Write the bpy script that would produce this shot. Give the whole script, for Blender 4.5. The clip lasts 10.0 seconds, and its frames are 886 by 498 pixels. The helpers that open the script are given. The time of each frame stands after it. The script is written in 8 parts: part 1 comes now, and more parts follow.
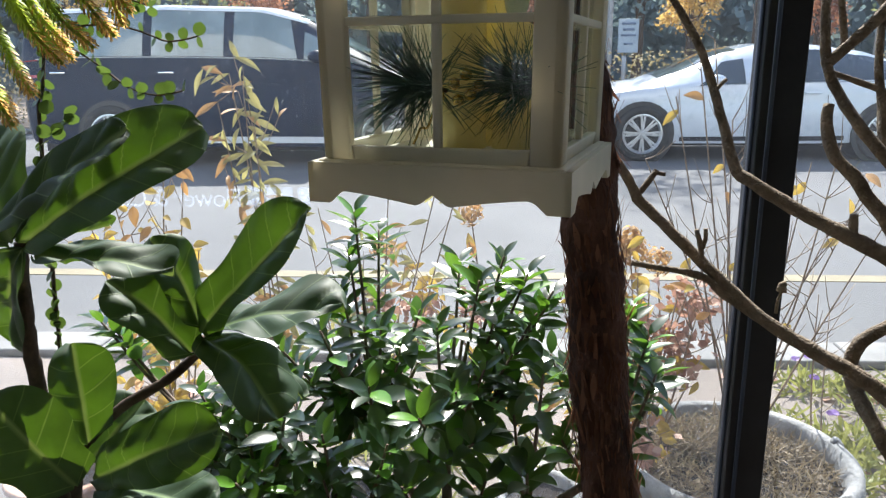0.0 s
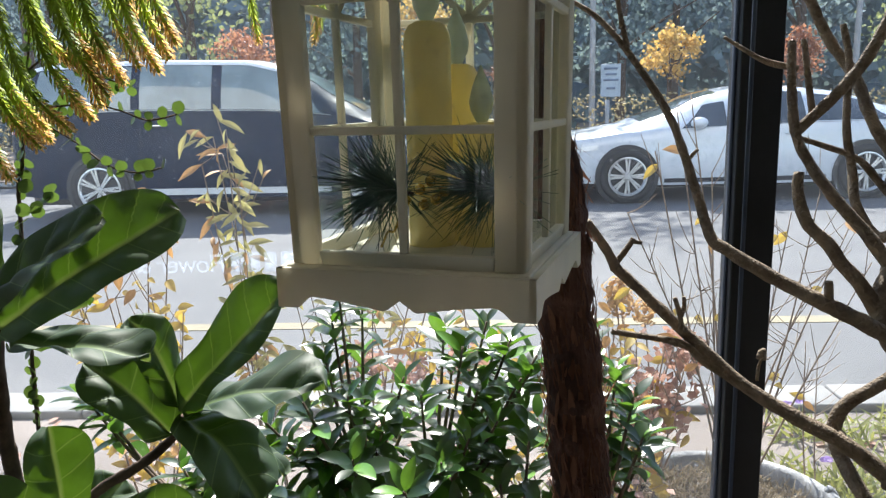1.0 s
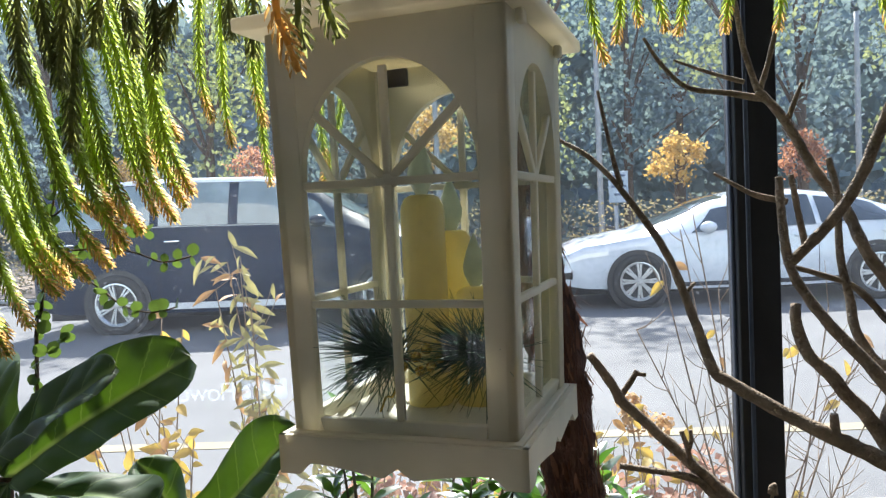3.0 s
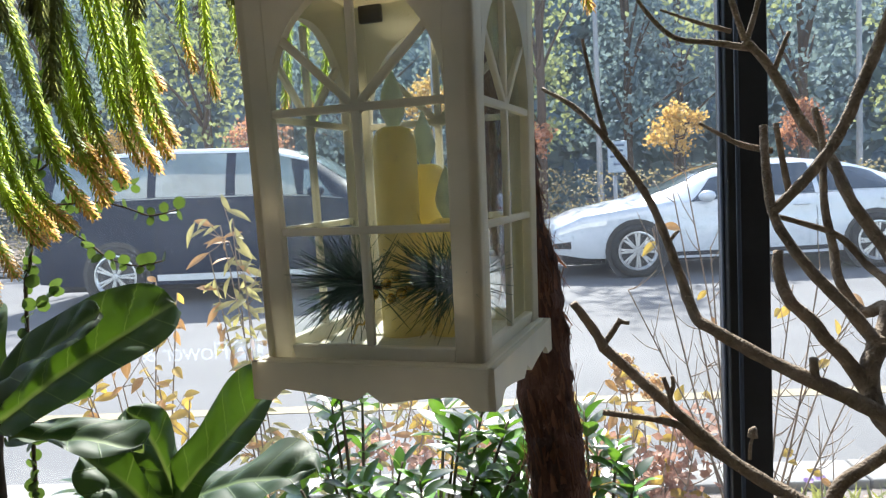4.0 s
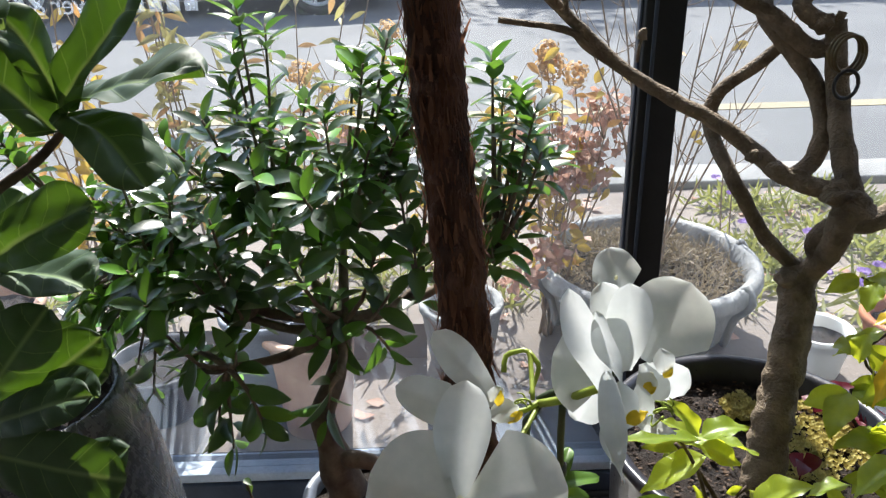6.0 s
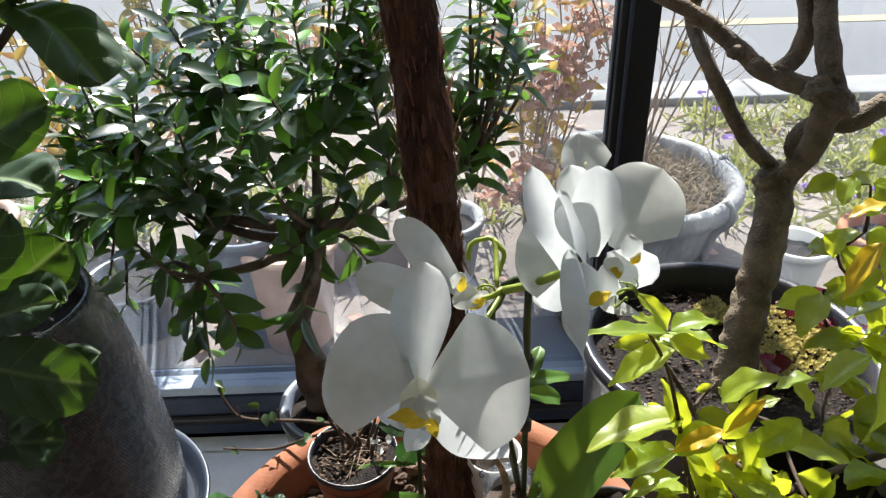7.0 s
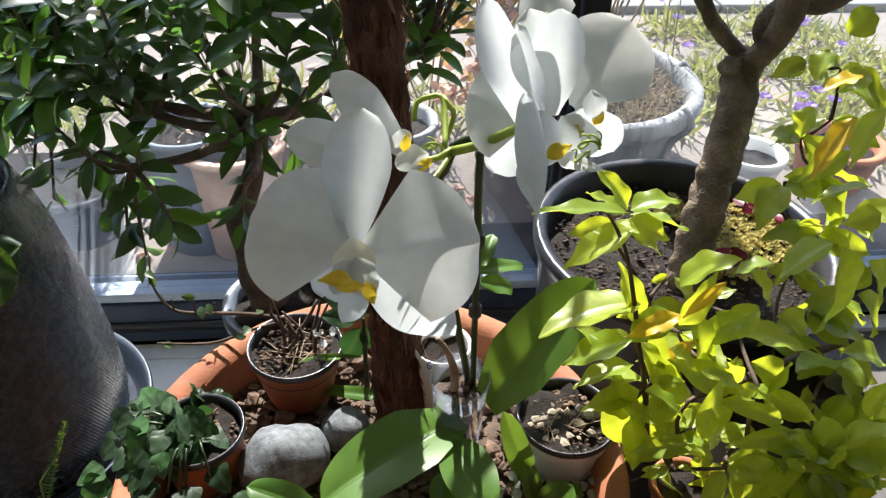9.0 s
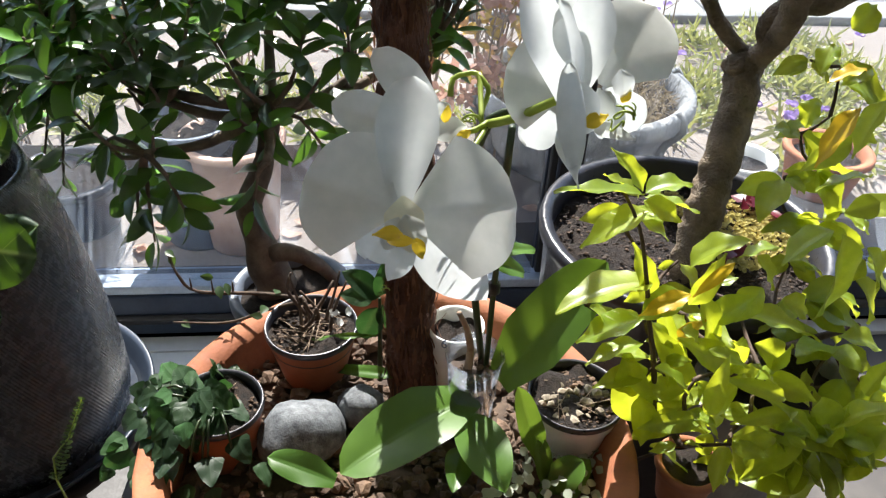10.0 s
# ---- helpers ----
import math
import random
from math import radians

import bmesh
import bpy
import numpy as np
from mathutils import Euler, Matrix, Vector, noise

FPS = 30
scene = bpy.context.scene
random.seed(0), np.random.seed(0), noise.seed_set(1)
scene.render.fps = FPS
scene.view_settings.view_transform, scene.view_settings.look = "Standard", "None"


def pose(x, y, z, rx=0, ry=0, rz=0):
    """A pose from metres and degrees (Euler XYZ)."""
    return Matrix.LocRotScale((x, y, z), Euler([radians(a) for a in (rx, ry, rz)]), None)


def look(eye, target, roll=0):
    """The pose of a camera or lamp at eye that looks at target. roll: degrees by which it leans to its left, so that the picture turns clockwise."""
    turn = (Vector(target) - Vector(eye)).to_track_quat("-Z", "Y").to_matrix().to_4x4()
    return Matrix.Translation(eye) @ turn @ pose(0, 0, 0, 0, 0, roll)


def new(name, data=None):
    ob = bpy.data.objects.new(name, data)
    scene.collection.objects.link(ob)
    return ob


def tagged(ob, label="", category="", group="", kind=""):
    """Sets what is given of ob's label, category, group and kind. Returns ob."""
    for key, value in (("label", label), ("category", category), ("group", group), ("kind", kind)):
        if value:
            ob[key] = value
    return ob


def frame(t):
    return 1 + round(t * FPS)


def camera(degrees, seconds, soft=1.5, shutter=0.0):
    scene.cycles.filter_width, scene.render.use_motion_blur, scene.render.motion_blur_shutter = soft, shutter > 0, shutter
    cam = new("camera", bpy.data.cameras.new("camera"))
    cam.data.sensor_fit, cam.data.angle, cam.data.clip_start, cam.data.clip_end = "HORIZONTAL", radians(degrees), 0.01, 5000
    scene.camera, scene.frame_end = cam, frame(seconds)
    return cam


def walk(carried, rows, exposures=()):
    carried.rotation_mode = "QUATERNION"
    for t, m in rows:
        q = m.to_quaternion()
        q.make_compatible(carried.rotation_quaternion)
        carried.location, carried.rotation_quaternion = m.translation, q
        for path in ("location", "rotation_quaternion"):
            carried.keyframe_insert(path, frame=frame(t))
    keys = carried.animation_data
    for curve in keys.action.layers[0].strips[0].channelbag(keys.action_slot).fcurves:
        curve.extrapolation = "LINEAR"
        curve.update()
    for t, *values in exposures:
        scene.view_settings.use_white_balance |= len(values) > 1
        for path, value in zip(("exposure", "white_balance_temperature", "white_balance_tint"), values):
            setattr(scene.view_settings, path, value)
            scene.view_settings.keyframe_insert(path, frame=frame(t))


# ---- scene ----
cam = camera(61.2, 10.0, soft=1.3)
PATH = [
    (0, (0.073, 0.031, 1.061), (-0.037, 1.967, 0.571), -0.4),
    (0.5, (0.078, 0.035, 1.077), (0.001, 1.984, 0.633), -1.1),
    (1, (0.085, 0.037, 1.092), (0.001, 1.999, 0.714), -1.5),
    (1.5, (0.09, 0.037, 1.114), (0.002, 2.022, 0.891), -1.9),
    (2, (0.094, 0.029, 1.131), (-0.003, 2.023, 1.021), -2.3),
    (3.5, (0.103, 0.021, 1.12), (-0.012, 2.016, 1.023), -2.8),
    (4, (0.113, 0.018, 1.102), (-0.002, 2.007, 0.931), -3.0),
    (4.5, (0.116, 0.002, 1.064), (-0.002, 1.969, 0.724), -2.9),
    (5, (0.128, -0.017, 1.041), (0.015, 1.92, 0.555), -3.0),
    (5.5, (0.145, -0.019, 1.001), (0.074, 1.87, 0.348), -2.8),
    (5.8, (0.156, -0.013, 0.982), (0.118, 1.848, 0.238), -2.2),
    (6, (0.16, -0.005, 0.964), (0.17, 1.809, 0.123), -1.7),
    (6.2, (0.162, -0.002, 0.955), (0.181, 1.792, 0.07), -1.7),
    (7.3, (0.175, 0.0, 0.921), (0.235, 1.686, -0.153), -1.0),
    (7.5, (0.173, 0.004, 0.908), (0.249, 1.667, -0.201), -0.7),
    (8, (0.175, 0.013, 0.891), (0.284, 1.627, -0.285), 0.3),
    (8.5, (0.179, 0.015, 0.888), (0.312, 1.613, -0.307), 1.0),
    (9, (0.18, 0.018, 0.887), (0.332, 1.611, -0.313), 1.4),
    (9.5, (0.178, 0.016, 0.885), (0.343, 1.609, -0.313), 1.9),
    (10, (0.151, -0.009, 0.881), (0.344, 1.592, -0.301), 3.2),
]

walk(cam, [(t, look(eye, target, roll)) for t, eye, target, roll in PATH], exposures=[(0.0, 1.38), (1.0, 1.43), (2.0, 1.62), (3.8, 1.65), (5.0, 1.37), (6.0, 1.40), (7.4, 1.52), (10.0, 1.66)])

# world and sun: autumn noon sun across the street, square to the window
SUN_ELEVATION, SUN_AZIMUTH = radians(48), radians(0.5)
world = bpy.data.worlds.new("sky")
world.use_nodes = True
scene.world = world
wn = world.node_tree.nodes
sky = wn.new("ShaderNodeTexSky")
sky.sky_type = "NISHITA"
sky.sun_disc = False
sky.sun_elevation, sky.sun_rotation = SUN_ELEVATION, SUN_AZIMUTH
world.node_tree.links.new(sky.outputs[0], wn["Background"].inputs[0])
wn["Background"].inputs[1].default_value = 0.15
sun = new("sun", bpy.data.lights.new("sun", "SUN"))
sun.data.energy, sun.data.angle, sun.data.color = 4.7, radians(0.53), (1.0, 0.96, 0.905)
to_sun = Vector((math.sin(SUN_AZIMUTH) * math.cos(SUN_ELEVATION), math.cos(SUN_AZIMUTH) * math.cos(SUN_ELEVATION), math.sin(SUN_ELEVATION)))
sun.matrix_world = look(to_sun * 30, (0, 0, 0))

# ---------------------------------------------------------------- materials
def blank(name):
    m = bpy.data.materials.new(name)
    m.use_nodes = True
    t = m.node_tree
    return m, t, t.nodes["Principled BSDF"], t.nodes["Material Output"]


def wire(t, a, b):
    t.links.new(a, b)


def noise_node(t, scale, detail=4, coords="Object", rough=0.55, stretch=None):
    c = t.nodes.new("ShaderNodeTexCoord")
    n = t.nodes.new("ShaderNodeTexNoise")
    n.inputs["Scale"].default_value, n.inputs["Detail"].default_value, n.inputs["Roughness"].default_value = scale, detail, rough
    if stretch:
        mp = t.nodes.new("ShaderNodeMapping")
        mp.inputs["Scale"].default_value = stretch
        wire(t, c.outputs[coords], mp.inputs[0])
        wire(t, mp.outputs[0], n.inputs["Vector"])
    else:
        wire(t, c.outputs[coords], n.inputs["Vector"])
    return n


def ramp(t, source, stops):
    r = t.nodes.new("ShaderNodeValToRGB")
    e = r.color_ramp.elements
    while len(e) < len(stops):
        e.new(0.5)
    for k, (p, c) in zip(e, stops):
        k.position, k.color = p, (*c, 1)
    wire(t, source, r.inputs[0])
    return r


def mixed(t, a, b, factor, kind="MIX"):
    m = t.nodes.new("ShaderNodeMix")
    m.data_type, m.blend_type = "RGBA", kind
    for socket, value in ((m.inputs[0], factor), (m.inputs[6], a), (m.inputs[7], b)):
        if isinstance(value, (float, int)):
            socket.default_value = value
        elif isinstance(value, tuple):
            socket.default_value = (*value, 1)
        else:
            wire(t, value, socket)
    return m.outputs[2]


def bumped(t, height, strength, distance, shader):
    b = t.nodes.new("ShaderNodeBump")
    b.inputs["Strength"].default_value, b.inputs["Distance"].default_value = strength, distance
    wire(t, height, b.inputs["Height"])
    wire(t, b.outputs[0], shader.inputs["Normal"])
    return b


def surface(name, dark, light, scale, rough=0.6, bump=0.3, depth=0.002, metal=0.0, fine=9.0, spec=0.5, stretch=None, vary=0.0, coat=0.0):
    """A plain material with grain at two sizes, relief and uneven gloss."""
    m, t, p, out = blank(name)
    big, small = noise_node(t, scale, 5, stretch=stretch), noise_node(t, scale * fine, 3, stretch=stretch)
    r = ramp(t, big.outputs["Fac"], [(0.28, dark), (0.72, light)])
    col = mixed(t, r.outputs[0], small.outputs["Fac"], 0.22, "OVERLAY")
    if vary:
        info = t.nodes.new("ShaderNodeObjectInfo")
        shade = ramp(t, info.outputs["Random"], [(0.0, (1 - vary,) * 3), (1.0, (1 + vary * 0.5, 1 + vary * 0.45, 1 + vary * 0.4))])
        col = mixed(t, col, shade.outputs[0], 1.0, "MULTIPLY")
    wire(t, col, p.inputs["Base Color"])
    g = t.nodes.new("ShaderNodeMapRange")
    g.inputs["To Min"].default_value, g.inputs["To Max"].default_value = max(0.03, rough - 0.12), min(1, rough + 0.12)
    wire(t, small.outputs["Fac"], g.inputs[0])
    wire(t, g.outputs[0], p.inputs["Roughness"])
    p.inputs["Metallic"].default_value, p.inputs["Specular IOR Level"].default_value = metal, spec
    p.inputs["Coat Weight"].default_value = coat
    p.inputs["Coat Roughness"].default_value = 0.06
    add = t.nodes.new("ShaderNodeMath")
    add.operation = "ADD"
    wire(t, big.outputs["Fac"], add.inputs[0])
    wire(t, small.outputs["Fac"], add.inputs[1])
    if bump:
        bumped(t, add.outputs[0], bump, depth, p)
    return m


def leafy(name, dark, light, glow, rough=0.35, through_part=0.42, veins=0.0, vein_color=(0.35, 0.42, 0.16), rib_part=0.32, rib_glow=0.10, count=9.0, patches=None, island=False, spec=0.5, blotch=60.0, fan=0.0):
    """A leaf: glossy skin, and light that shines through it. veins: the leaf's length, to lay ribs along and across it."""
    m, t, p, out = blank(name)
    n = noise_node(t, blotch, 4)
    info = t.nodes.new("ShaderNodeNewGeometry" if island else "ShaderNodeObjectInfo")
    pick = info.outputs["Random Per Island" if island else "Random"]
    own = ramp(t, pick, [(0.0, dark), (1.0, light)])
    spotted = ramp(t, n.outputs["Fac"], [(0.3, (0.72, 0.76, 0.7)), (0.7, (1.15, 1.12, 1.05))])
    col = mixed(t, own.outputs[0], spotted.outputs[0], 1.0, "MULTIPLY")
    through_col = mixed(t, glow, spotted.outputs[0], 0.6, "MULTIPLY")
    if patches:
        few = ramp(t, pick, [(patches[0], (0, 0, 0)), (patches[0] + 0.02, (1, 1, 1))])
        col = mixed(t, col, patches[1], few.outputs[0])
        through_col = mixed(t, through_col, patches[1], few.outputs[0])
    bump_src = n.outputs["Fac"]
    if fan:
        c = t.nodes.new("ShaderNodeTexCoord")
        s = t.nodes.new("ShaderNodeSeparateXYZ")
        wire(t, c.outputs["Object"], s.inputs[0])
        reach = t.nodes.new("ShaderNodeMath")
        reach.operation, reach.inputs[1].default_value = "ADD", 0.014
        wire(t, s.outputs[1], reach.inputs[0])
        spread = t.nodes.new("ShaderNodeMath")
        spread.operation = "DIVIDE"
        wire(t, s.outputs[0], spread.inputs[0])
        wire(t, reach.outputs[0], spread.inputs[1])
        bent = t.nodes.new("ShaderNodeMath")
        bent.operation, bent.inputs[1].default_value = "MULTIPLY_ADD", fan
        wire(t, spread.outputs[0], bent.inputs[0])
        wire(t, n.outputs["Fac"], bent.inputs[2])
        fold = t.nodes.new("ShaderNodeMath")
        fold.operation, fold.inputs[1].default_value = "PINGPONG", 1.0
        wire(t, bent.outputs[0], fold.inputs[0])
        lines = ramp(t, fold.outputs[0], [(0.0, (0.985, 0.988, 0.988)), (0.35, (1, 1, 1))])
        col = mixed(t, col, lines.outputs[0], 1.0, "MULTIPLY")
        through_col = mixed(t, through_col, lines.outputs[0], 1.0, "MULTIPLY")
    if veins:
        c = t.nodes.new("ShaderNodeTexCoord")
        s = t.nodes.new("ShaderNodeSeparateXYZ")
        wire(t, c.outputs["Object"], s.inputs[0])
        ax = t.nodes.new("ShaderNodeMath")
        ax.operation = "ABSOLUTE"
        wire(t, s.outputs[0], ax.inputs[0])
        mid = ramp(t, ax.outputs[0], [(0.0, (1, 1, 1)), (0.012 * veins, (0, 0, 0))])
        mid.color_ramp.elements[1].position = max(0.0012, 0.012 * veins)
        k = t.nodes.new("ShaderNodeMath")
        k.operation = "MULTIPLY_ADD"
        wire(t, ax.outputs[0], k.inputs[0])
        k.inputs[1].default_value = -0.85
        wire(t, s.outputs[1], k.inputs[2])
        sc = t.nodes.new("ShaderNodeMath")
        sc.operation = "MULTIPLY"
        wire(t, k.outputs[0], sc.inputs[0])
        sc.inputs[1].default_value = count / veins
        fr = t.nodes.new("ShaderNodeMath")
        fr.operation = "FRACT"
        wire(t, sc.outputs[0], fr.inputs[0])
        pp = t.nodes.new("ShaderNodeMath")
        pp.operation = "PINGPONG"
        wire(t, fr.outputs[0], pp.inputs[0])
        pp.inputs[1].default_value = 0.5
        side = ramp(t, pp.outputs[0], [(0.0, (0.6, 0.6, 0.6)), (0.035, (0, 0, 0))])
        rib = mixed(t, mid.outputs[0], side.outputs[0], 1.0, "LIGHTEN")
        col = mixed(t, col, vein_color, mixed(t, (0, 0, 0), rib, rib_part))
        through_col = mixed(t, through_col, (0.6, 0.7, 0.2), mixed(t, (0, 0, 0), rib, rib_glow))
        bump_src = rib
    wire(t, col, p.inputs["Base Color"])
    p.inputs["Roughness"].default_value, p.inputs["Specular IOR Level"].default_value = rough, spec
    bumped(t, bump_src, 0.35, 0.0012 if veins else 0.0006, p)
    tr = t.nodes.new("ShaderNodeBsdfTranslucent")
    wire(t, through_col, tr.inputs[0])
    mx = t.nodes.new("ShaderNodeMixShader")
    mx.inputs[0].default_value = through_part
    wire(t, p.outputs[0], mx.inputs[1])
    wire(t, tr.outputs[0], mx.inputs[2])
    wire(t, mx.outputs[0], out.inputs["Surface"])
    return m


def clear_glass(name, tint, dust_haze, gloss=1.0):
    """Thin glass: clear, with a Fresnel gloss and a sun-catching dusty film, blue-tinted as haze."""
    m, t, p, out = blank(name)
    t.nodes.remove(p)
    tr = t.nodes.new("ShaderNodeBsdfTransparent")
    tr.inputs[0].default_value = (*tint, 1)
    gl = t.nodes.new("ShaderNodeBsdfGlossy")
    gl.inputs["Roughness"].default_value = 0.0
    lw = t.nodes.new("ShaderNodeLayerWeight")
    lw.inputs[0].default_value = 0.5
    p5 = t.nodes.new("ShaderNodeMath")
    p5.operation, p5.inputs[1].default_value = "POWER", 5.0
    wire(t, lw.outputs["Facing"], p5.inputs[0])
    fr = t.nodes.new("ShaderNodeMath")
    fr.operation, fr.inputs[1].default_value, fr.inputs[2].default_value = "MULTIPLY_ADD", 0.7 * gloss, 0.02 * gloss
    wire(t, p5.outputs[0], fr.inputs[0])
    a = t.nodes.new("ShaderNodeMixShader")
    wire(t, fr.outputs[0], a.inputs[0])
    wire(t, tr.outputs[0], a.inputs[1])
    wire(t, gl.outputs[0], a.inputs[2])
    d = t.nodes.new("ShaderNodeBsdfTranslucent")
    # Film is tinted blue: sky glare and haze are in its colour.
    d.inputs[0].default_value = (0.70, 0.78, 0.92, 1)
    big, small = noise_node(t, 2.2, 4), noise_node(t, 160, 2)
    specks = ramp(t, small.outputs["Fac"], [(0.66, (0, 0, 0)), (0.74, (1, 1, 1))])
    film = ramp(t, big.outputs["Fac"], [(0.35, (0.5,) * 3), (0.75, (1.3,) * 3)])
    amount = mixed(t, film.outputs[0], mixed(t, (0.3,) * 3, (3.0,) * 3, specks.outputs[0]), 1.0, "MULTIPLY")
    k = t.nodes.new("ShaderNodeMath")
    k.operation = "MULTIPLY"
    wire(t, amount, k.inputs[0])
    k.inputs[1].default_value = dust_haze
    b = t.nodes.new("ShaderNodeMixShader")
    wire(t, k.outputs[0], b.inputs[0])
    wire(t, a.outputs[0], b.inputs[1])
    wire(t, d.outputs[0], b.inputs[2])
    wire(t, b.outputs[0], out.inputs["Surface"])
    return m


BARK = surface("fibrous_bark", (0.042, 0.022, 0.016), (0.19, 0.094, 0.068), 46, 0.85, 1.0, 0.008, stretch=(1, 1, 0.22), spec=0.2)
GREY_BARK = surface("rough_grey_bark", (0.105, 0.080, 0.055), (0.31, 0.245, 0.175), 38, 0.75, 0.9, 0.005, spec=0.3)
DARK_BARK = surface("dark_twig", (0.045, 0.032, 0.025), (0.14, 0.10, 0.075), 40, 0.8, 0.5, 0.002, spec=0.2)
FICUS_BARK = surface("ficus_bark", (0.085, 0.066, 0.054), (0.27, 0.215, 0.17), 30, 0.8, 0.5, 0.002, spec=0.2)
DRY_STEM = surface("dry_stem", (0.20, 0.14, 0.10), (0.40, 0.31, 0.23), 40, 0.85, 0.4, 0.002, spec=0.2)
FICUS_LEAF = leafy("ficus_leaf", (0.011, 0.029, 0.020), (0.040, 0.079, 0.049), (0.24, 0.52, 0.045), 0.29, 0.20, patches=(0.80, (0.11, 0.28, 0.028)), spec=0.9, blotch=50)
FICUS_LEAF_REST = leafy("ficus_leaf_rest", (0.011, 0.029, 0.020), (0.040, 0.079, 0.049), (0.24, 0.52, 0.045), 0.29, 0.20, patches=(0.80, (0.11, 0.28, 0.028)), spec=0.9, island=True, blotch=50)
FIG_LEAF = leafy("fig_leaf", (0.028, 0.058, 0.032), (0.046, 0.086, 0.047), (0.16, 0.33, 0.018), 0.6, 0.125, veins=0.19, vein_color=(0.17, 0.26, 0.10), rib_part=0.7, rib_glow=0.55, count=6.0, blotch=26, spec=0.42)
LIME_LEAF = leafy("lime_leaf", (0.17, 0.27, 0.024), (0.32, 0.40, 0.042), (0.68, 0.74, 0.035), 0.36, 0.48, veins=0.046, vein_color=(0.34, 0.44, 0.09), count=6, blotch=70, spec=0.6)
LIME_YELLOW = leafy("yellowed_lime_leaf", (0.58, 0.37, 0.02), (0.68, 0.47, 0.03), (0.75, 0.48, 0.02), 0.4, 0.40, veins=0.046, vein_color=(0.55, 0.42, 0.06), count=6, blotch=50)
ORCHID_LEAF = leafy("orchid_leaf", (0.050, 0.115, 0.016), (0.085, 0.165, 0.024), (0.25, 0.42, 0.03), 0.38, 0.22, veins=0.30, vein_color=(0.06, 0.14, 0.035), count=0.01, blotch=24, spec=0.3)
IVY_LEAF = leafy("ivy_leaf", (0.012, 0.030, 0.013), (0.034, 0.070, 0.028), (0.07, 0.2, 0.04), 0.5, 0.18, veins=0.05, vein_color=(0.03, 0.06, 0.03), count=4, patches=(0.88, (0.05, 0.12, 0.04)), blotch=40, spec=0.3)
ROUND_LEAF = leafy("round_leaf", (0.030, 0.065, 0.030), (0.060, 0.105, 0.040), (0.15, 0.25, 0.04), 0.4, 0.3, blotch=50)
FROND = leafy("conifer_needles", (0.12, 0.21, 0.04), (0.24, 0.32, 0.06), (0.60, 0.72, 0.11), 0.45, 0.58, island=True, blotch=30)
FROND_TIP = leafy("conifer_tip_needles", (0.46, 0.28, 0.09), (0.58, 0.38, 0.15), (0.95, 0.6, 0.2), 0.5, 0.55, island=True, blotch=30)
FROND_OLD = leafy("old_conifer_needles", (0.06, 0.09, 0.05), (0.15, 0.16, 0.07), (0.36, 0.38, 0.13), 0.5, 0.6, island=True, blotch=30)
YELLOW_LEAF = leafy("autumn_leaf", (0.36, 0.28, 0.07), (0.55, 0.37, 0.09), (0.75, 0.52, 0.10), 0.55, 0.38, patches=(0.80, (0.55, 0.30, 0.10)), blotch=60)
PALE_LEAF = leafy("pale_green_leaf", (0.26, 0.26, 0.12), (0.42, 0.36, 0.17), (0.5, 0.45, 0.17), 0.55, 0.36, patches=(0.78, (0.50, 0.29, 0.12)), blotch=60)
RUSSET_LEAF = leafy("russet_leaf", (0.38, 0.20, 0.16), (0.55, 0.38, 0.32), (0.62, 0.36, 0.28), 0.6, 0.32, island=True, blotch=60)
STRAW = leafy("straw", (0.07, 0.05, 0.036), (0.33, 0.27, 0.20), (0.34, 0.27, 0.18), 0.7, 0.3, island=True, blotch=60)
DRIED = leafy("dried_floret", (0.42, 0.27, 0.13), (0.60, 0.42, 0.24), (0.75, 0.5, 0.25), 0.7, 0.4, island=True, blotch=60)
BARK_STRIP = leafy("bark_fibre", (0.042, 0.022, 0.016), (0.19, 0.098, 0.070), (0.45, 0.19, 0.11), 0.85, 0.18, island=True, blotch=90, spec=0.15)
MEADOW = leafy("garden_green", (0.14, 0.17, 0.06), (0.32, 0.32, 0.13), (0.45, 0.46, 0.13), 0.6, 0.3, island=True, blotch=40)
VIOLET = leafy("violet_petal", (0.22, 0.14, 0.40), (0.32, 0.21, 0.52), (0.45, 0.3, 0.75), 0.6, 0.4, island=True)
RED_LEAF = leafy("wine_red_leaf", (0.10, 0.008, 0.020), (0.17, 0.013, 0.032), (0.3, 0.02, 0.05), 0.4, 0.35, blotch=60)
SEDUM = leafy("sedum_green", (0.40, 0.35, 0.13), (0.60, 0.53, 0.23), (0.7, 0.6, 0.24), 0.5, 0.3, island=True)
SILVER_LEAF = leafy("silver_leaf", (0.30, 0.34, 0.28), (0.46, 0.50, 0.42), (0.5, 0.55, 0.4), 0.6, 0.25, island=True)
PETAL = leafy("orchid_petal", (0.80, 0.82, 0.84), (0.82, 0.845, 0.865), (0.64, 0.67, 0.70), 0.5, 0.5, blotch=30, spec=0.25, fan=11.0)
THROAT = leafy("orchid_throat", (0.80, 0.79, 0.68), (0.84, 0.83, 0.72), (0.85, 0.83, 0.66), 0.5, 0.5, blotch=60, spec=0.25)
LIP_YELLOW = leafy("orchid_lip_yellow", (0.72, 0.50, 0.02), (0.85, 0.62, 0.04), (0.9, 0.65, 0.05), 0.4, 0.3)
BUD_GREEN = leafy("orchid_green", (0.30, 0.38, 0.06), (0.36, 0.44, 0.08), (0.5, 0.6, 0.08), 0.4, 0.25)
STEM_GREEN = leafy("orchid_stem", (0.02, 0.035, 0.014), (0.035, 0.055, 0.02), (0.1, 0.2, 0.04), 0.4, 0.1)
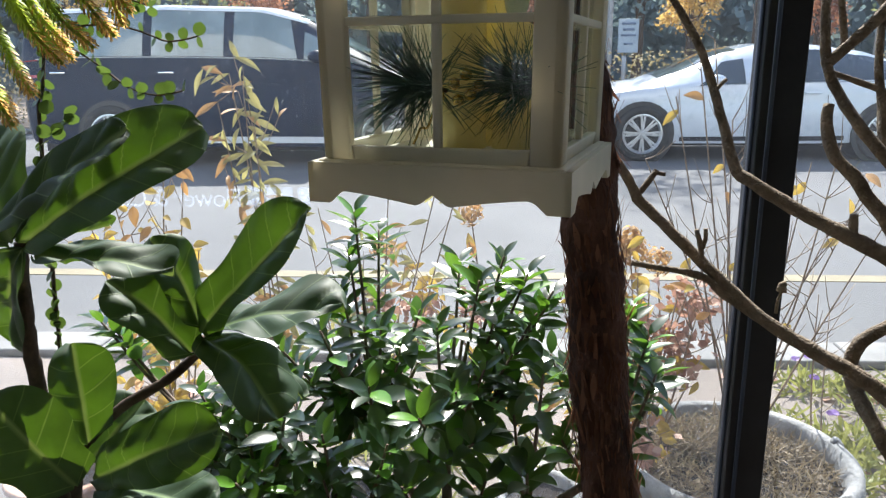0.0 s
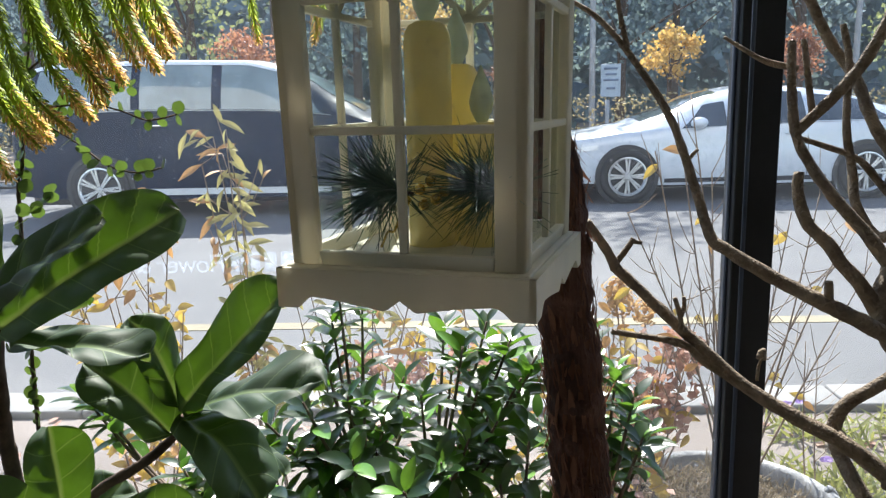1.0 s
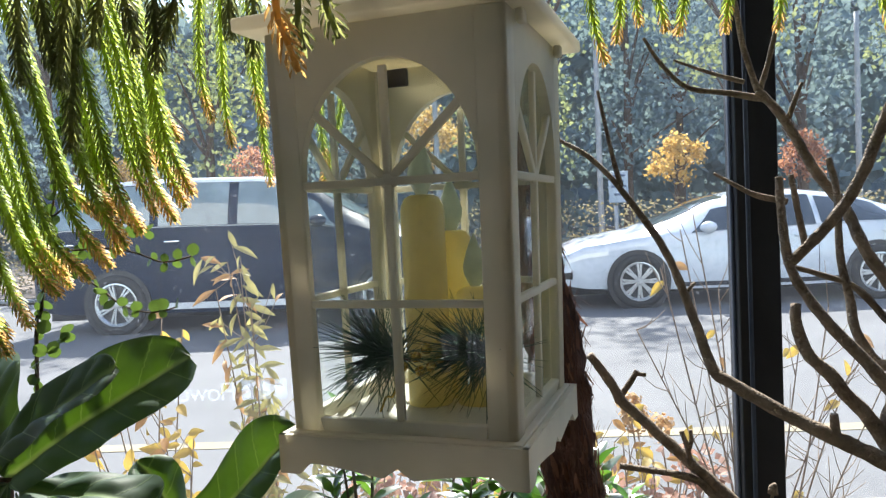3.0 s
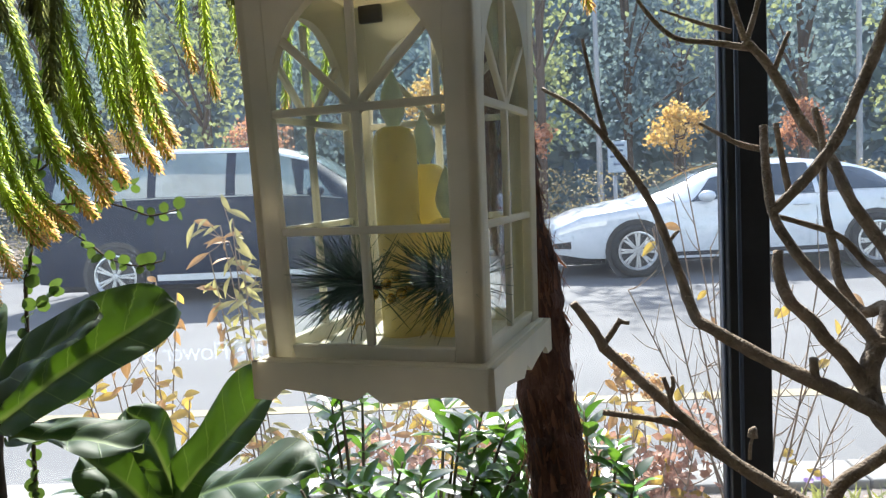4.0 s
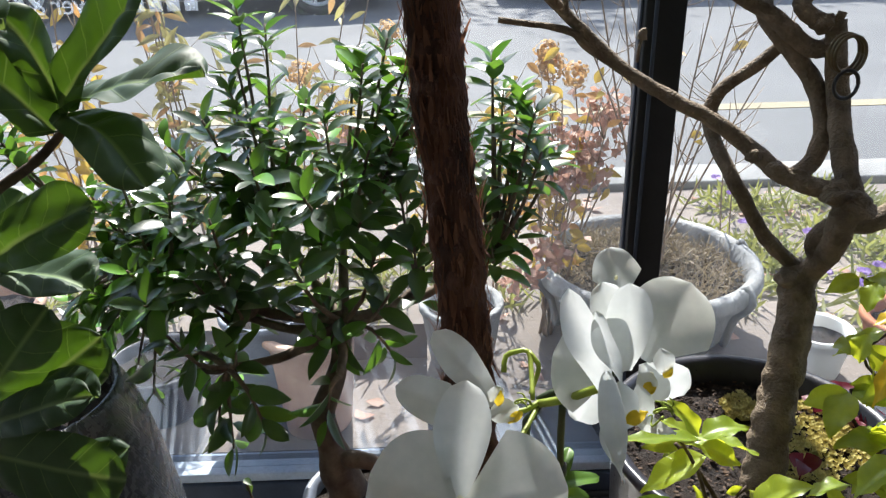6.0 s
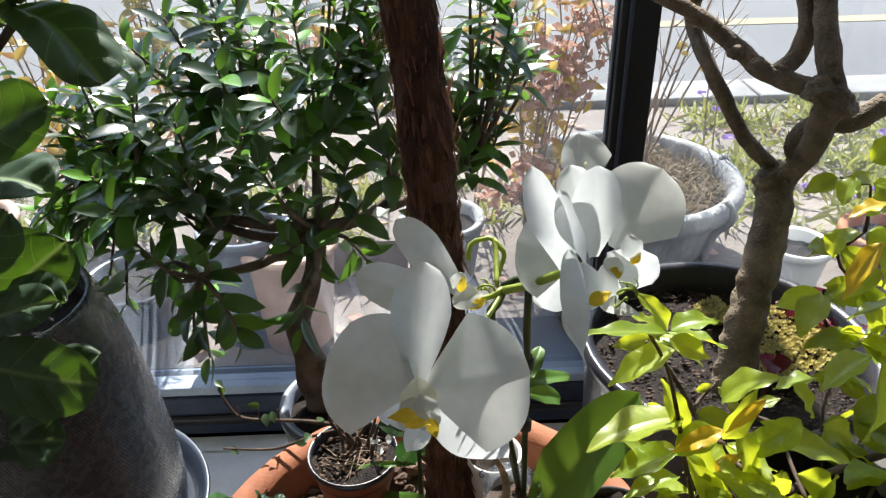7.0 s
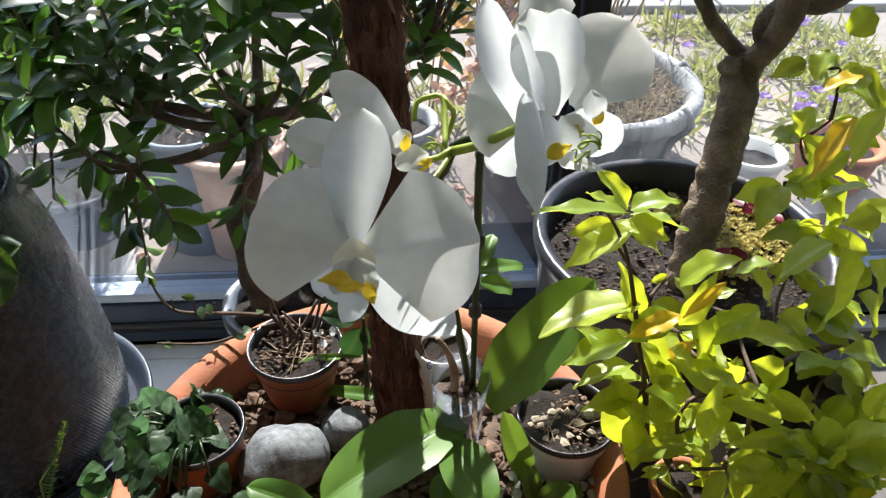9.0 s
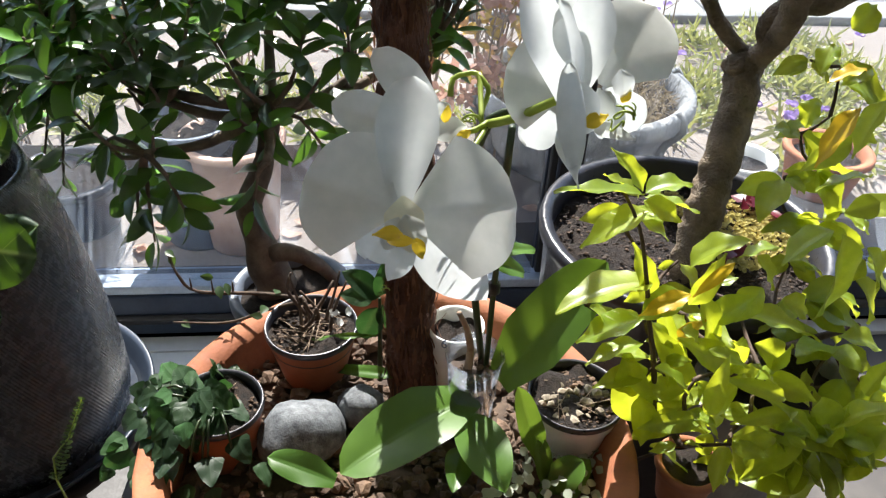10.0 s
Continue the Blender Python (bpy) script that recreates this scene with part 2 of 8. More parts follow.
LANTERN = leafy("ivory_plastic", (0.74, 0.72, 0.655), (0.74, 0.72, 0.655), (0.88, 0.82, 0.68), 0.42, 0.40, blotch=9, spec=0.4)
CANDLE = leafy("yellow_wax", (0.72, 0.66, 0.36), (0.74, 0.68, 0.38), (0.80, 0.70, 0.32), 0.5, 0.40, blotch=20)
FLAME = leafy("frosted_bulb", (0.72, 0.76, 0.70), (0.72, 0.76, 0.70), (0.8, 0.86, 0.74), 0.35, 0.55)
NEEDLE = leafy("pine_needle", (0.022, 0.070, 0.045), (0.06, 0.14, 0.085), (0.08, 0.24, 0.12), 0.5, 0.2, island=True)
GOLD = surface("gold_bead", (0.55, 0.38, 0.08), (0.8, 0.58, 0.16), 60, 0.25, 0.1, 0.0005, metal=1.0)
BLACK_PART = surface("black_plastic", (0.012, 0.012, 0.014), (0.03, 0.03, 0.034), 40, 0.4, 0.15, 0.0006)
POT_BLACK = surface("black_pot", (0.012, 0.013, 0.018), (0.035, 0.036, 0.045), 18, 0.32, 0.2, 0.0015)
POT_GREY = surface("grey_ribbed_pot", (0.046, 0.050, 0.056), (0.085, 0.091, 0.101), 10, 0.27, 0.3, 0.001, spec=0.95)
_t = POT_GREY.node_tree
_c, _s, _a = _t.nodes.new("ShaderNodeTexCoord"), _t.nodes.new("ShaderNodeSeparateXYZ"), _t.nodes.new("ShaderNodeMath")
_off = _t.nodes.new("ShaderNodeVectorMath")
_off.inputs[1].default_value = (0.395, -0.815, 0.0)
wire(_t, _c.outputs["Object"], _off.inputs[0])
wire(_t, _off.outputs[0], _s.inputs[0])
_a.operation = "ARCTAN2"
wire(_t, _s.outputs[1], _a.inputs[0])
wire(_t, _s.outputs[0], _a.inputs[1])
_k, _z, _w = (_t.nodes.new("ShaderNodeMath") for _ in range(3))
_k.operation, _k.inputs[1].default_value = "MULTIPLY", 230.0
wire(_t, _a.outputs[0], _k.inputs[0])
_z.operation, _z.inputs[1].default_value = "MULTIPLY_ADD", 640.0
wire(_t, _s.outputs[2], _z.inputs[0])
wire(_t, _k.outputs[0], _z.inputs[2])
_w.operation = "SINE"
wire(_t, _z.outputs[0], _w.inputs[0])
bumped(_t, _w.outputs[0], 0.25, 0.001, _t.nodes["Principled BSDF"])
POT_BLUE = surface("blue_grey_pot", (0.09, 0.11, 0.15), (0.16, 0.19, 0.24), 14, 0.45, 0.2, 0.001)
POT_BROWN = surface("brown_pot", (0.22, 0.065, 0.025), (0.33, 0.105, 0.045), 22, 0.5, 0.2, 0.001)
POT_WHITE = surface("white_pot", (0.68, 0.68, 0.66), (0.80, 0.80, 0.78), 16, 0.4, 0.15, 0.0008)
SAUCER = surface("blue_saucer", (0.013, 0.020, 0.034), (0.032, 0.045, 0.068), 14, 0.38, 0.15, 0.001)
STAND = surface("black_wood", (0.010, 0.009, 0.008), (0.025, 0.022, 0.020), 20, 0.6, 0.3, 0.001)
TERRACOTTA = surface("terracotta", (0.22, 0.072, 0.031), (0.39, 0.15, 0.068), 16, 0.8, 0.35, 0.002)
TERRACOTTA_PALE = surface("weathered_terracotta", (0.42, 0.24, 0.17), (0.62, 0.45, 0.36), 9, 0.85, 0.35, 0.003)
CONCRETE = surface("weathered_concrete", (0.12, 0.13, 0.14), (0.44, 0.44, 0.435), 7, 0.85, 0.7, 0.006, stretch=(1.6, 1.6, 0.7))
STONE = surface("grey_granite", (0.045, 0.05, 0.058), (0.17, 0.185, 0.195), 130, 0.7, 0.25, 0.0015, fine=4)
SOIL = surface("dark_soil", (0.006, 0.004, 0.003), (0.040, 0.025, 0.017), 110, 0.95, 1.0, 0.006)
CHIPS = surface("clay_chips", (0.050, 0.031, 0.021), (0.185, 0.118, 0.074), 60, 0.85, 0.4, 0.002, vary=0.45)
# Bluish light along the pane's foot is put into this colour.
BLUE_BAND = surface("blue_band_tone", (0.16, 0.23, 0.36), (0.26, 0.34, 0.48), 5, 0.6, 0.2, 0.001)
CRUMB = surface("soil_crumb", (0.010, 0.007, 0.006), (0.085, 0.058, 0.044), 60, 0.9, 0.4, 0.002)
PEBBLE = surface("pale_pebble", (0.22, 0.18, 0.13), (0.50, 0.43, 0.33), 70, 0.8, 0.3, 0.002, vary=0.35)
ALU = surface("black_window_frame", (0.013, 0.015, 0.018), (0.021, 0.024, 0.028), 12, 0.5, 0.1, 0.0006, spec=0.25)
ALU_SILL = surface("navy_window_frame", (0.030, 0.042, 0.070), (0.055, 0.072, 0.105), 12, 0.5, 0.1, 0.0006, spec=0.2)
SILVER_EDGE = surface("frame_edge", (0.30, 0.37, 0.47), (0.42, 0.49, 0.58), 14, 0.4, 0.1, 0.0006)
WHITE_SILL = surface("white_sill", (0.62, 0.61, 0.58), (0.76, 0.75, 0.72), 6, 0.6, 0.2, 0.001)
PLASTER = surface("room_plaster", (0.74, 0.745, 0.74), (0.82, 0.825, 0.82), 3, 0.9, 0.15, 0.001)
FLOOR_TILE = surface("shade_dark_floor", (0.050, 0.044, 0.038), (0.088, 0.078, 0.068), 4, 0.5, 0.15, 0.001)
CEILING = surface("ceiling_paint", (0.78, 0.78, 0.76), (0.82, 0.82, 0.80), 3, 0.9, 0.1, 0.001)
# The pane's film is thickened to veil the street in haze.
PANE = clear_glass("window_glass", (0.97, 0.985, 0.985), 0.040)
LANTERN_GLASS = clear_glass("lantern_glass", (0.97, 0.985, 0.98), 0.03)
CUP = clear_glass("clear_plastic", (0.9, 0.92, 0.93), 0.35)
WHITE_FILM = clear_glass("white_lettering", (0.92, 0.93, 0.94), 0.5, 0.3)
ASPHALT = surface("asphalt", (0.080, 0.083, 0.089), (0.120, 0.123, 0.129), 1.1, 0.85, 0.5, 0.006, fine=60)
PAVING = surface("pavement", (0.125, 0.108, 0.097), (0.235, 0.20, 0.178), 2.4, 0.9, 0.5, 0.006, fine=30)
KERB = surface("kerb_stone", (0.15, 0.15, 0.15), (0.26, 0.26, 0.255), 5, 0.85, 0.4, 0.004)
LINE_PAINT = surface("road_paint", (0.17, 0.15, 0.10), (0.27, 0.23, 0.14), 5, 0.8, 0.3, 0.002)
EARTH = surface("earth", (0.14, 0.10, 0.07), (0.30, 0.23, 0.17), 3, 0.95, 0.6, 0.01, fine=20)
HEDGE = leafy("hedge_leaf", (0.22, 0.18, 0.11), (0.36, 0.29, 0.18), (0.5, 0.42, 0.2), 0.7, 0.3, island=True)
# Blue-grey leaf: distance haze and tree shade are put into its colour.
HAZY_WOOD_LEAF = leafy("woodland_leaf", (0.17, 0.24, 0.30), (0.23, 0.30, 0.35), (0.32, 0.43, 0.42), 0.8, 0.25, island=True, spec=0.05)
# Paler yellow-green copy: sunlit canopy and haze are put into its colour.
LIGHT_WOOD_LEAF = leafy("light_woodland_leaf", (0.24, 0.285, 0.17), (0.32, 0.365, 0.21), (0.52, 0.58, 0.24), 0.9, 0.25, island=True, spec=0.05)
GOLD_TREE = leafy("golden_tree_leaf", (0.42, 0.28, 0.10), (0.56, 0.38, 0.14), (0.75, 0.5, 0.16), 0.6, 0.42, island=True)
RED_TREE = leafy("red_maple_leaf", (0.34, 0.15, 0.10), (0.48, 0.24, 0.15), (0.6, 0.28, 0.15), 0.6, 0.4, island=True)
CAR_NAVY = surface("navy_car_paint", (0.002, 0.010, 0.030), (0.004, 0.015, 0.040), 2, 0.4, 0.0, coat=0.0, spec=0.16)
CAR_WHITE = surface("white_car_paint", (0.50, 0.55, 0.62), (0.54, 0.59, 0.66), 2, 0.3, 0.0, coat=1.0)
CAR_GLASS = surface("car_glass", (0.03, 0.04, 0.05), (0.045, 0.055, 0.065), 3, 0.06, 0.0, coat=1.0)
# Sky reflected in the minivan windows is painted in as pale colour.
SKY_PALE_GLASS = surface("sky_pale_car_glass", (0.10, 0.14, 0.15), (0.24, 0.30, 0.31), 1.9, 0.06, 0.0, coat=1.0)
# Non-metal pale trim: the metal's bright reflection is put into its colour.
PAINTED_SHINE = surface("painted_shine_trim", (0.62, 0.65, 0.68), (0.72, 0.75, 0.78), 20, 0.25, 0.0, coat=0.5)
CHROME = surface("chrome", (0.75, 0.76, 0.78), (0.85, 0.86, 0.88), 20, 0.14, 0.0, metal=1.0)
TYRE = surface("tyre_rubber", (0.012, 0.012, 0.013), (0.03, 0.03, 0.03), 30, 0.8, 0.3, 0.002)
ALLOY = surface("alloy_rim", (0.50, 0.51, 0.53), (0.64, 0.65, 0.67), 20, 0.3, 0.0, metal=0.8)
LAMP_LENS = surface("headlamp_lens", (0.55, 0.58, 0.6), (0.75, 0.78, 0.8), 20, 0.1, 0.0, coat=1.0)
RED_LENS = surface("red_lamp_lens", (0.30, 0.012, 0.012), (0.42, 0.02, 0.02), 20, 0.15, 0.0, coat=1.0)
SIGN_WHITE = surface("sign_board", (0.24, 0.30, 0.36), (0.32, 0.38, 0.44), 4, 0.5, 0.05, 0.001)
SIGN_INK = surface("sign_ink", (0.10, 0.13, 0.2), (0.16, 0.2, 0.28), 8, 0.6, 0.05, 0.0005)
POLE = surface("grey_pole", (0.22, 0.23, 0.24), (0.34, 0.35, 0.36), 10, 0.5, 0.1, 0.001)
BRASS_RING = surface("dull_ring", (0.10, 0.08, 0.05), (0.2, 0.16, 0.1), 40, 0.4, 0.1, 0.0005, metal=1.0)

# ---------------------------------------------------------------- mesh helpers
rnd = random.Random(7)


def world_of(ob):
    m = ob.matrix_basis.copy()
    while ob.parent:
        ob = ob.parent
        m = ob.matrix_basis @ m
    return m


def to_mesh(name, bm, material, smooth=True):
    me = bpy.data.meshes.new(name)
    bmesh.ops.recalc_face_normals(bm, faces=bm.faces)
    bm.to_mesh(me)
    bm.free()
    me.materials.append(material)
    if smooth:
        me.polygons.foreach_set("use_smooth", [True] * len(me.polygons))
    return me


def thing(name, place, label, category, group="", kind=""):
    ob = new(name)
    ob.matrix_basis = Matrix.Translation(place)
    return tagged(ob, label, category, group, kind)


def part(name, bm, material, parent, label="", smooth=True):
    """One mesh object, drawn in the world's metres, under a thing or a part."""
    me = bm if isinstance(bm, bpy.types.Mesh) else to_mesh(name, bm, material, smooth)
    ob = new(name, me)
    ob.parent = parent
    ob.matrix_basis = world_of(parent).inverted()
    return tagged(ob, label) if label else ob


def placed(name, me, m, parent, label=""):
    """A part on shared mesh data, at a pose of its own."""
    ob = new(name, me)
    ob.parent = parent
    ob.matrix_basis = world_of(parent).inverted() @ m
    return tagged(ob, label) if label else ob


def solid(name, bm, material, label, category, kind="", smooth=False, group=""):
    return tagged(new(name, to_mesh(name, bm, material, smooth)), label, category, group, kind)


def box(bm, lo, hi, bevel=0.0, m=None):
    b = bmesh.new()
    bmesh.ops.create_cube(b, size=1)
    for v in b.verts:
        v.co = Vector([l + (c + 0.5) * (h - l) for c, l, h in zip(v.co, lo, hi)])
    if bevel:
        bmesh.ops.bevel(b, geom=b.edges[:], offset=bevel, segments=2, affect="EDGES", profile=0.5)
    return join(bm, b, m)


def join(bm, other, m=None):
    if m is not None:
        other.transform(m)
    keep = {}
    for v in other.verts:
        keep[v] = bm.verts.new(v.co)
    for f in other.faces:
        try:
            bm.faces.new([keep[v] for v in f.verts])
        except ValueError:
            pass
    other.free()
    return bm


def smooth_line(points, radii, step):
    """Catmull-Rom through the points."""
    pts = [Vector(p) for p in points]
    if len(pts) == 2:
        pts = [pts[0], pts[0].lerp(pts[1], 0.5), pts[1]]
        radii = [radii[0], (radii[0] + radii[1]) / 2, radii[1]]
    ext = [pts[0] * 2 - pts[1]] + pts + [pts[-1] * 2 - pts[-2]]
    line, rr = [], []
    for i in range(len(pts) - 1):
        a, b, c, d = ext[i:i + 4]
        n = max(2, int((c - b).length / step))
        for k in range(n):
            u = k / n
            line.append(0.5 * ((2 * b) + (c - a) * u + (2 * a - 5 * b + 4 * c - d) * u * u + (3 * b - a - 3 * c + d) * u ** 3))
            rr.append(radii[i] + (radii[i + 1] - radii[i]) * u)
    return line + [pts[-1]], rr + [radii[-1]]


def tube(points, radii, sides=8, step=0.01, lump=0.0, lump_scale=40.0, bm=None, cap=True):
    """A rounded stem along a bent line."""
    bm = bm or bmesh.new()
    if isinstance(radii, (int, float)):
        radii = [radii] * len(points)
    if len(radii) == 2 and len(points) > 2:
        radii = [radii[0] + (radii[1] - radii[0]) * i / (len(points) - 1) for i in range(len(points))]
    line, rr = smooth_line(points, radii, step)
    ring, last = None, None
    side = None
    rings = []
    for i, (p, r) in enumerate(zip(line, rr)):
        d = (line[min(i + 1, len(line) - 1)] - line[max(i - 1, 0)]).normalized()
        if side is None:
            side = d.orthogonal().normalized()
        side = (side - d * side.dot(d)).normalized()
        up = d.cross(side)
        ring = []
        for k in range(sides):
            a = 2 * math.pi * k / sides
            q = side * math.cos(a) + up * math.sin(a)
            s = 1 + lump * noise.noise((p + q * r) * lump_scale) if lump else 1
            ring.append(bm.verts.new(p + q * r * s))
        if last:
            for k in range(sides):
                bm.faces.new((last[k], last[(k + 1) % sides], ring[(k + 1) % sides], ring[k]))
        rings.append(ring)
        last = ring
    if cap:
        bm.faces.new(rings[0][::-1])
        bm.faces.new(rings[-1])
    return bm


def lathe(profile, center, sides=40, bm=None, rib=0.0, ribs=0):
    """A turned form: (radius, height) pairs round a standing axis."""
    bm = bm or bmesh.new()
    c = Vector(center)
    last = None
    for r, z in profile:
        ring = []
        for k in range(sides):
            a = 2 * math.pi * k / sides
            q = r * (1 + rib * math.cos(ribs * a)) if ribs else r
            ring.append(bm.verts.new(c + Vector((q * math.cos(a), q * math.sin(a), z))))
        if last:
            for k in range(sides):
                bm.faces.new((last[k], last[(k + 1) % sides], ring[(k + 1) % sides], ring[k]))
        last = ring
    return bm


def disc(center, r, bm=None, sides=32, bump=0.0, rings=6):
    """A round, slightly uneven bed of soil."""
    bm = bm or bmesh.new()
    c = Vector(center)
    mid = bm.verts.new(c + Vector((0, 0, bump * 0.5)))
    last = None
    for j in range(1, rings + 1):
        ring = []
        for k in range(sides):
            a = 2 * math.pi * k / sides
            p = c + Vector((math.cos(a), math.sin(a), 0)) * r * j / rings
            p.z += bump * noise.noise(p * 45)
            ring.append(bm.verts.new(p))
        for k in range(sides):
            n = (k + 1) % sides
            bm.faces.new((mid, ring[k], ring[n]) if last is None else (last[k], ring[k], ring[n], last[n]))
        last = ring
    return bm


def ball(bm, center, size, seed=0.0, uneven=0.25, level=1, m=None):
    b = bmesh.new()
    bmesh.ops.create_icosphere(b, subdivisions=level, radius=1)
    for v in b.verts:
        v.co *= 1 + uneven * noise.noise(v.co * 1.7 + Vector((seed, seed * 2, 0)))
        v.co = Vector([a * s for a, s in zip(v.co, size)])
    t = Matrix.Translation(center)
    return join(bm, b, t @ m if m is not None else t)


SHAPES = {
    "ovate": lambda s: math.sin(math.pi * s ** 0.74) ** 0.95,
    "lance": lambda s: math.sin(math.pi * s ** 0.9) ** 1.15,
    "obovate": lambda s: (0.50 + 0.50 * s ** 1.1) * max(0.0, 1 - s ** 5) ** 0.5 * min(1, s * 7) ** 0.6 * (1 - 0.14 * math.sin(math.pi * min(1, max(0, s - 0.12) * 2.2)) ** 2),
    "round": lambda s: max(0.0, 1 - (2 * s - 1) ** 2) ** 0.5,
    "strap": lambda s: min(1, 0.45 + s * 1.6) * max(0.0, 1 - s ** 5) ** 0.6,
    "petal": lambda s: min(1, s * 3.2) ** 0.75 * max(0.0, 1 - s ** 4) ** 0.55,
    "ellip": lambda s: max(0.0, math.sin(math.pi * min(1, s ** 0.9))) ** 0.5,
    "oval": lambda s: math.sin(math.pi * s ** 0.86) ** 0.72,
    "spoon": lambda s: (0.20 + 0.80 * min(1, s / 0.62) ** 1.2 * (1.6 - 0.6 * min(1, s / 0.62))) * max(0.0, 1 - s ** 5) ** 0.5,
    "wing": lambda s: min(1, 0.11 + s * 2.0) ** 1.12 * max(0.0, 1 - s ** 3.2) ** 0.5,
    "blade": lambda s: math.sin(math.pi * s ** 0.8) ** 0.6,
    "heart": lambda s: max(0.0, min(1, s * 6)) ** 0.5 * (1 - s) ** 0.6 * 1.15,
}


def leaf_bm(length, width, shape="ovate", curl=0.3, fold=0.15, rows=6, across=2, wave=0.0, wave_count=3.0, seed=0.0, bm=None, m=None, fall=1.0, pucker=0.0):
    """A leaf from the origin along +y, its face to +z; curl bends it back, fold lifts its sides, wave ripples its margin, pucker swells it between the side veins."""
    own = bmesh.new()
    grid = []
    y = z = 0.0
    for i in range(rows + 1):
        s = i / rows
        a = -curl * s ** fall
        if i:
            y += length / rows * math.cos(a)
            z += length / rows * math.sin(a)
        w = max(0.0006, width / 2 * SHAPES[shape](min(0.999, max(0.004, s))))
        line = []
        for k in range(-across, across + 1):
            u = k / across
            x = u * w
            dz = fold * abs(x) * (1 - 0.3 * abs(u)) + wave * u * u * math.sin(wave_count * math.pi * 2 * s + seed + (0 if u > 0 else 1.7))
            if pucker:
                dz += pucker * abs(math.sin(math.pi * (s * length - 0.85 * abs(x)) * 6.0 / 0.19)) ** 0.7 * (1 - u ** 4) * min(1, abs(u) * 3) * (0.7 + 0.6 * noise.noise((x * 30, s * 4, seed)))
                dz += wave * 0.9 * noise.noise((u * 1.3, s * 2.4, seed * 3.1)) * 2.0
            line.append(own.verts.new((x, y - dz * math.sin(a), z + dz * math.cos(a))))
        grid.append(line)
    for i in range(rows):
        for k in range(2 * across):
            own.faces.new((grid[i][k], grid[i][k + 1], grid[i + 1][k + 1], grid[i + 1][k]))
    if bm is None and m is None:
        return own
    return join(bm or bmesh.new(), own, m)


def aimed(p, along, face, size=1.0):
    """The pose of a leaf at p that points along and shows its face that way."""
    y = Vector(along).normalized()
    z = Vector(face)
    z = z - y * z.dot(y)
    z = z.normalized() if z.length > 1e-5 else y.orthogonal().normalized()
    x = y.cross(z)
    m = Matrix((x, y, z)).transposed().to_4x4()
    return Matrix.Translation(p) @ m @ Matrix.Scale(size, 4)


def any_way(flat=0.0):
    v = Vector((rnd.gauss(0, 1), rnd.gauss(0, 1), rnd.gauss(0, 1) * (1 - flat)))
    return v.normalized()


# ---------------------------------------------------------------- the shell of the room
GLASS_Y, FLOOR_Z = 1.335, -0.34


def wall_box(name, lo, hi, material, label, category):
    return solid(name, box(bmesh.new(), lo, hi), material, label, category, "structure")


# floor is painted dark for shade and to hold down bounced sunlight
wall_box("floor", (-3.5, -4, FLOOR_Z - 0.1), (3.5, 1.26, FLOOR_Z), FLOOR_TILE, "floor inside the shop, painted dark brown in place of shade", "floor")
wall_box("ceiling", (-3.5, -4, 2.6), (3.5, 1.45, 2.75), CEILING, "off-white painted ceiling above the plants", "ceiling")
wall_box("wall_back", (-3.5, -4.15, FLOOR_Z), (3.5, -4, 2.6), PLASTER, "plain plaster wall behind the camera", "wall")
wall_box("wall_west", (-3.65, -4.15, FLOOR_Z), (-3.5, 1.45, 2.6), PLASTER, "plain plaster side wall of the shop", "wall")
wall_box("wall_east", (3.5, -4.15, FLOOR_Z), (3.65, 1.45, 2.6), PLASTER, "plain plaster side wall of the shop", "wall")
wall_box("window_sill", (-3.5, 1.26, FLOOR_Z - 0.1), (3.5, 1.305, FLOOR_Z + 0.012), WHITE_SILL, "white sill strip along the foot of the shop window", "sill")

# unseen wall added above the window, to block sky light and reflections
wall_box("wall_front_upper", (-8, 1.30, 2.75), (8, 1.5, 7.0), PLASTER, "unseen plaster wall above the window, added to cut sky reflections", "wall")

# same floor kept pale by the window, while the rest is darkened
wall_box("floor_border", (-3.5, 0.98, FLOOR_Z), (0.2, 1.2598, FLOOR_Z + 0.006), WHITE_SILL, "strip of the floor left pale along the window", "floor")

# the shop window: black mullion, navy foot rail, panes
shop_window = thing("window_1", (0, GLASS_Y, FLOOR_Z), "tall shop window with black mullion and dusty panes", "window", kind="structure")
bm = box(bmesh.new(), (0.522, 1.305, FLOOR_Z + 0.18), (0.592, 1.362, 2.6), 0.003)
mullion = part("mullion", bm, ALU, shop_window, "black aluminium mullion")
part("gasket", box(bmesh.new(), (0.536, 1.299, FLOOR_Z + 0.18), (0.542, 1.3045, 2.6)), ALU_SILL, mullion)
part("glazing_strip", box(bmesh.new(), (0.5185, 1.322, FLOOR_Z + 0.18), (0.5215, 1.338, 2.6)), ALU_SILL, mullion, "pale sealant edge")
bm = box(bmesh.new(), (-3.5, 1.306, FLOOR_Z + 0.02), (3.5, 1.41, FLOOR_Z + 0.13), 0.004)
rail = part("foot_rail", bm, ALU_SILL, shop_window, "dark navy foot rail")
part("rail_lip", box(bmesh.new(), (-3.5, 1.312, FLOOR_Z + 0.132), (3.5, 1.36, FLOOR_Z + 0.155), 0.003), SILVER_EDGE, rail, "pale bead over the rail")
part("rail_groove", box(bmesh.new(), (-3.5, 1.2995, FLOOR_Z + 0.055), (3.5, 1.3045, FLOOR_Z + 0.08)), BLACK_PART, rail)
# made-up board; the bluish band of light above the rail is its colour
part("outer_apron", box(bmesh.new(), (-3.5, 1.363, -0.260), (3.5, 1.4185, -0.212), 0.004), BLUE_BAND, shop_window, "added board outside the pane, bluish light in its colour")
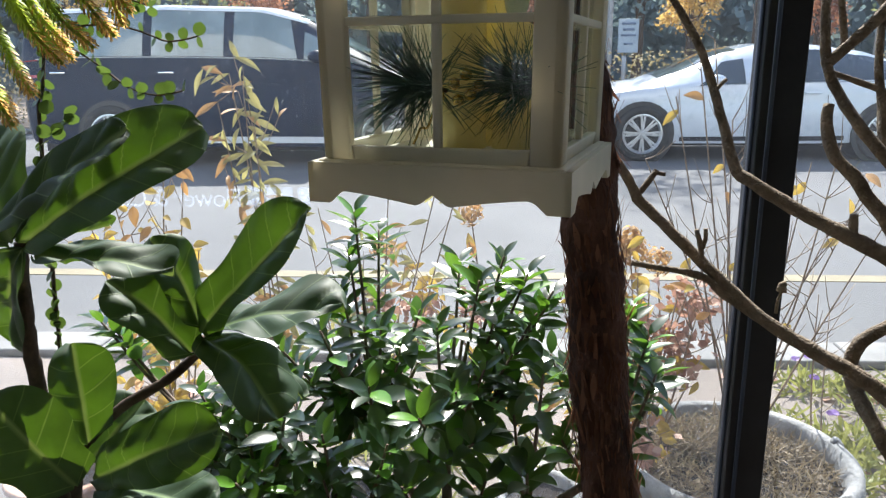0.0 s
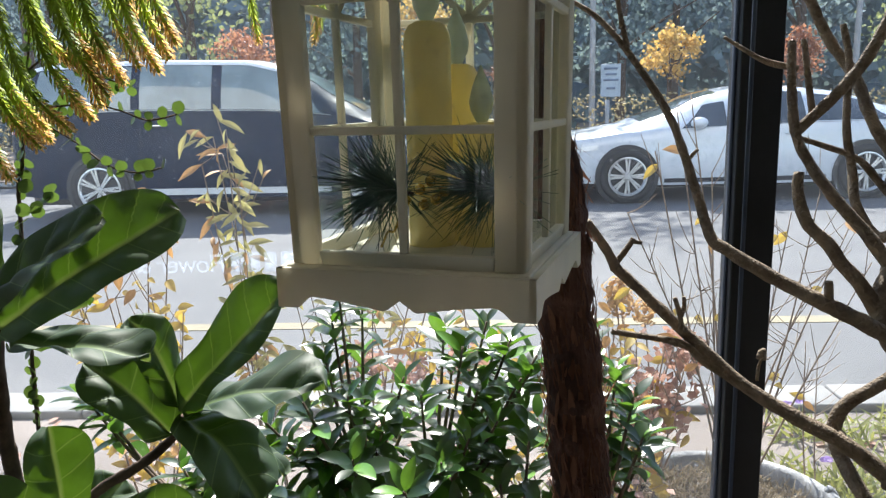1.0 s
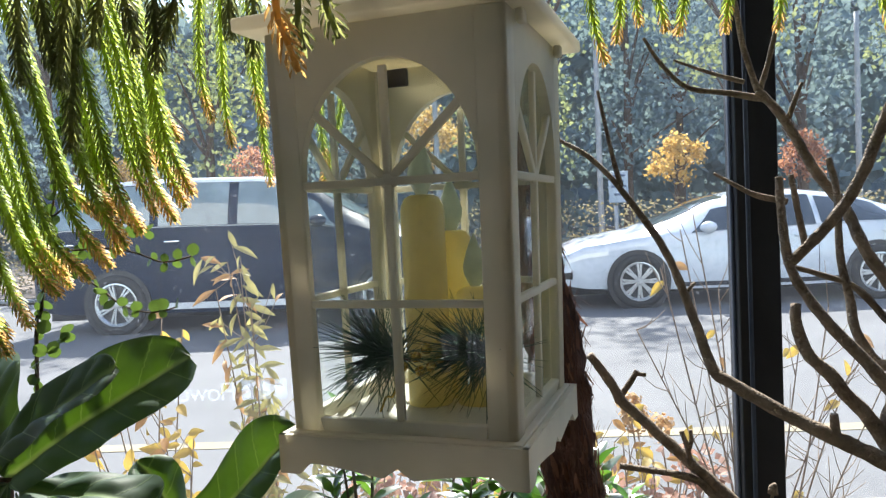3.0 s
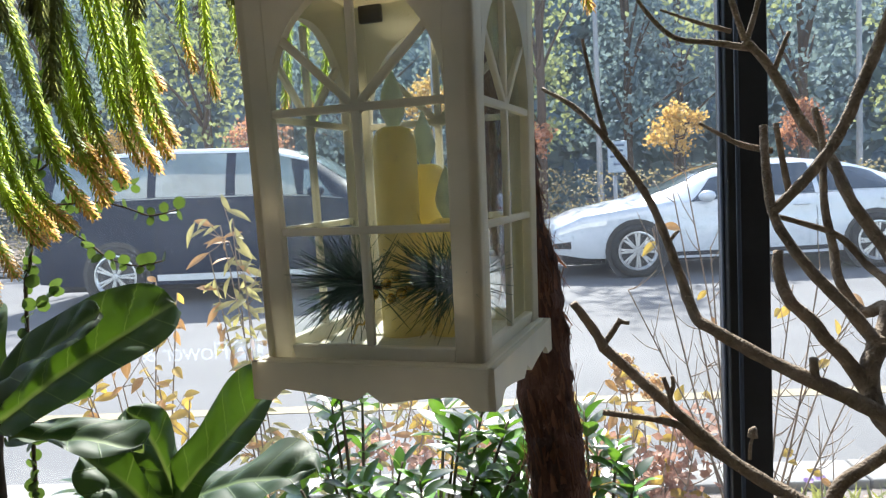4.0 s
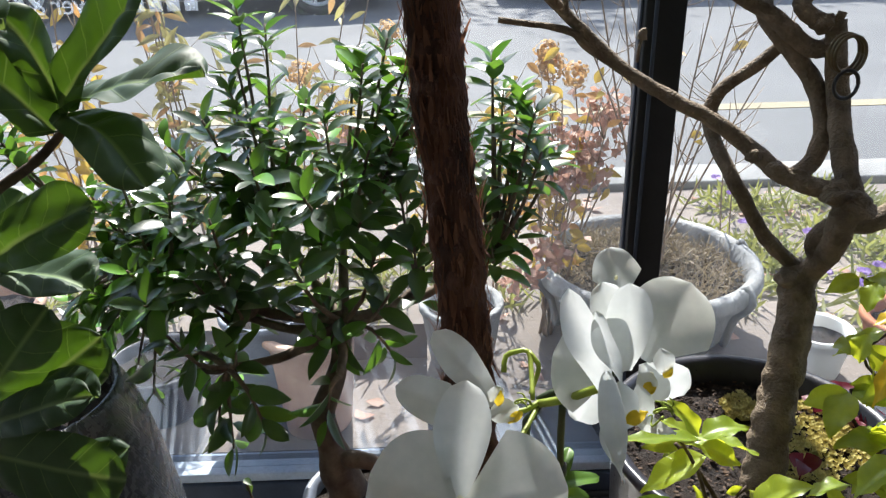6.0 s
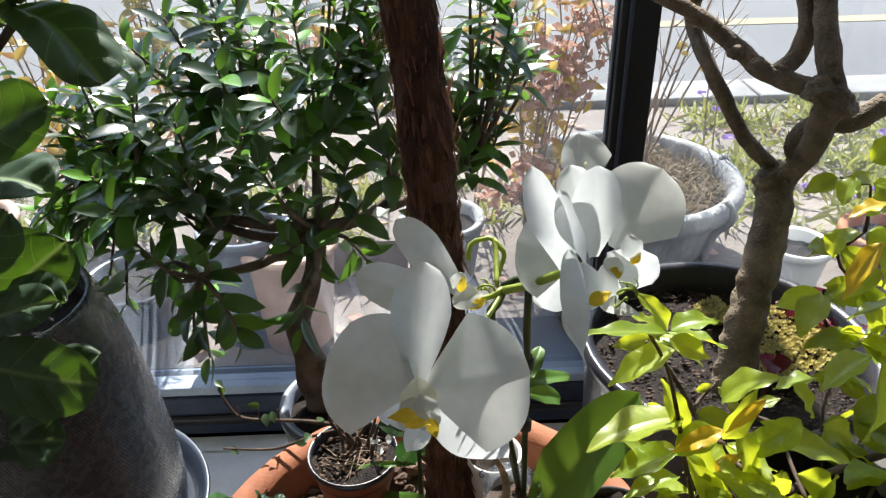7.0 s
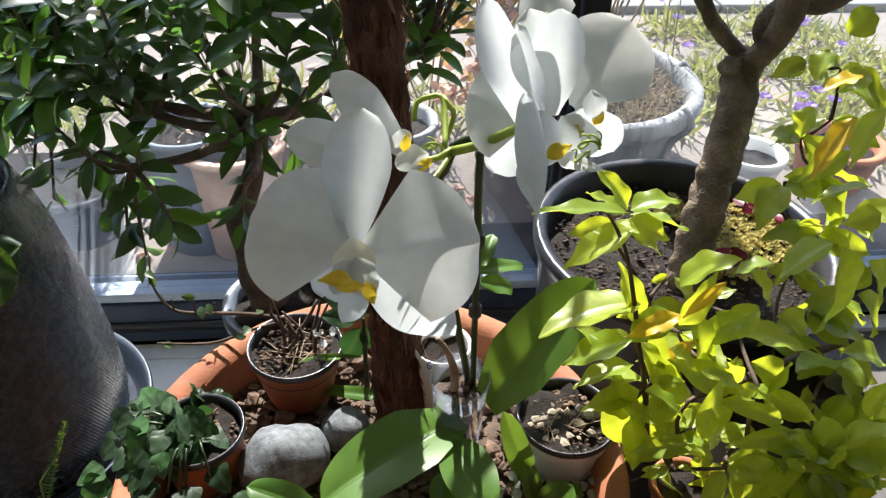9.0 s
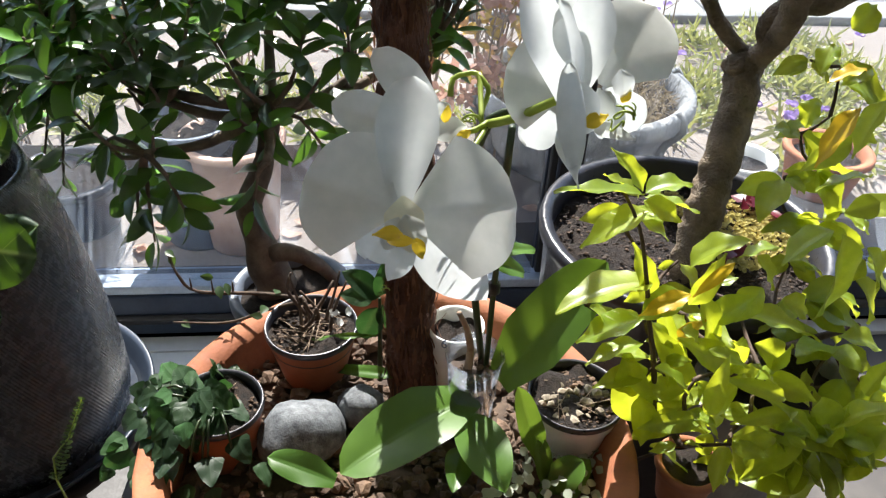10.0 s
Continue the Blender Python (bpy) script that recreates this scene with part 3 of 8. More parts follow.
part("head_rail", box(bmesh.new(), (-3.5, 1.306, 2.5), (3.5, 1.40, 2.598), 0.003), ALU, shop_window)
for lo, hi in ((-1.75, 0.519), (0.594, 2.3)):
    pane = part("pane", box(bmesh.new(), (lo, GLASS_Y - 0.002, FLOOR_Z + 0.157), (hi, GLASS_Y + 0.002, 2.5)), PANE, shop_window, "dusty clear pane")
    pane.visible_shadow = False
for lo, hi in ((-3.5, -1.83), (2.37, 3.5)):
    pane = part("pane", box(bmesh.new(), (lo, GLASS_Y - 0.002, FLOOR_Z + 0.157), (hi, GLASS_Y + 0.002, 2.5)), PANE, shop_window, "dusty clear pane")
    pane.visible_shadow = False
for x in (-1.79, 2.335):
    part("mullion", box(bmesh.new(), (x - 0.035, 1.307, FLOOR_Z + 0.18), (x + 0.035, 1.362, 2.5), 0.003), ALU, shop_window)

# lettering on the outer face of the glass, read from the street
sign_word = bpy.data.curves.new("lettering", "FONT")
sign_word.body, sign_word.size, sign_word.extrude = "Flower & Cafe", 0.048, 0.0003
sign_word.space_character = 0.92
letters = new("window_lettering", sign_word)
letters.matrix_basis = pose(-0.362, GLASS_Y + 0.0035, 0.806, 90, 0, 180)
sign_word.materials.append(WHITE_FILM)
tagged(letters, "white cut lettering stuck on the window glass", "lettering")
name_bars = thing("name_sticker", (-0.25, GLASS_Y + 0.0035, 0.81), "white plain bars of a shop name on the glass", "lettering")
for k in range(4):
    x = -0.239 - 0.0305 * k
    part("bar", box(bmesh.new(), (x - 0.022, GLASS_Y + 0.0028, 0.806), (x, GLASS_Y + 0.0036, 0.842)), WHITE_FILM, name_bars)

# ---------------------------------------------------------------- the conifer with the bark trunk
def conifer():
    tree = thing("conifer_tree", (0.189, 0.466, 0.345), "tall potted conifer with fibrous red-brown bark and drooping rope-like fronds", "tree")
    line = [(0.189, 0.466, 0.335), (0.187, 0.485, 0.407), (0.180, 0.545, 0.624), (0.174, 0.565, 0.72), (0.1655, 0.585, 0.80), (0.160, 0.597, 0.885), (0.155, 0.608, 0.94), (0.146, 0.625, 1.04), (0.137, 0.637, 1.09), (0.122, 0.68, 1.38), (0.115, 0.71, 1.85)]
    top = Vector((0.163, 0.61, 0.929))
    trunk = part("trunk", tube(line, [0.0215, 0.0212, 0.0210, 0.0212, 0.0215, 0.022, 0.0225, 0.0225, 0.0225, 0.02, 0.012], 40, 0.003, 0.22, 70), BARK, tree)
    # shaggy strips of bark lifting from the trunk
    pts, rr = smooth_line(line, [0.0212] * 4 + [0.022] * 7, 0.004)
    bm = bmesh.new()
    for k in range(2600):
        i = rnd.randrange(4, int(len(pts) * 0.62))
        d = (pts[i + 2] - pts[i - 2]).normalized()
        a = rnd.uniform(0, 2 * math.pi)
        out = (d.orthogonal().normalized() * math.cos(a) + d.cross(d.orthogonal().normalized()) * math.sin(a))
        way = (d * rnd.choice((-1, 1)) + out * rnd.choice((0.0, 0.0, 0.0, 0.02, 0.03, 0.06, 0.16)) + any_way() * 0.13)
        leaf_bm(rnd.uniform(0.008, 0.030), rnd.choice((0.0006, 0.0012, 0.0022, 0.0036, 0.0055)), "lance", rnd.uniform(-0.5, 0.3), 0.3, 4, 1, bm=bm, m=aimed(pts[i] + out * rr[i] * 0.99, way, out))
    part("shaggy_bark", bm, BARK_STRIP, trunk, "peeling bark strips")
    tagged(bpy.data.objects["shaggy_bark"], kind="stuff")
    hub = top + Vector((-0.02, 0.07, 0.40))
    limbs = []
    for end, r in (((-0.62, 0.80, 1.42), 0.010), ((-0.42, 0.95, 1.45), 0.009), ((-0.1, 0.42, 1.42), 0.008), ((0.62, 0.95, 1.47), 0.009), ((0.35, 0.75, 1.45), 0.008), ((-0.05, 1.0, 1.45), 0.008), ((0.9, 0.75, 1.46), 0.008), ((0.12, 1.12, 1.70), 0.008), ((0.45, 1.10, 1.70), 0.008), ((0.3, 0.9, 1.72), 0.008)):
        mid = hub.lerp(Vector(end), 0.5) + Vector((0, 0, 0.07))
        limbs.append(part("limb", tube([hub, mid, end], [r, r * 0.45], 8, 0.03), DARK_BARK, tree))

    def frond(points, r, material, tip=True, tight=1.15, step=0.00075):
        """A rope of overlapping awl-shaped needles round a thin shoot."""
        pts, _ = smooth_line(points, [r] * len(points), 0.004)
        core = tube(points, [r * 0.3, r * 0.2], 6, 0.012)
        length = sum((b - a).length for a, b in zip(pts, pts[1:]))
        count = int(length / step)
        tip_bm = bmesh.new()
        for k in range(count):
            s = k / count
            i = min(len(pts) - 2, int(s * (len(pts) - 1)))
            d = (pts[i + 1] - pts[i]).normalized()
            o = d.orthogonal().normalized()
            a = k * 2.399
            out = o * math.cos(a) + d.cross(o) * math.sin(a)
            taper = min(1, (1 - s) * 9 + 0.45) * min(1, s * 8 + 0.5)
            p = pts[i].lerp(pts[i + 1], s * (len(pts) - 1) - i) + out * r * 0.35
            way = d * (1.0 * tight) + out * rnd.uniform(0.55, 0.8)
            target = tip_bm if tip and s > rnd.uniform(0.8, 0.96) else core
            L, w = r * rnd.uniform(1.1, 1.6) * taper, r * 0.17
            x = way.normalized().cross(out).normalized() * w
            way = way.normalized()
            b0, b1 = target.verts.new(p - x), target.verts.new(p + x)
            m0 = target.verts.new(p + way * L * 0.5 + out * w * 0.9)
            t0 = target.verts.new(p + way * L - out * w * 0.5)
            target.faces.new((b0, b1, m0))
            target.faces.new((b1, t0, m0))
            target.faces.new((b0, m0, t0))
        ob = part("frond", core, material, tree)
        if tip and tip_bm.verts:
            part("tip", tip_bm, FROND_TIP, ob, "yellow to pinkish frond tip")
        else:
            tip_bm.free()

    drops = [
        ((-0.275, 0.84, 1.346), (-0.242, 0.82, 1.224), (-0.209, 0.8, 1.158)),
        ((-0.304, 0.84, 1.336), (-0.269, 0.82, 1.201), (-0.225, 0.79, 1.131)),
        ((-0.269, 0.86, 1.319), (-0.263, 0.85, 1.216), (-0.229, 0.83, 1.146)),
        ((-0.344, 0.84, 1.332), (-0.305, 0.82, 1.185), (-0.262, 0.79, 1.121)),
        ((-0.366, 0.84, 1.296), (-0.331, 0.82, 1.174), (-0.279, 0.79, 1.108)),
        ((-0.399, 0.84, 1.285), (-0.355, 0.82, 1.15), (-0.298, 0.79, 1.086)),
        ((-0.427, 0.84, 1.262), (-0.381, 0.82, 1.127), (-0.316, 0.78, 1.075)),
        ((-0.458, 0.84, 1.207), (-0.395, 0.8, 1.104), (-0.344, 0.77, 1.06)),
        ((-0.456, 0.82, 1.143), (-0.412, 0.79, 1.075), (-0.378, 0.77, 1.029)),
        ((-0.474, 0.82, 1.081), (-0.434, 0.79, 1.033), (-0.403, 0.77, 1)),
        ((-0.36, 0.88, 1.237), (-0.341, 0.86, 1.163), (-0.312, 0.84, 1.098)),
        ((-0.318, 0.9, 1.337), (-0.3, 0.88, 1.267), (-0.278, 0.86, 1.186)),
    ]
    lift = Vector((-0.02, 0.03, 0.30))
    for a, b, c in drops:
        a, b, c = Vector(a), Vector(b), Vector(c)
        frond([a + Vector((-0.05, 0.02, 0.14)), a, b, c], 0.0095, FROND)
        side = Vector((rnd.uniform(-0.035, -0.012), rnd.uniform(0.02, 0.06), rnd.uniform(0.0, 0.05)))
        frond([a + side + Vector((-0.05, 0.02, 0.14)), a + side, b + side, c + side * 1.3], 0.0088, FROND)
    hang = [
        ((-0.208, 0.86, 1.41), (-0.215, 0.86, 1.303), (-0.201, 0.85, 1.241)),
        ((-0.193, 0.88, 1.415), (-0.196, 0.88, 1.274), (-0.186, 0.87, 1.213)),
        ((-0.163, 0.88, 1.413), (-0.16, 0.88, 1.298), (-0.147, 0.87, 1.234)),
        ((0.221, 0.86, 1.381), (0.228, 0.86, 1.32), (0.239, 0.86, 1.28)),
        ((0.255, 0.86, 1.379), (0.256, 0.86, 1.336), (0.25, 0.86, 1.302)),
        ((0.291, 0.86, 1.376), (0.299, 0.86, 1.34), (0.305, 0.86, 1.312)),
        ((0.327, 0.86, 1.374), (0.323, 0.86, 1.332), (0.317, 0.86, 1.308)),
        ((0.375, 0.86, 1.371), (0.371, 0.86, 1.335), (0.367, 0.86, 1.307)),
        ((0.431, 0.86, 1.367), (0.427, 0.86, 1.331), (0.424, 0.86, 1.306)),
        ((0.284, 0.9, 1.39), (0.282, 0.9, 1.358), (0.285, 0.9, 1.329)),
        ((0.499, 0.8, 1.343), (0.506, 0.8, 1.31), (0.512, 0.8, 1.285)),
        ((-0.107, 1, 1.317), (-0.111, 1, 1.259), (-0.106, 1, 1.184)),
        ((-0.082, 1.02, 1.304), (-0.093, 1.02, 1.245), (-0.116, 1.02, 1.172)),
        ((-0.189, 1, 1.278), (-0.187, 1, 1.226), (-0.181, 1, 1.173)),
        ((-0.13, 1, 1.311), (-0.135, 1, 1.26), (-0.143, 1, 1.194)),
    ]
    for a, b, c in hang:
        a, b, c = Vector(a), Vector(b), Vector(c)
        frond([a + Vector((0, 0.01, 0.10)), a, b, c], 0.0075, FROND)
    old = [
        ((-0.3, 0.7, 1.354), (-0.297, 0.7, 1.313), (-0.293, 0.7, 1.276)),
        ((-0.276, 0.7, 1.353), (-0.283, 0.7, 1.302), (-0.288, 0.7, 1.257)),
        ((-0.252, 0.72, 1.357), (-0.26, 0.72, 1.326), (-0.266, 0.72, 1.299)),
        ((-0.233, 0.72, 1.356), (-0.227, 0.72, 1.324), (-0.221, 0.72, 1.29)),
        ((-0.202, 0.72, 1.354), (-0.203, 0.72, 1.312), (-0.203, 0.72, 1.272)),
        ((-0.181, 0.72, 1.353), (-0.188, 0.72, 1.322), (-0.194, 0.72, 1.298)),
        ((-0.322, 0.7, 1.356), (-0.324, 0.7, 1.304), (-0.324, 0.7, 1.263)),
        ((-0.291, 0.75, 1.358), (-0.302, 0.75, 1.281), (-0.31, 0.75, 1.204)),
        ((-0.157, 0.8, 1.375), (-0.157, 0.8, 1.341), (-0.156, 0.8, 1.317)),
        ((-0.131, 0.8, 1.362), (-0.134, 0.8, 1.328), (-0.135, 0.8, 1.298)),
    ]
    for a, b, c in old:
        frond([Vector(a) + Vector((-0.01, 0.01, 0.12)), a, b, c], 0.0105, FROND_OLD, False, 1.3, 0.0008)
    # unseen fronds added overhead, to throw shade on the orchid
    for k in range(9):
        a = Vector((rnd.uniform(0.14, 0.24), rnd.uniform(0.84, 1.14), rnd.uniform(1.60, 1.74)))
        low = max(1.42, 1.405 + (a.y - 0.86) * 0.3) + rnd.uniform(0.0, 0.05)
        lean = Vector((rnd.uniform(-0.05, 0.05), rnd.uniform(-0.03, 0.03), 0))
        frond([a, a + lean * 0.6 + Vector((0, 0, (low - a.z) * 0.5)), Vector((a.x, a.y, low)) + lean * 1.3], 0.0085, FROND if k % 3 else FROND_OLD, k % 3 > 0, 1.15, 0.0011)
    near = [
        ((0.023, 0.3, 1.215), (0.026, 0.3, 1.198), (0.031, 0.3, 1.182)),
        ((0.03, 0.31, 1.218), (0.029, 0.31, 1.205), (0.031, 0.31, 1.192)),
        ((0.038, 0.32, 1.222), (0.039, 0.32, 1.211), (0.043, 0.32, 1.198)),
    ]
    for a, b, c in near:
        frond([Vector(a) + Vector((-0.02, 0.06, 0.12)), a, b, c], 0.0058, FROND_TIP if a == near[0][0] else FROND_OLD, False, 1.1)
    return tree


conifer()


# ---------------------------------------------------------------- the hanging lantern
def lantern():
    C, TURN_Z = Vector((0.0665, 0.4718, 0.9875)), radians(-16.5)
    M = Matrix.Translation(C) @ Matrix.Rotation(TURN_Z, 4, "Z")
    it = thing("hanging_lantern", C, "ivory plastic window lantern with candles inside, hung beside the trunk", "lantern")
    H, R = 0.0625, 0.0705          # half widths of the body and of the foot
    # the foot: top board and four scalloped aprons
    bm = box(bmesh.new(), (-R + 0.004, -R + 0.004, 0.017), (R - 0.004, R - 0.004, 0.0225), 0.001, M)
    part("floor_board", bm, LANTERN, it)

    def apron():
        b = bmesh.new()
        n = 60
        row = []
        for i in range(n + 1):
            u = -1 + 2 * i / n
            a = abs(u)
            if a > 0.83:
                low = 0.0
            elif a > 0.70:
                low = 0.0065 * math.sin((0.83 - a) / 0.13 * math.pi / 2)
            elif a > 0.12:
                low = 0.0065 - 0.0055 * ((0.70 - a) / 0.58) ** 1.3
            else:
                low = 0.001 + 0.006 * (1 - a / 0.12)
            row.append((u * R, low))
        for y0 in (-R, -R + 0.0035):
            for x, low in row:
                b.verts.new((x, y0, low))
                b.verts.new((x, y0, 0.0215))
        b.verts.ensure_lookup_table()
        k = 2 * (n + 1)
        for i in range(n):
            a = 2 * i
            b.faces.new([b.verts[j] for j in (a, a + 2, a + 3, a + 1)])
            b.faces.new([b.verts[j] for j in (k + a, k + a + 1, k + a + 3, k + a + 2)])
            b.faces.new([b.verts[j] for j in (a, k + a, k + a + 2, a + 2)])
            b.faces.new([b.verts[j] for j in (a + 1, a + 3, k + a + 3, k + a + 1)])
        for a in (0, 2 * n):
            b.faces.new([b.verts[j] for j in (a, a + 1, k + a + 1, k + a)])
        return b

    for q in range(4):
        b = apron()
        b.transform(M @ Matrix.Rotation(q * math.pi / 2, 4, "Z"))
        part("apron", b, LANTERN, it, smooth=False)
    # four window walls
    TOP, LOW, BAR1, BAR2 = 0.240, 0.030, 0.0905, 0.155      # heights above the foot's lower edge
    O = 0.047                                                # half width of the opening

    y0, y1 = -H, -H + 0.006
    t0, t1 = y0 + 0.0008, y0 + 0.0046
    zc, rx, rz = BAR2 + 0.004, O, 0.062

    def arch_plate():
        b = bmesh.new()
        n = 28
        for i in range(n):
            a0, a1 = math.pi * i / n, math.pi * (i + 1) / n
            p0, p1 = (rx * math.cos(a0), zc + rz * math.sin(a0)), (rx * math.cos(a1), zc + rz * math.sin(a1))
            vs = [b.verts.new((x, y, z)) for y in (y0 + 0.0002, y1) for x, z in (p0, p1, (p1[0], TOP), (p0[0], TOP))]
            b.faces.new(vs[0:4])
            b.faces.new(vs[4:8][::-1])
            b.faces.new((vs[0], vs[4], vs[5], vs[1]))
        bmesh.ops.remove_doubles(b, verts=b.verts, dist=1e-5)
        return b

    def turned(b, q):
        b.transform(M @ Matrix.Rotation(q * math.pi / 2, 4, "Z"))
        return b

    for q in range(4):
        w = part("arch_plate", turned(arch_plate(), q), LANTERN, it, smooth=False)
        for s in (-1, 1):
            part("stile", turned(box(bmesh.new(), (min(s * O, s * H), y0, 0.022), (max(s * O, s * H), y1, TOP), 0.0012), q), LANTERN, it)
        part("bottom_rail", turned(box(bmesh.new(), (-O, y0 + 0.0004, 0.022), (O, y1, LOW), 0.0008), q), LANTERN, it)
        for z in (BAR1, BAR2):
            part("glazing_bar", turned(box(bmesh.new(), (-O, t0, z), (O, t1, z + 0.0042), 0.0006), q), LANTERN, w)
        part("glazing_bar", turned(box(bmesh.new(), (-0.0022, t0 + 0.0002, LOW), (0.0022, t1, BAR2), 0.0006), q), LANTERN, w)
        for a, length in ((90, 0.060), (45, 0.055), (135, 0.055)):
            r = Matrix.Translation((0, 0, BAR2 + 0.002)) @ Matrix.Rotation(radians(90 - a), 4, "Y")
            part("fan_bar", turned(box(bmesh.new(), (-0.0021, t0 + 0.0003, 0), (0.0021, t1 - 0.0003, length), 0.0006, r), q), LANTERN, w)
        part("boss", turned(ball(bmesh.new(), (0, t0 + 0.0019, BAR2 + 0.003), (0.006, 0.0021, 0.005), uneven=0, level=2), q), LANTERN, w)
        g = turned(box(bmesh.new(), (-H + 0.008, -H + 0.0062, 0.024), (H - 0.008, -H + 0.0070, TOP)), q)
        pane = part("pane", g, LANTERN_GLASS, w, "thin clear pane", smooth=False)
        pane.visible_shadow = False
    # the roof: eaves board, sloping cap, ring
    E = 0.074
    b = box(bmesh.new(), (-E, -E, TOP + 0.0003), (E, E, TOP + 0.008), 0.0015, M)
    part("eave_board", b, LANTERN, it)
    b = bmesh.new()
    levels = [(0.064, 0.0085), (0.056, 0.022), (0.04, 0.042), (0.022, 0.058), (0.012, 0.064), (0.010, 0.078), (0.004, 0.080)]
    last = None
    for r, z in levels:
        ring = [b.verts.new(M @ Vector((x * r, y * r, TOP + z))) for x, y in ((-1, -1), (1, -1), (1, 1), (-1, 1))]
        if last:
            for k in range(4):
                b.faces.new((last[k], last[(k + 1) % 4], ring[(k + 1) % 4], ring[k]))
        last = ring
    b.faces.new(last)
    part("roof", b, LANTERN, it, smooth=False)
    for x in (-0.045, 0.045):
        part("clip", box(bmesh.new(), (H + 0.001, x - 0.004, TOP - 0.007), (H + 0.005, x + 0.004, TOP), 0.001, M), LANTERN, it)
    part("ring", tube([M @ Vector((0.016 * math.cos(a), 0, TOP + 0.094 + 0.016 * math.sin(a))) for a in [k * math.pi / 6 for k in range(13)]], 0.0018, 6, 0.004), BRASS_RING, it)
    part("hanging_wire", tube([M @ Vector((0, 0, TOP + 0.109)), (0.06, 0.52, 1.46), (0.08, 0.60, 1.56)], 0.0012, 6, 0.03), BRASS_RING, it, "thin wire to the branch above")
    part("latch", box(bmesh.new(), (-0.0475, H - 0.012, TOP - 0.013), (-0.032, H - 0.0075, TOP - 0.001), 0.001, M), BLACK_PART, it, "black latch inside under the roof")
    # candles with bulbs
    def candle(name, x, y, top, r, flame):
        prof = [(0.0005, 0.023), (r, 0.023), (r, top - 0.011), (r * 0.94, top - 0.006), (r * 0.78, top - 0.002), (r * 0.5, top), (0.0005, top)]
        b = lathe(prof, (0, 0, 0), 24)
        b.transform(M @ Matrix.Translation((x, y, 0)))
        one = part(name, b, CANDLE, it, "pale yellow wax candle")
        k = flame
        b = lathe([(0.003 * k, top - 0.001), (0.0075 * k, top + 0.008 * k), (0.0085 * k, top + 0.014 * k), (0.006 * k, top + 0.024 * k), (0.002 * k, top + 0.034 * k), (0.0003, top + 0.038 * k)], (0, 0, 0), 16)
        b.transform(M @ Matrix.Translation((x, y, 0)))
        part("flame_bulb", b, FLAME, one, "frosted flame-shaped bulb")

    candle("candle", -0.008, 0.004, 0.151, 0.0135, 0.95)
    candle("candle", 0.002, 0.028, 0.128, 0.0135, 0.9)
    candle("candle", 0.022, 0.010, 0.094, 0.0135, 0.85)
    # two sprigs of pine with gold beads between
    def sprig(name, at, way, count, L):
        b = bmesh.new()
        at, way = M @ Vector(at), (M.to_3x3() @ Vector(way)).normalized()
        b2 = tube([at - way * 0.012, at + way * L * 0.5], 0.0012, 6, 0.004)
        for k in range(count):
            d = (way * rnd.uniform(0.1, 1.0) + any_way() * 0.75).normalized()
            p = at + way * rnd.uniform(-0.008, 0.012)
            n = d.orthogonal().normalized()
            e = p + d * L * rnd.uniform(0.6, 1.0) + Vector((0, 0, -0.004)) * rnd.random()
            tri = []
            for j in range(3):
                a = j * 2.094
                o = (n * math.cos(a) + d.cross(n) * math.sin(a)) * 0.00042
                tri.append((b.verts.new(p + o), b.verts.new(e + o * 0.35)))
            for j in range(3):
                b.faces.new((tri[j][0], tri[(j + 1) % 3][0], tri[(j + 1) % 3][1], tri[j][1]))
        s = part(name, b, NEEDLE, it, "dark green artificial pine sprig")
        part("twig", b2, DARK_BARK, s)

    sprig("pine_sprig", (-0.016, -0.034, 0.060), (-0.42, 0.02, 0.10), 360, 0.042)
    sprig("pine_sprig", (0.040, -0.036, 0.062), (-0.35, 0.02, 0.05), 340, 0.040)
    for k, (x, z) in enumerate(((0.004, 0.0615), (0.010, 0.066), (0.012, 0.056), (0.005, 0.053), (-0.006, 0.055), (0.016, 0.0605))):
        part("gold_bead", ball(bmesh.new(), M @ Vector((x, -0.047 + 0.001 * k, z)), (0.0032,) * 3, uneven=0, level=2), GOLD, it, "shiny gold bead")
    part("gold_spiral", tube([M @ Vector((-0.006 - 0.002 * k, -0.045, 0.047 - 0.0022 * k + 0.002 * math.sin(k * 1.6))) for k in range(8)], 0.0007, 5, 0.002), GOLD, it)

    # the body widens a little towards the eaves
    back = M.inverted()
    for ob in bpy.data.objects:
        if ob.type == "MESH" and (ob.parent == it or (ob.parent and ob.parent.parent == it)) and ob.name.split(".")[0] not in ("candle", "flame_bulb", "pine_sprig", "twig", "gold_bead", "gold_spiral", "ring", "hanging_wire"):
            for v in ob.data.vertices:
                q = back @ v.co
                if q.z > 0.0228:
                    k = 1.022 + 0.058 * min(1.0, (q.z - 0.0228) / 0.22)
                    v.co = M @ Vector((q.x * k, q.y * k, q.z))


lantern()


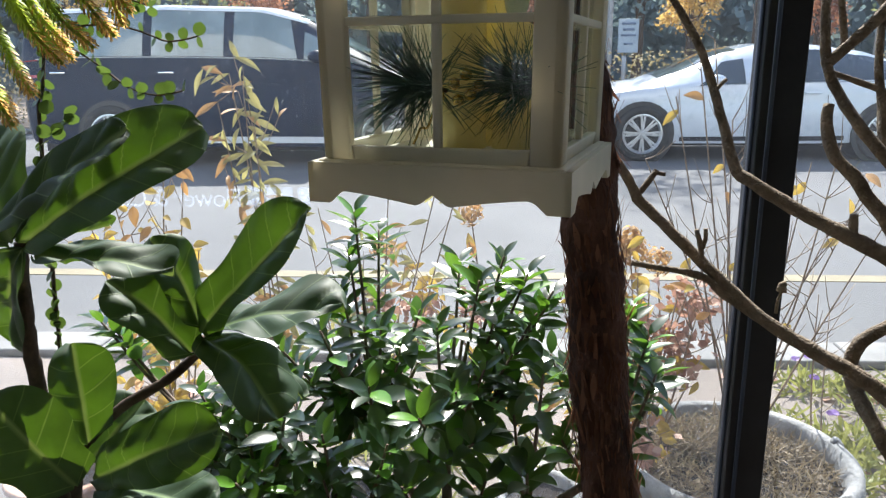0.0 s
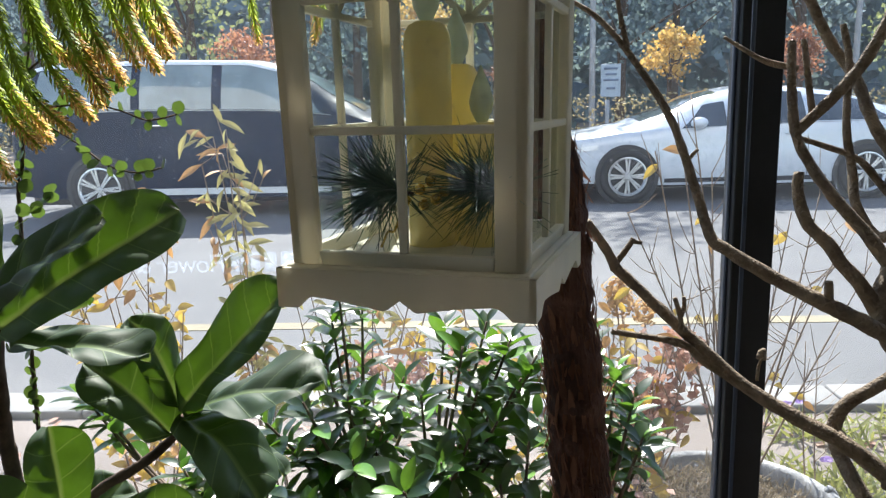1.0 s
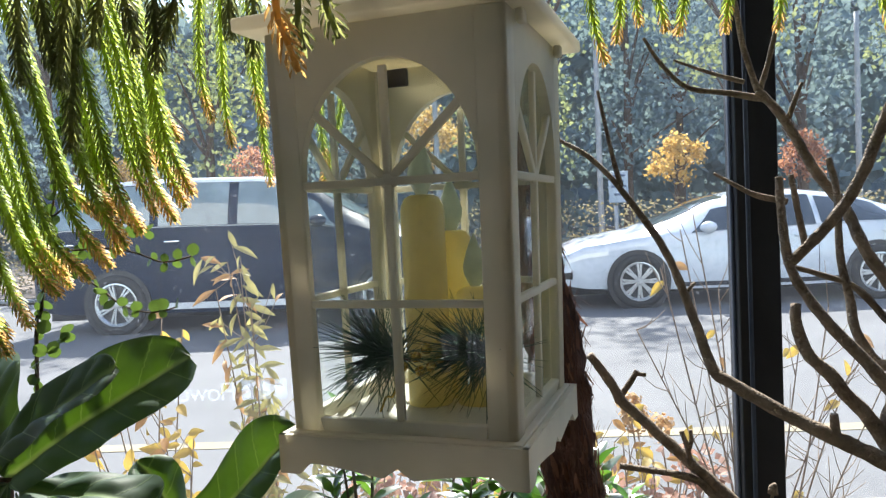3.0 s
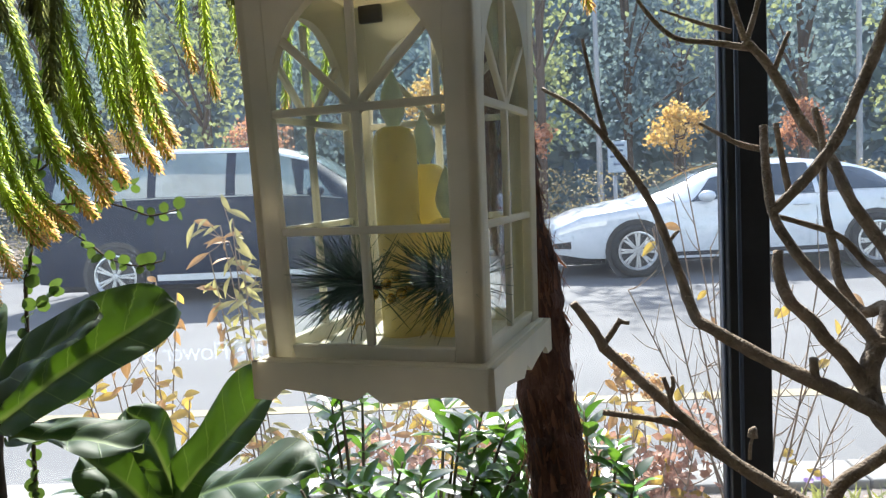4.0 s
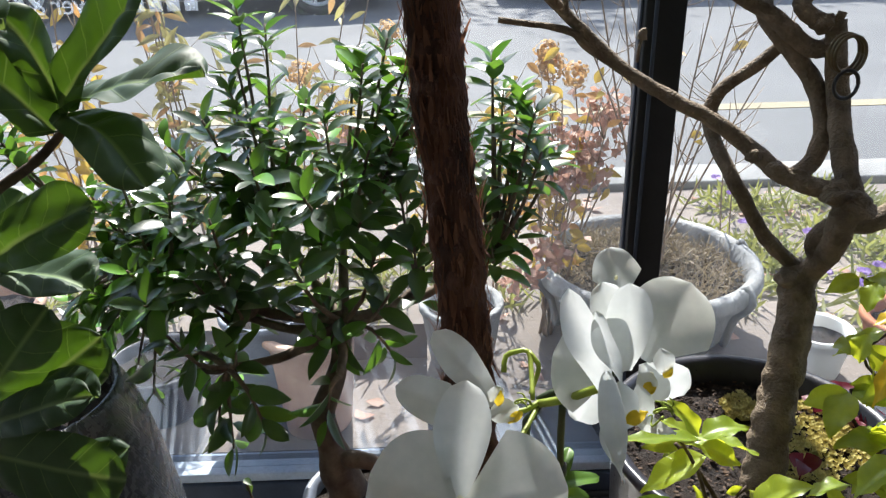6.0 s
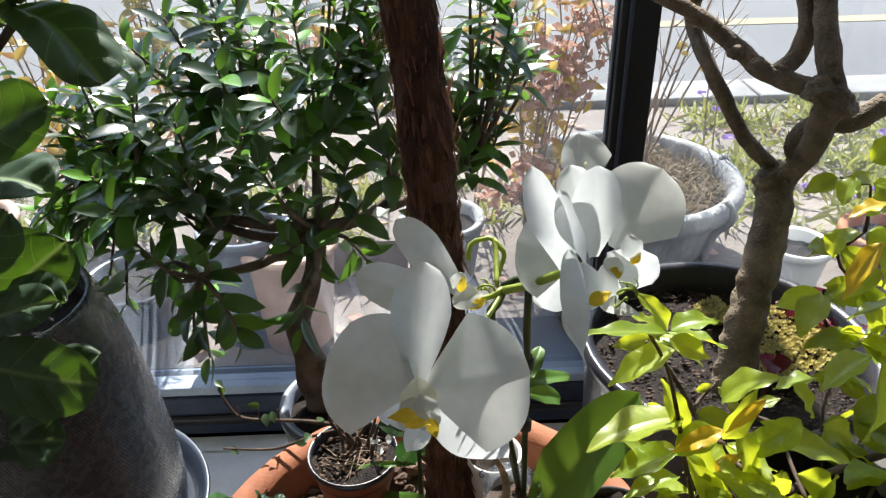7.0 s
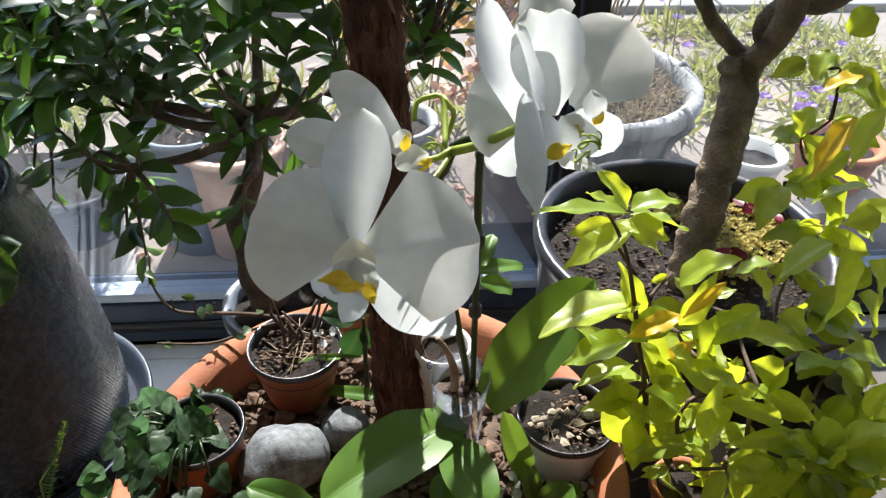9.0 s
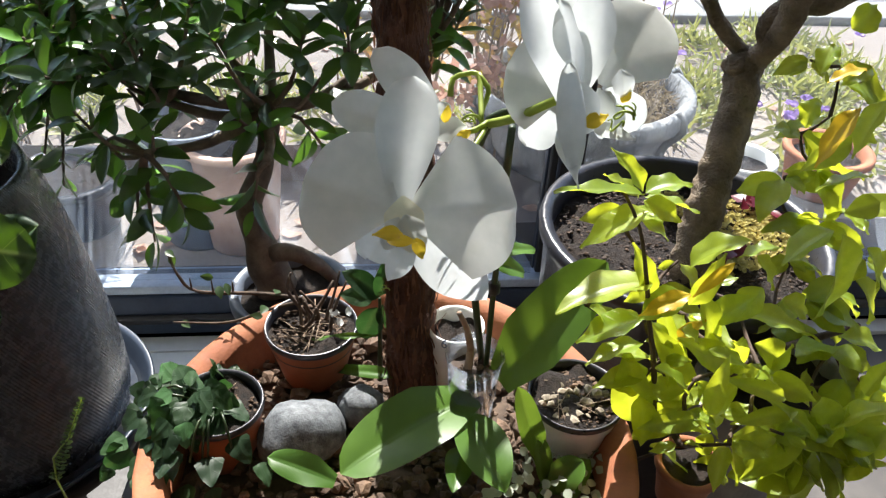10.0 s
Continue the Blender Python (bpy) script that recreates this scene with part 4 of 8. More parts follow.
# ---------------------------------------------------------------- pots
def pot(name, center, top, r_top, r_foot, material, label, soil=0.03, rim=0.006, thick=0.005, base=FLOOR_Z, rim_material=None, group="", sides=44, fill=SOIL, rib=0.0, ribs=0, lip=0.017):
    """A pot that stands on base, with a rolled rim and a bed of soil."""
    it = thing(name, (center[0], center[1], base), label, "plant pot", group)
    h = top - base
    c = (center[0], center[1], base)
    prof = [(0.001, 0.0), (r_foot * 0.96, 0.0), (r_foot, 0.006)]
    prof += [(r_foot + (r_top - r_foot) * u, 0.006 + (h - 0.009 - lip) * u) for u in (0.2, 0.4, 0.6, 0.8, 1.0)]
    prof += [(r_top + rim * 0.9, h - lip), (r_top + rim, h - lip * 0.5), (r_top + rim * 0.8, h - 0.001), (r_top + rim * 0.3, h), (r_top - thick, h - 0.004), (r_top - thick * 1.4, h - soil - 0.01)]
    if rim_material:
        part("body", lathe(prof[:9], c, sides, None, rib, ribs), material, it)
        part("rim", lathe(prof[7:], c, sides), rim_material, it)
    else:
        part("body", lathe(prof, c, sides, None, rib, ribs), material, it)
    part("soil", disc((center[0], center[1], top - soil), r_top - thick * 0.9, None, 40, 0.012), fill, it)
    return it


# the wide terracotta planter with the trunk, orchids and small pots in it
bowl = pot("terracotta_planter", (0.164, 0.364), 0.402, 0.196, 0.15, TERRACOTTA, "wide weathered terracotta planter filled with clay chips", 0.045, 0.007, 0.016, fill=CHIPS)
def crumbs(name, mat, n):
    made = []
    for k in range(n):
        s = rnd.uniform(0.0045, 0.0105)
        made.append(to_mesh(name, ball(bmesh.new(), (0, 0, 0), (s, s * rnd.uniform(0.6, 1), s * rnd.uniform(0.45, 0.8)), k * 3.1, 0.7, 1), mat, False))
    return made


chips, pebbles = crumbs("chip", CHIPS, 8), crumbs("pebble", PEBBLE, 6)
for k in range(300):
    a, r = rnd.uniform(0, 2 * math.pi), 0.174 * math.sqrt(rnd.random())
    placed("clay_chip", chips[k % 8], Matrix.Translation((0.164 + r * math.cos(a), 0.364 + r * math.sin(a), 0.3615 + rnd.uniform(0, 0.006))) @ Euler((rnd.uniform(-0.6, 0.6), rnd.uniform(-0.6, 0.6), rnd.uniform(0, 6))).to_matrix().to_4x4() @ Matrix.Scale(rnd.uniform(0.7, 1.35), 4), bowl)

bm = bmesh.new()
for k in range(1100):
    a, r = rnd.uniform(0, 2 * math.pi), 0.177 * math.sqrt(rnd.random())
    s = rnd.uniform(0.0028, 0.0065)
    ball(bm, (0.164 + r * math.cos(a), 0.364 + r * math.sin(a), 0.3605 + rnd.uniform(0, 0.003)), (s, s * 0.8, s * 0.6), k * 0.7, 0.7, 1)
part("small_chip", bm, CHIPS, bowl, smooth=False)["kind"] = "stuff"
BED = 0.362


def stone(center, size, label, seed, turn=0):
    b = ball(bmesh.new(), (0, 0, 0), size, seed, 0.16, 3)
    ob = solid("stone", b, STONE, label, "stone", smooth=True, group="stones in the planter")
    ob.matrix_basis = pose(*center, 0, 0, turn)


stone((0.088, 0.386, BED + 0.020), (0.038, 0.030, 0.028), "smooth grey granite pebble lying on clay chips", 2.0, 20)
stone((0.138, 0.417, BED + 0.014), (0.022, 0.020, 0.022), "smaller dark grey pebble beside the trunk", 5.0)
stone((0.205, 0.475, BED + 0.015), (0.024, 0.022, 0.018), "pale grey pebble behind the orchid pot", 8.0)

brown_pot = pot("small_pot", (0.094, 0.478), 0.425, 0.041, 0.030, POT_BROWN, "small brown plastic pot with black rim and a little bonsai", 0.01, 0.002, 0.0016, BED, POT_BLACK, "small pots in the planter", lip=0.006)
ivy_pot = pot("small_pot", (0.021, 0.396), 0.415, 0.036, 0.027, POT_BROWN, "small brown plastic pot with black rim holding ivy", 0.012, 0.002, 0.0016, BED - 0.02, POT_BLACK, "small pots in the planter", lip=0.006)
white_pot = pot("small_pot", (0.323, 0.389), 0.418, 0.040, 0.029, POT_WHITE, "small white plastic pot with dark rim and pebbly soil", 0.01, 0.002, 0.0016, BED - 0.02, POT_BLACK, "small pots in the planter", lip=0.006)
label_pot = pot("small_pot", (0.224, 0.4500), 0.446, 0.024, 0.019, POT_WHITE, "white plastic pot with a printed figure behind the orchid", 0.012, 0.002, 0.0016, BED, None, "small pots in the planter", lip=0.006)
digit = bpy.data.curves.new("digit", "FONT")
digit.body, digit.size, digit.extrude = "6", 0.0125, 0.0002
digit.materials.append(SIGN_INK)
six = new("printed_figure", digit)
six.parent = label_pot
six.matrix_basis = world_of(label_pot).inverted() @ pose(0.2082, 0.4272, 0.4395, 80, 0, -29)
for k in range(34):
    a, r = rnd.uniform(0, 6.28), 0.032 * math.sqrt(rnd.random())
    placed("pebble", pebbles[k % 6], Matrix.Translation((0.323 + r * math.cos(a), 0.389 + r * math.sin(a), 0.411)) @ Matrix.Rotation(a, 4, "Z") @ Matrix.Scale(rnd.uniform(0.3, 0.85), 4), white_pot)


def litter_in(pot_thing, x, y, z, r0, bits, straws, name):
    """Crumbs, bits of bark and dead stalks lying on the soil of a small pot."""
    bm = bmesh.new()
    for k in range(bits):
        a, r = rnd.uniform(0, 6.28), r0 * math.sqrt(rnd.random())
        q = rnd.uniform(0.0007, 0.0032)
        ball(bm, (x + r * math.cos(a), y + r * math.sin(a), z + rnd.uniform(0, 0.002)), (q, q * rnd.uniform(0.4, 0.9), q * 0.5), k * 1.3, 0.7, 1)
    part(name, bm, CRUMB if bits > 200 else CHIPS, pot_thing, smooth=False)["kind"] = "stuff"
    for k in range(straws):
        a, r = rnd.uniform(0, 6.28), r0 * 0.7 * math.sqrt(rnd.random())
        p = Vector((x + r * math.cos(a), y + r * math.sin(a), z + 0.003))
        d = any_way(0.7) * rnd.uniform(0.006, 0.018)
        part("straw", tube([p - d, p + Vector((0, 0, 0.002)), p + d + Vector((0, 0, abs(d.z)))], [0.0005, 0.0003], 5, 0.006), DRY_STEM, pot_thing)


litter_in(ivy_pot, 0.021, 0.396, 0.404, 0.031, 150, 5, "litter")
litter_in(white_pot, 0.323, 0.389, 0.409, 0.034, 170, 9, "litter")
litter_in(brown_pot, 0.094, 0.478, 0.416, 0.036, 190, 26, "litter")
fallen = thing("fallen_flower", (0.118, 0.468, 0.438), "withered white flower fallen on the soil of the small pot", "flower")
for k in range(6):
    spot = Vector((0.118, 0.468, 0.438)) + Vector((rnd.uniform(-0.012, 0.012), rnd.uniform(-0.008, 0.012), rnd.uniform(-0.002, 0.006)))
    part("petal", leaf_bm(rnd.uniform(0.008, 0.013), rnd.uniform(0.003, 0.006), "petal", rnd.uniform(0.3, 1.4), 0.5, 6, 2, 0.001, 2, k, bm=bmesh.new(), m=aimed(spot, any_way(0.5), Vector((0, -0.5, 1)) + any_way() * 0.5)), PETAL, fallen)

# the clear cup with the orchid
cup_at = Vector((0.2345, 0.402, BED + 0.018))
cup = thing("orchid_pot", cup_at, "clear plastic cup with bark chips holding the orchid", "plant pot")
part("cup", lathe([(0.001, -0.025), (0.017, -0.025), (0.0235, 0.072), (0.0252, 0.074), (0.0245, 0.0765), (0.0228, 0.072), (0.0163, -0.022), (0.001, -0.022)], cup_at, 40), CUP, cup).visible_shadow = False
part("bark_bed", disc(cup_at + Vector((0, 0, 0.054)), 0.0212, None, 28, 0.004), CRUMB, cup)
for k in range(26):
    a, r = rnd.uniform(0, 6.28), 0.0155 * math.sqrt(rnd.random())
    placed("bark_chip", chips[k % 8], Matrix.Translation(cup_at + Vector((r * math.cos(a), r * math.sin(a), 0.057))) @ Matrix.Rotation(a * 3, 4, "Z") @ Matrix.Scale(rnd.uniform(0.3, 0.55), 4), cup)


# ---------------------------------------------------------------- the white orchid
ORCHID = thing("orchid", (0.2497, 0.448, 0.41), "white moth orchid with yellow lips and broad green leaves", "orchid")
SPIKE = [(0.2497, 0.448, 0.392), (0.2462, 0.435, 0.4605), (0.2428, 0.42, 0.5276), (0.2388, 0.4, 0.6033), (0.2351, 0.385, 0.6436), (0.2328, 0.372, 0.6859)]
stake = part("stake", tube(SPIKE, 0.0024, 8, 0.02, 0.1, 90), STEM_GREEN, ORCHID, "dark green support stake")
for at in ((0.2428, 0.42, 0.5276), (0.2386, 0.399, 0.606)):
    part("clip", lathe([(0.003, -0.006), (0.0048, -0.004), (0.0048, 0.004), (0.003, 0.006)], Vector(at), 14), BLACK_PART, stake, "dark clip on the stake")
part("flower_spike", tube([(0.2463, 0.452, 0.4164), (0.2255, 0.42, 0.5445), (0.2103, 0.37, 0.6618), (0.213, 0.362, 0.6811), (0.2152, 0.351, 0.6985)], [0.0030, 0.0026], 8, 0.006), STEM_GREEN, ORCHID, "green flower spike")
part("side_shoot", tube([(0.2121, 0.356, 0.6975), (0.2132, 0.375, 0.7061), (0.2126, 0.384, 0.7126), (0.2059, 0.386, 0.7117), (0.1989, 0.386, 0.7086), (0.1971, 0.38, 0.7009)], [0.0015, 0.0017], 8, 0.005, 0.2, 180), BUD_GREEN, ORCHID, "jointed green side shoot")
part("side_shoot", tube([(0.2126, 0.384, 0.7126), (0.2166, 0.38, 0.7085), (0.2184, 0.378, 0.7042), (0.2130, 0.372, 0.690)], [0.0018, 0.0014], 8, 0.004), BUD_GREEN, ORCHID)
part("dry_root", tube([(0.2317, 0.44, 0.4167), (0.2312, 0.43, 0.4508), (0.2239, 0.41, 0.4931), (0.214, 0.395, 0.5252)], [0.0038, 0.0020], 8, 0.004, 0.2, 200), DRY_STEM, ORCHID, "dry aerial root")
COLUMN_BM = lathe([(0.0004, -0.002), (0.0042, 0.0), (0.0046, 0.006), (0.0038, 0.011), (0.0004, 0.0125)], (0, 0, 0), 14)
COLUMN_BM.transform(Matrix.Rotation(radians(28), 4, "X"))
COLUMN = to_mesh("column", COLUMN_BM, THROAT)
TENDRIL = to_mesh("tendril", tube([(0.0034 * math.cos(k * 0.62) * (1 - 0.05 * k), 0.0004 * k, 0.0034 * math.sin(k * 0.62) * (1 - 0.05 * k)) for k in range(15)], [0.0005, 0.0003], 5, 0.0008), BUD_GREEN)
ROOM_SIDE = Vector((0.18, 0.02, 0.887))


def flower_head(at, faces, up, tendrils, size=1.0):
    """An open flower's centre: the column and the curled tendrils of its lip."""
    z = Vector(faces).normalized()
    y = Vector(up)
    y = (y - z * y.dot(z)).normalized()
    m = Matrix.Translation(at) @ Matrix((y.cross(z), y, z)).transposed().to_4x4() @ Matrix.Scale(size, 4)
    head = new("flower")
    head.parent = ORCHID
    head.matrix_basis = world_of(ORCHID).inverted() @ m
    tagged(head, "open white orchid flower with yellow lip")
    placed("column", COLUMN, m @ Matrix.Translation((0, 0.001, 0.002)) @ Matrix.Rotation(radians(60), 4, "X") @ Matrix.Scale(0.38, 4), head)
    for spot, turn, big in tendrils:
        placed("tendril", TENDRIL, Matrix.Translation(spot) @ Euler((radians(20), 0, radians(turn))).to_matrix().to_4x4() @ Matrix.Scale(big, 4), head)
    return head


def petal_at(head, name, base, tip, width, turn=(0, 0, 0), curl=0.25, shape="petal", wave=0.0016, seed=0.0, mat=None):
    """A petal, sepal or lip lobe from base to tip, its face turned to the room."""
    base, tip = Vector(base), Vector(tip)
    face = (ROOM_SIDE - base).normalized() + Vector(turn)
    L = (tip - base).length
    me = to_mesh(name, leaf_bm(L * 1.03, width, shape, curl, 0.14, 18, 8, wave, 1.3, seed), mat or PETAL)
    placed(name, me, aimed(base, (tip - base) + face.normalized() * L * curl * 0.45, face), head)


front_head = flower_head((0.1654, 0.282, 0.6882), Vector((0.0, -0.28, 0.14)), (0.03, 0.25, 1), (((0.158, 0.268, 0.652), 20, 0.6),), 0.9)
petal_at(front_head, "sepal", (0.1646, 0.288, 0.6844), (0.1712, 0.312, 0.7405), 0.0318, (0, 0, 0.15), 0.35, "spoon", 0.0016, 0.0)
petal_at(front_head, "petal", (0.1638, 0.284, 0.6868), (0.1217, 0.296, 0.6985), 0.0653, (0.2, 0, 0.1), 0.35, "wing", 0.0016, 1.4)
petal_at(front_head, "petal", (0.1683, 0.284, 0.686), (0.2240, 0.3, 0.6790), 0.0720, (-0.2, 0, 0.1), 0.4, "wing", 0.0016, 2.7)
petal_at(front_head, "sepal", (0.1705, 0.292, 0.6790), (0.2136, 0.306, 0.6132), 0.0340, (0, 0, -0.1), 0.15, "oval", 0.0016, 4.1)
petal_at(front_head, "sepal", (0.1605, 0.292, 0.6757), (0.1495, 0.300, 0.6475), 0.0225, (0, 0, -0.1), 0.2, "spoon", 0.0016, 5.5)
petal_at(front_head, "lip_blade", (0.1691, 0.268, 0.6807), (0.1589, 0.272, 0.6528), 0.013, (0.2, 0, 0.3), 0.4, "ovate", 0.0006, 6.9)
petal_at(front_head, "lip_lobe", (0.1668, 0.272, 0.693), (0.1727, 0.262, 0.6792), 0.0144, (-0.3, 0, 0.2), 0.7, "petal", 0.0006, 8.2)
petal_at(front_head, "lip_lobe", (0.1643, 0.272, 0.6916), (0.1573, 0.262, 0.6816), 0.011, (0.4, 0, 0.2), 0.7, "petal", 0.0006, 9.6)
petal_at(front_head, "lip_throat", (0.1660, 0.277, 0.7000), (0.1668, 0.268, 0.6775), 0.0185, (0.0, 0, 0.9), 0.5, "petal", 0.0006, 7.4, mat=THROAT)
petal_at(front_head, "lip_callus", (0.1653, 0.262, 0.6898), (0.1523, 0.258, 0.6924), 0.007, (0.2, 0, 0.5), 0.6, "ovate", 0.0006, 11.0, mat=LIP_YELLOW)
petal_at(front_head, "lip_callus", (0.1583, 0.26, 0.6875), (0.171, 0.256, 0.6896), 0.0061, (-0.1, 0, 0.5), 0.5, "ovate", 0.0006, 12.3, mat=LIP_YELLOW)
petal_at(front_head, "lip_callus", (0.1713, 0.262, 0.6871), (0.1743, 0.258, 0.6785), 0.0062, (-0.3, 0, 0.3), 0.6, "ovate", 0.0006, 13.7, mat=LIP_YELLOW)
turned_head = flower_head((0.1972, 0.349, 0.6959), (0.85, -0.25, -0.05), (-0.3, 0.2, 0.9), (((0.2045, 0.342, 0.7035), 10, 1.5), ((0.2035, 0.344, 0.7025), -30, 1.1)), 0.9)
petal_at(turned_head, "petal", (0.172, 0.352, 0.6916), (0.1327, 0.362, 0.7059), 0.0264, (-0.1, 0, 0.2), 0.35, "petal", 0.0016, 15.1)
petal_at(turned_head, "petal", (0.1945, 0.352, 0.6926), (0.1565, 0.394, 0.7218), 0.0247, (-0.3, 0, 0.3), 0.15, "spoon", 0.0016, 16.4)
petal_at(turned_head, "lip_lobe", (0.2029, 0.348, 0.6989), (0.1862, 0.345, 0.6946), 0.0136, (-0.2, 0, 0.4), 0.7, "petal", 0.0006, 17.8)
petal_at(turned_head, "lip_lobe", (0.1865, 0.348, 0.7026), (0.1929, 0.352, 0.7098), 0.0096, (0.3, 0, 0.2), 0.6, "petal", 0.0006, 19.2)
petal_at(turned_head, "lip_callus", (0.1903, 0.344, 0.7028), (0.1926, 0.345, 0.7116), 0.0056, (0.3, 0, 0.2), 0.6, "ovate", 0.0006, 20.6, mat=LIP_YELLOW)
petal_at(turned_head, "lip_callus", (0.2045, 0.343, 0.6985), (0.196, 0.342, 0.6918), 0.0057, (-0.3, 0, 0.3), 0.6, "ovate", 0.0006, 21.9, mat=LIP_YELLOW)
side_on = flower_head((0.2549, 0.312, 0.7315), (0.78, -0.5, -0.2), (-0.12, 0.25, 1), (((0.27, 0.3, 0.726), 10, 1.5), ((0.2685, 0.298, 0.7223), 60, 1.3), ((0.2717, 0.302, 0.7285), -40, 1.2)), 1.0)
petal_at(side_on, "petal", (0.2554, 0.35, 0.7179), (0.2236, 0.355, 0.7282), 0.0571, (0.25, 0, 0.15), 0.25, "wing", 0.0016, 23.3)
petal_at(side_on, "sepal", (0.2514, 0.352, 0.7116), (0.2388, 0.352, 0.6846), 0.0238, (0.1, 0, -0.2), 0.2, "spoon", 0.0016, 24.7)
petal_at(side_on, "sepal", (0.2497, 0.318, 0.7177), (0.2249, 0.33, 0.7813), 0.0229, (-0.6, 0, 0.1), 0.2, "spoon", 0.0016, 26.0)
petal_at(side_on, "petal", (0.2509, 0.312, 0.7385), (0.2372, 0.322, 0.7735), 0.0155, (-1.0, 0, 0.2), 0.2, "spoon", 0.0016, 27.4)
petal_at(side_on, "petal", (0.2395, 0.3, 0.7537), (0.2464, 0.286, 0.7048), 0.0135, (-0.3, 0, -0.1), -0.15, "blade", 0.0016, 28.8)
petal_at(side_on, "sepal", (0.2405, 0.305, 0.723), (0.2473, 0.28, 0.7023), 0.0089, (-0.6, 0, -0.1), 0.1, "ovate", 0.0016, 30.1)
petal_at(side_on, "lip_lobe", (0.2493, 0.31, 0.7409), (0.2531, 0.3, 0.7192), 0.0158, (-0.2, 0, 0.2), 0.5, "petal", 0.0006, 31.5)
petal_at(side_on, "lip_lobe", (0.2602, 0.315, 0.7354), (0.2634, 0.305, 0.7142), 0.0127, (0.3, 0, 0.1), 0.5, "petal", 0.0006, 32.9)
petal_at(side_on, "lip_callus", (0.2507, 0.298, 0.7244), (0.262, 0.3, 0.7291), 0.0074, (0.1, 0, 0.4), 0.5, "ovate", 0.0006, 34.2, mat=LIP_YELLOW)
petal_at(side_on, "lip_blade", (0.2574, 0.305, 0.7196), (0.2753, 0.295, 0.7192), 0.0085, (0.1, 0, 0.7), 0.4, "ovate", 0.0006, 35.6)
middle = flower_head((0.2774, 0.352, 0.7164), (0.55, -0.7, -0.2), (0.0, 0.25, 1), (), 0.9)
petal_at(middle, "sepal", (0.2673, 0.36, 0.7126), (0.2683, 0.372, 0.7619), 0.0293, (0.2, 0, 0.05), 0.2, "spoon", 0.0016, 37.0)
petal_at(middle, "petal", (0.2642, 0.368, 0.7118), (0.2549, 0.38, 0.7592), 0.0264, (0.3, 0, 0.1), 0.25, "spoon", 0.0016, 38.4)
petal_at(middle, "petal", (0.2811, 0.372, 0.7111), (0.3156, 0.405, 0.7443), 0.0579, (0.1, 0, 0.0), 0.25, "wing", 0.0016, 39.7)
petal_at(middle, "sepal", (0.2863, 0.38, 0.7088), (0.3079, 0.378, 0.6806), 0.0286, (0.2, 0, -0.2), 0.25, "spoon", 0.0016, 41.1)
petal_at(middle, "sepal", (0.2822, 0.38, 0.7038), (0.2927, 0.372, 0.6819), 0.0216, (0.1, 0, -0.2), 0.25, "spoon", 0.0016, 42.5)
petal_at(middle, "lip_lobe", (0.2711, 0.35, 0.7175), (0.2787, 0.342, 0.7106), 0.0118, (0.2, 0, 0.2), 0.5, "petal", 0.0006, 43.8)
petal_at(middle, "lip_callus", (0.2725, 0.342, 0.7107), (0.2802, 0.345, 0.7134), 0.0073, (0.1, 0, 0.3), 0.5, "ovate", 0.0006, 45.2, mat=LIP_YELLOW)
petal_at(middle, "lip_lobe", (0.2879, 0.366, 0.7235), (0.2909, 0.36, 0.7088), 0.0128, (0.2, 0, 0.2), 0.5, "petal", 0.0006, 46.6)
petal_at(middle, "lip_callus", (0.29, 0.36, 0.7066), (0.294, 0.362, 0.7152), 0.0058, (0.2, 0, 0.3), 0.5, "ovate", 0.0006, 48.0, mat=LIP_YELLOW)
behind = flower_head((0.272, 0.415, 0.745), (-0.2, 0.75, 0.2), (0.1, 0.25, 1), (), 0.6)
petal_at(behind, "petal", (0.2751, 0.41, 0.7334), (0.2691, 0.43, 0.7584), 0.0326, (0.2, 0, 0.1), 0.3, "wing", 0.0016, 49.3)
part("pedicel", tube([(0.2151, 0.351, 0.6995), (0.2079, 0.349, 0.6956), (0.1992, 0.349, 0.6942)], [0.0016, 0.0018], 7, 0.004), BUD_GREEN, ORCHID)
part("pedicel", tube([(0.2141, 0.351, 0.696), (0.2086, 0.34, 0.6943), (0.1904, 0.31, 0.6881), (0.1716, 0.291, 0.6831)], [0.0014, 0.0016], 7, 0.004), BUD_GREEN, ORCHID)
part("pedicel", tube([(0.2152, 0.351, 0.6982), (0.2286, 0.345, 0.7051), (0.2418, 0.335, 0.7177), (0.2507, 0.328, 0.7262)], [0.0027, 0.0024], 8, 0.004), BUD_GREEN, ORCHID, "thick yellow-green flower stalk")
part("pedicel", tube([(0.2148, 0.353, 0.6991), (0.2223, 0.352, 0.7046), (0.2325, 0.35, 0.708), (0.262, 0.358, 0.714)], [0.0022, 0.0018], 8, 0.004), STEM_GREEN, ORCHID)


def orchid_leaf(base, tip, width, face, curl=0.35, shape="strap"):
    base, tip = Vector(base), Vector(tip)
    L = (tip - base).length
    me = to_mesh("leaf", leaf_bm(L * 1.03, width, shape, curl, 0.42, 20, 6, 0.0014, 1.2, L * 80, fall=1.6), ORCHID_LEAF)
    placed("leaf", me, aimed(base, (tip - base) + Vector(face) * L * curl * 0.35, face), ORCHID)


orchid_leaf((0.2589, 0.43, 0.4156), (0.336, 0.452, 0.5223), 0.056, (-0.35, -0.55, 0.8), 0.2)
orchid_leaf((0.2361, 0.43, 0.3984), (0.1282, 0.36, 0.3975), 0.058, (0.1, -0.1, 1), 0.35)
orchid_leaf((0.2271, 0.408, 0.4004), (0.2504, 0.338, 0.3934), 0.0432, (0.05, -0.2, 1), 0.2, "oval")
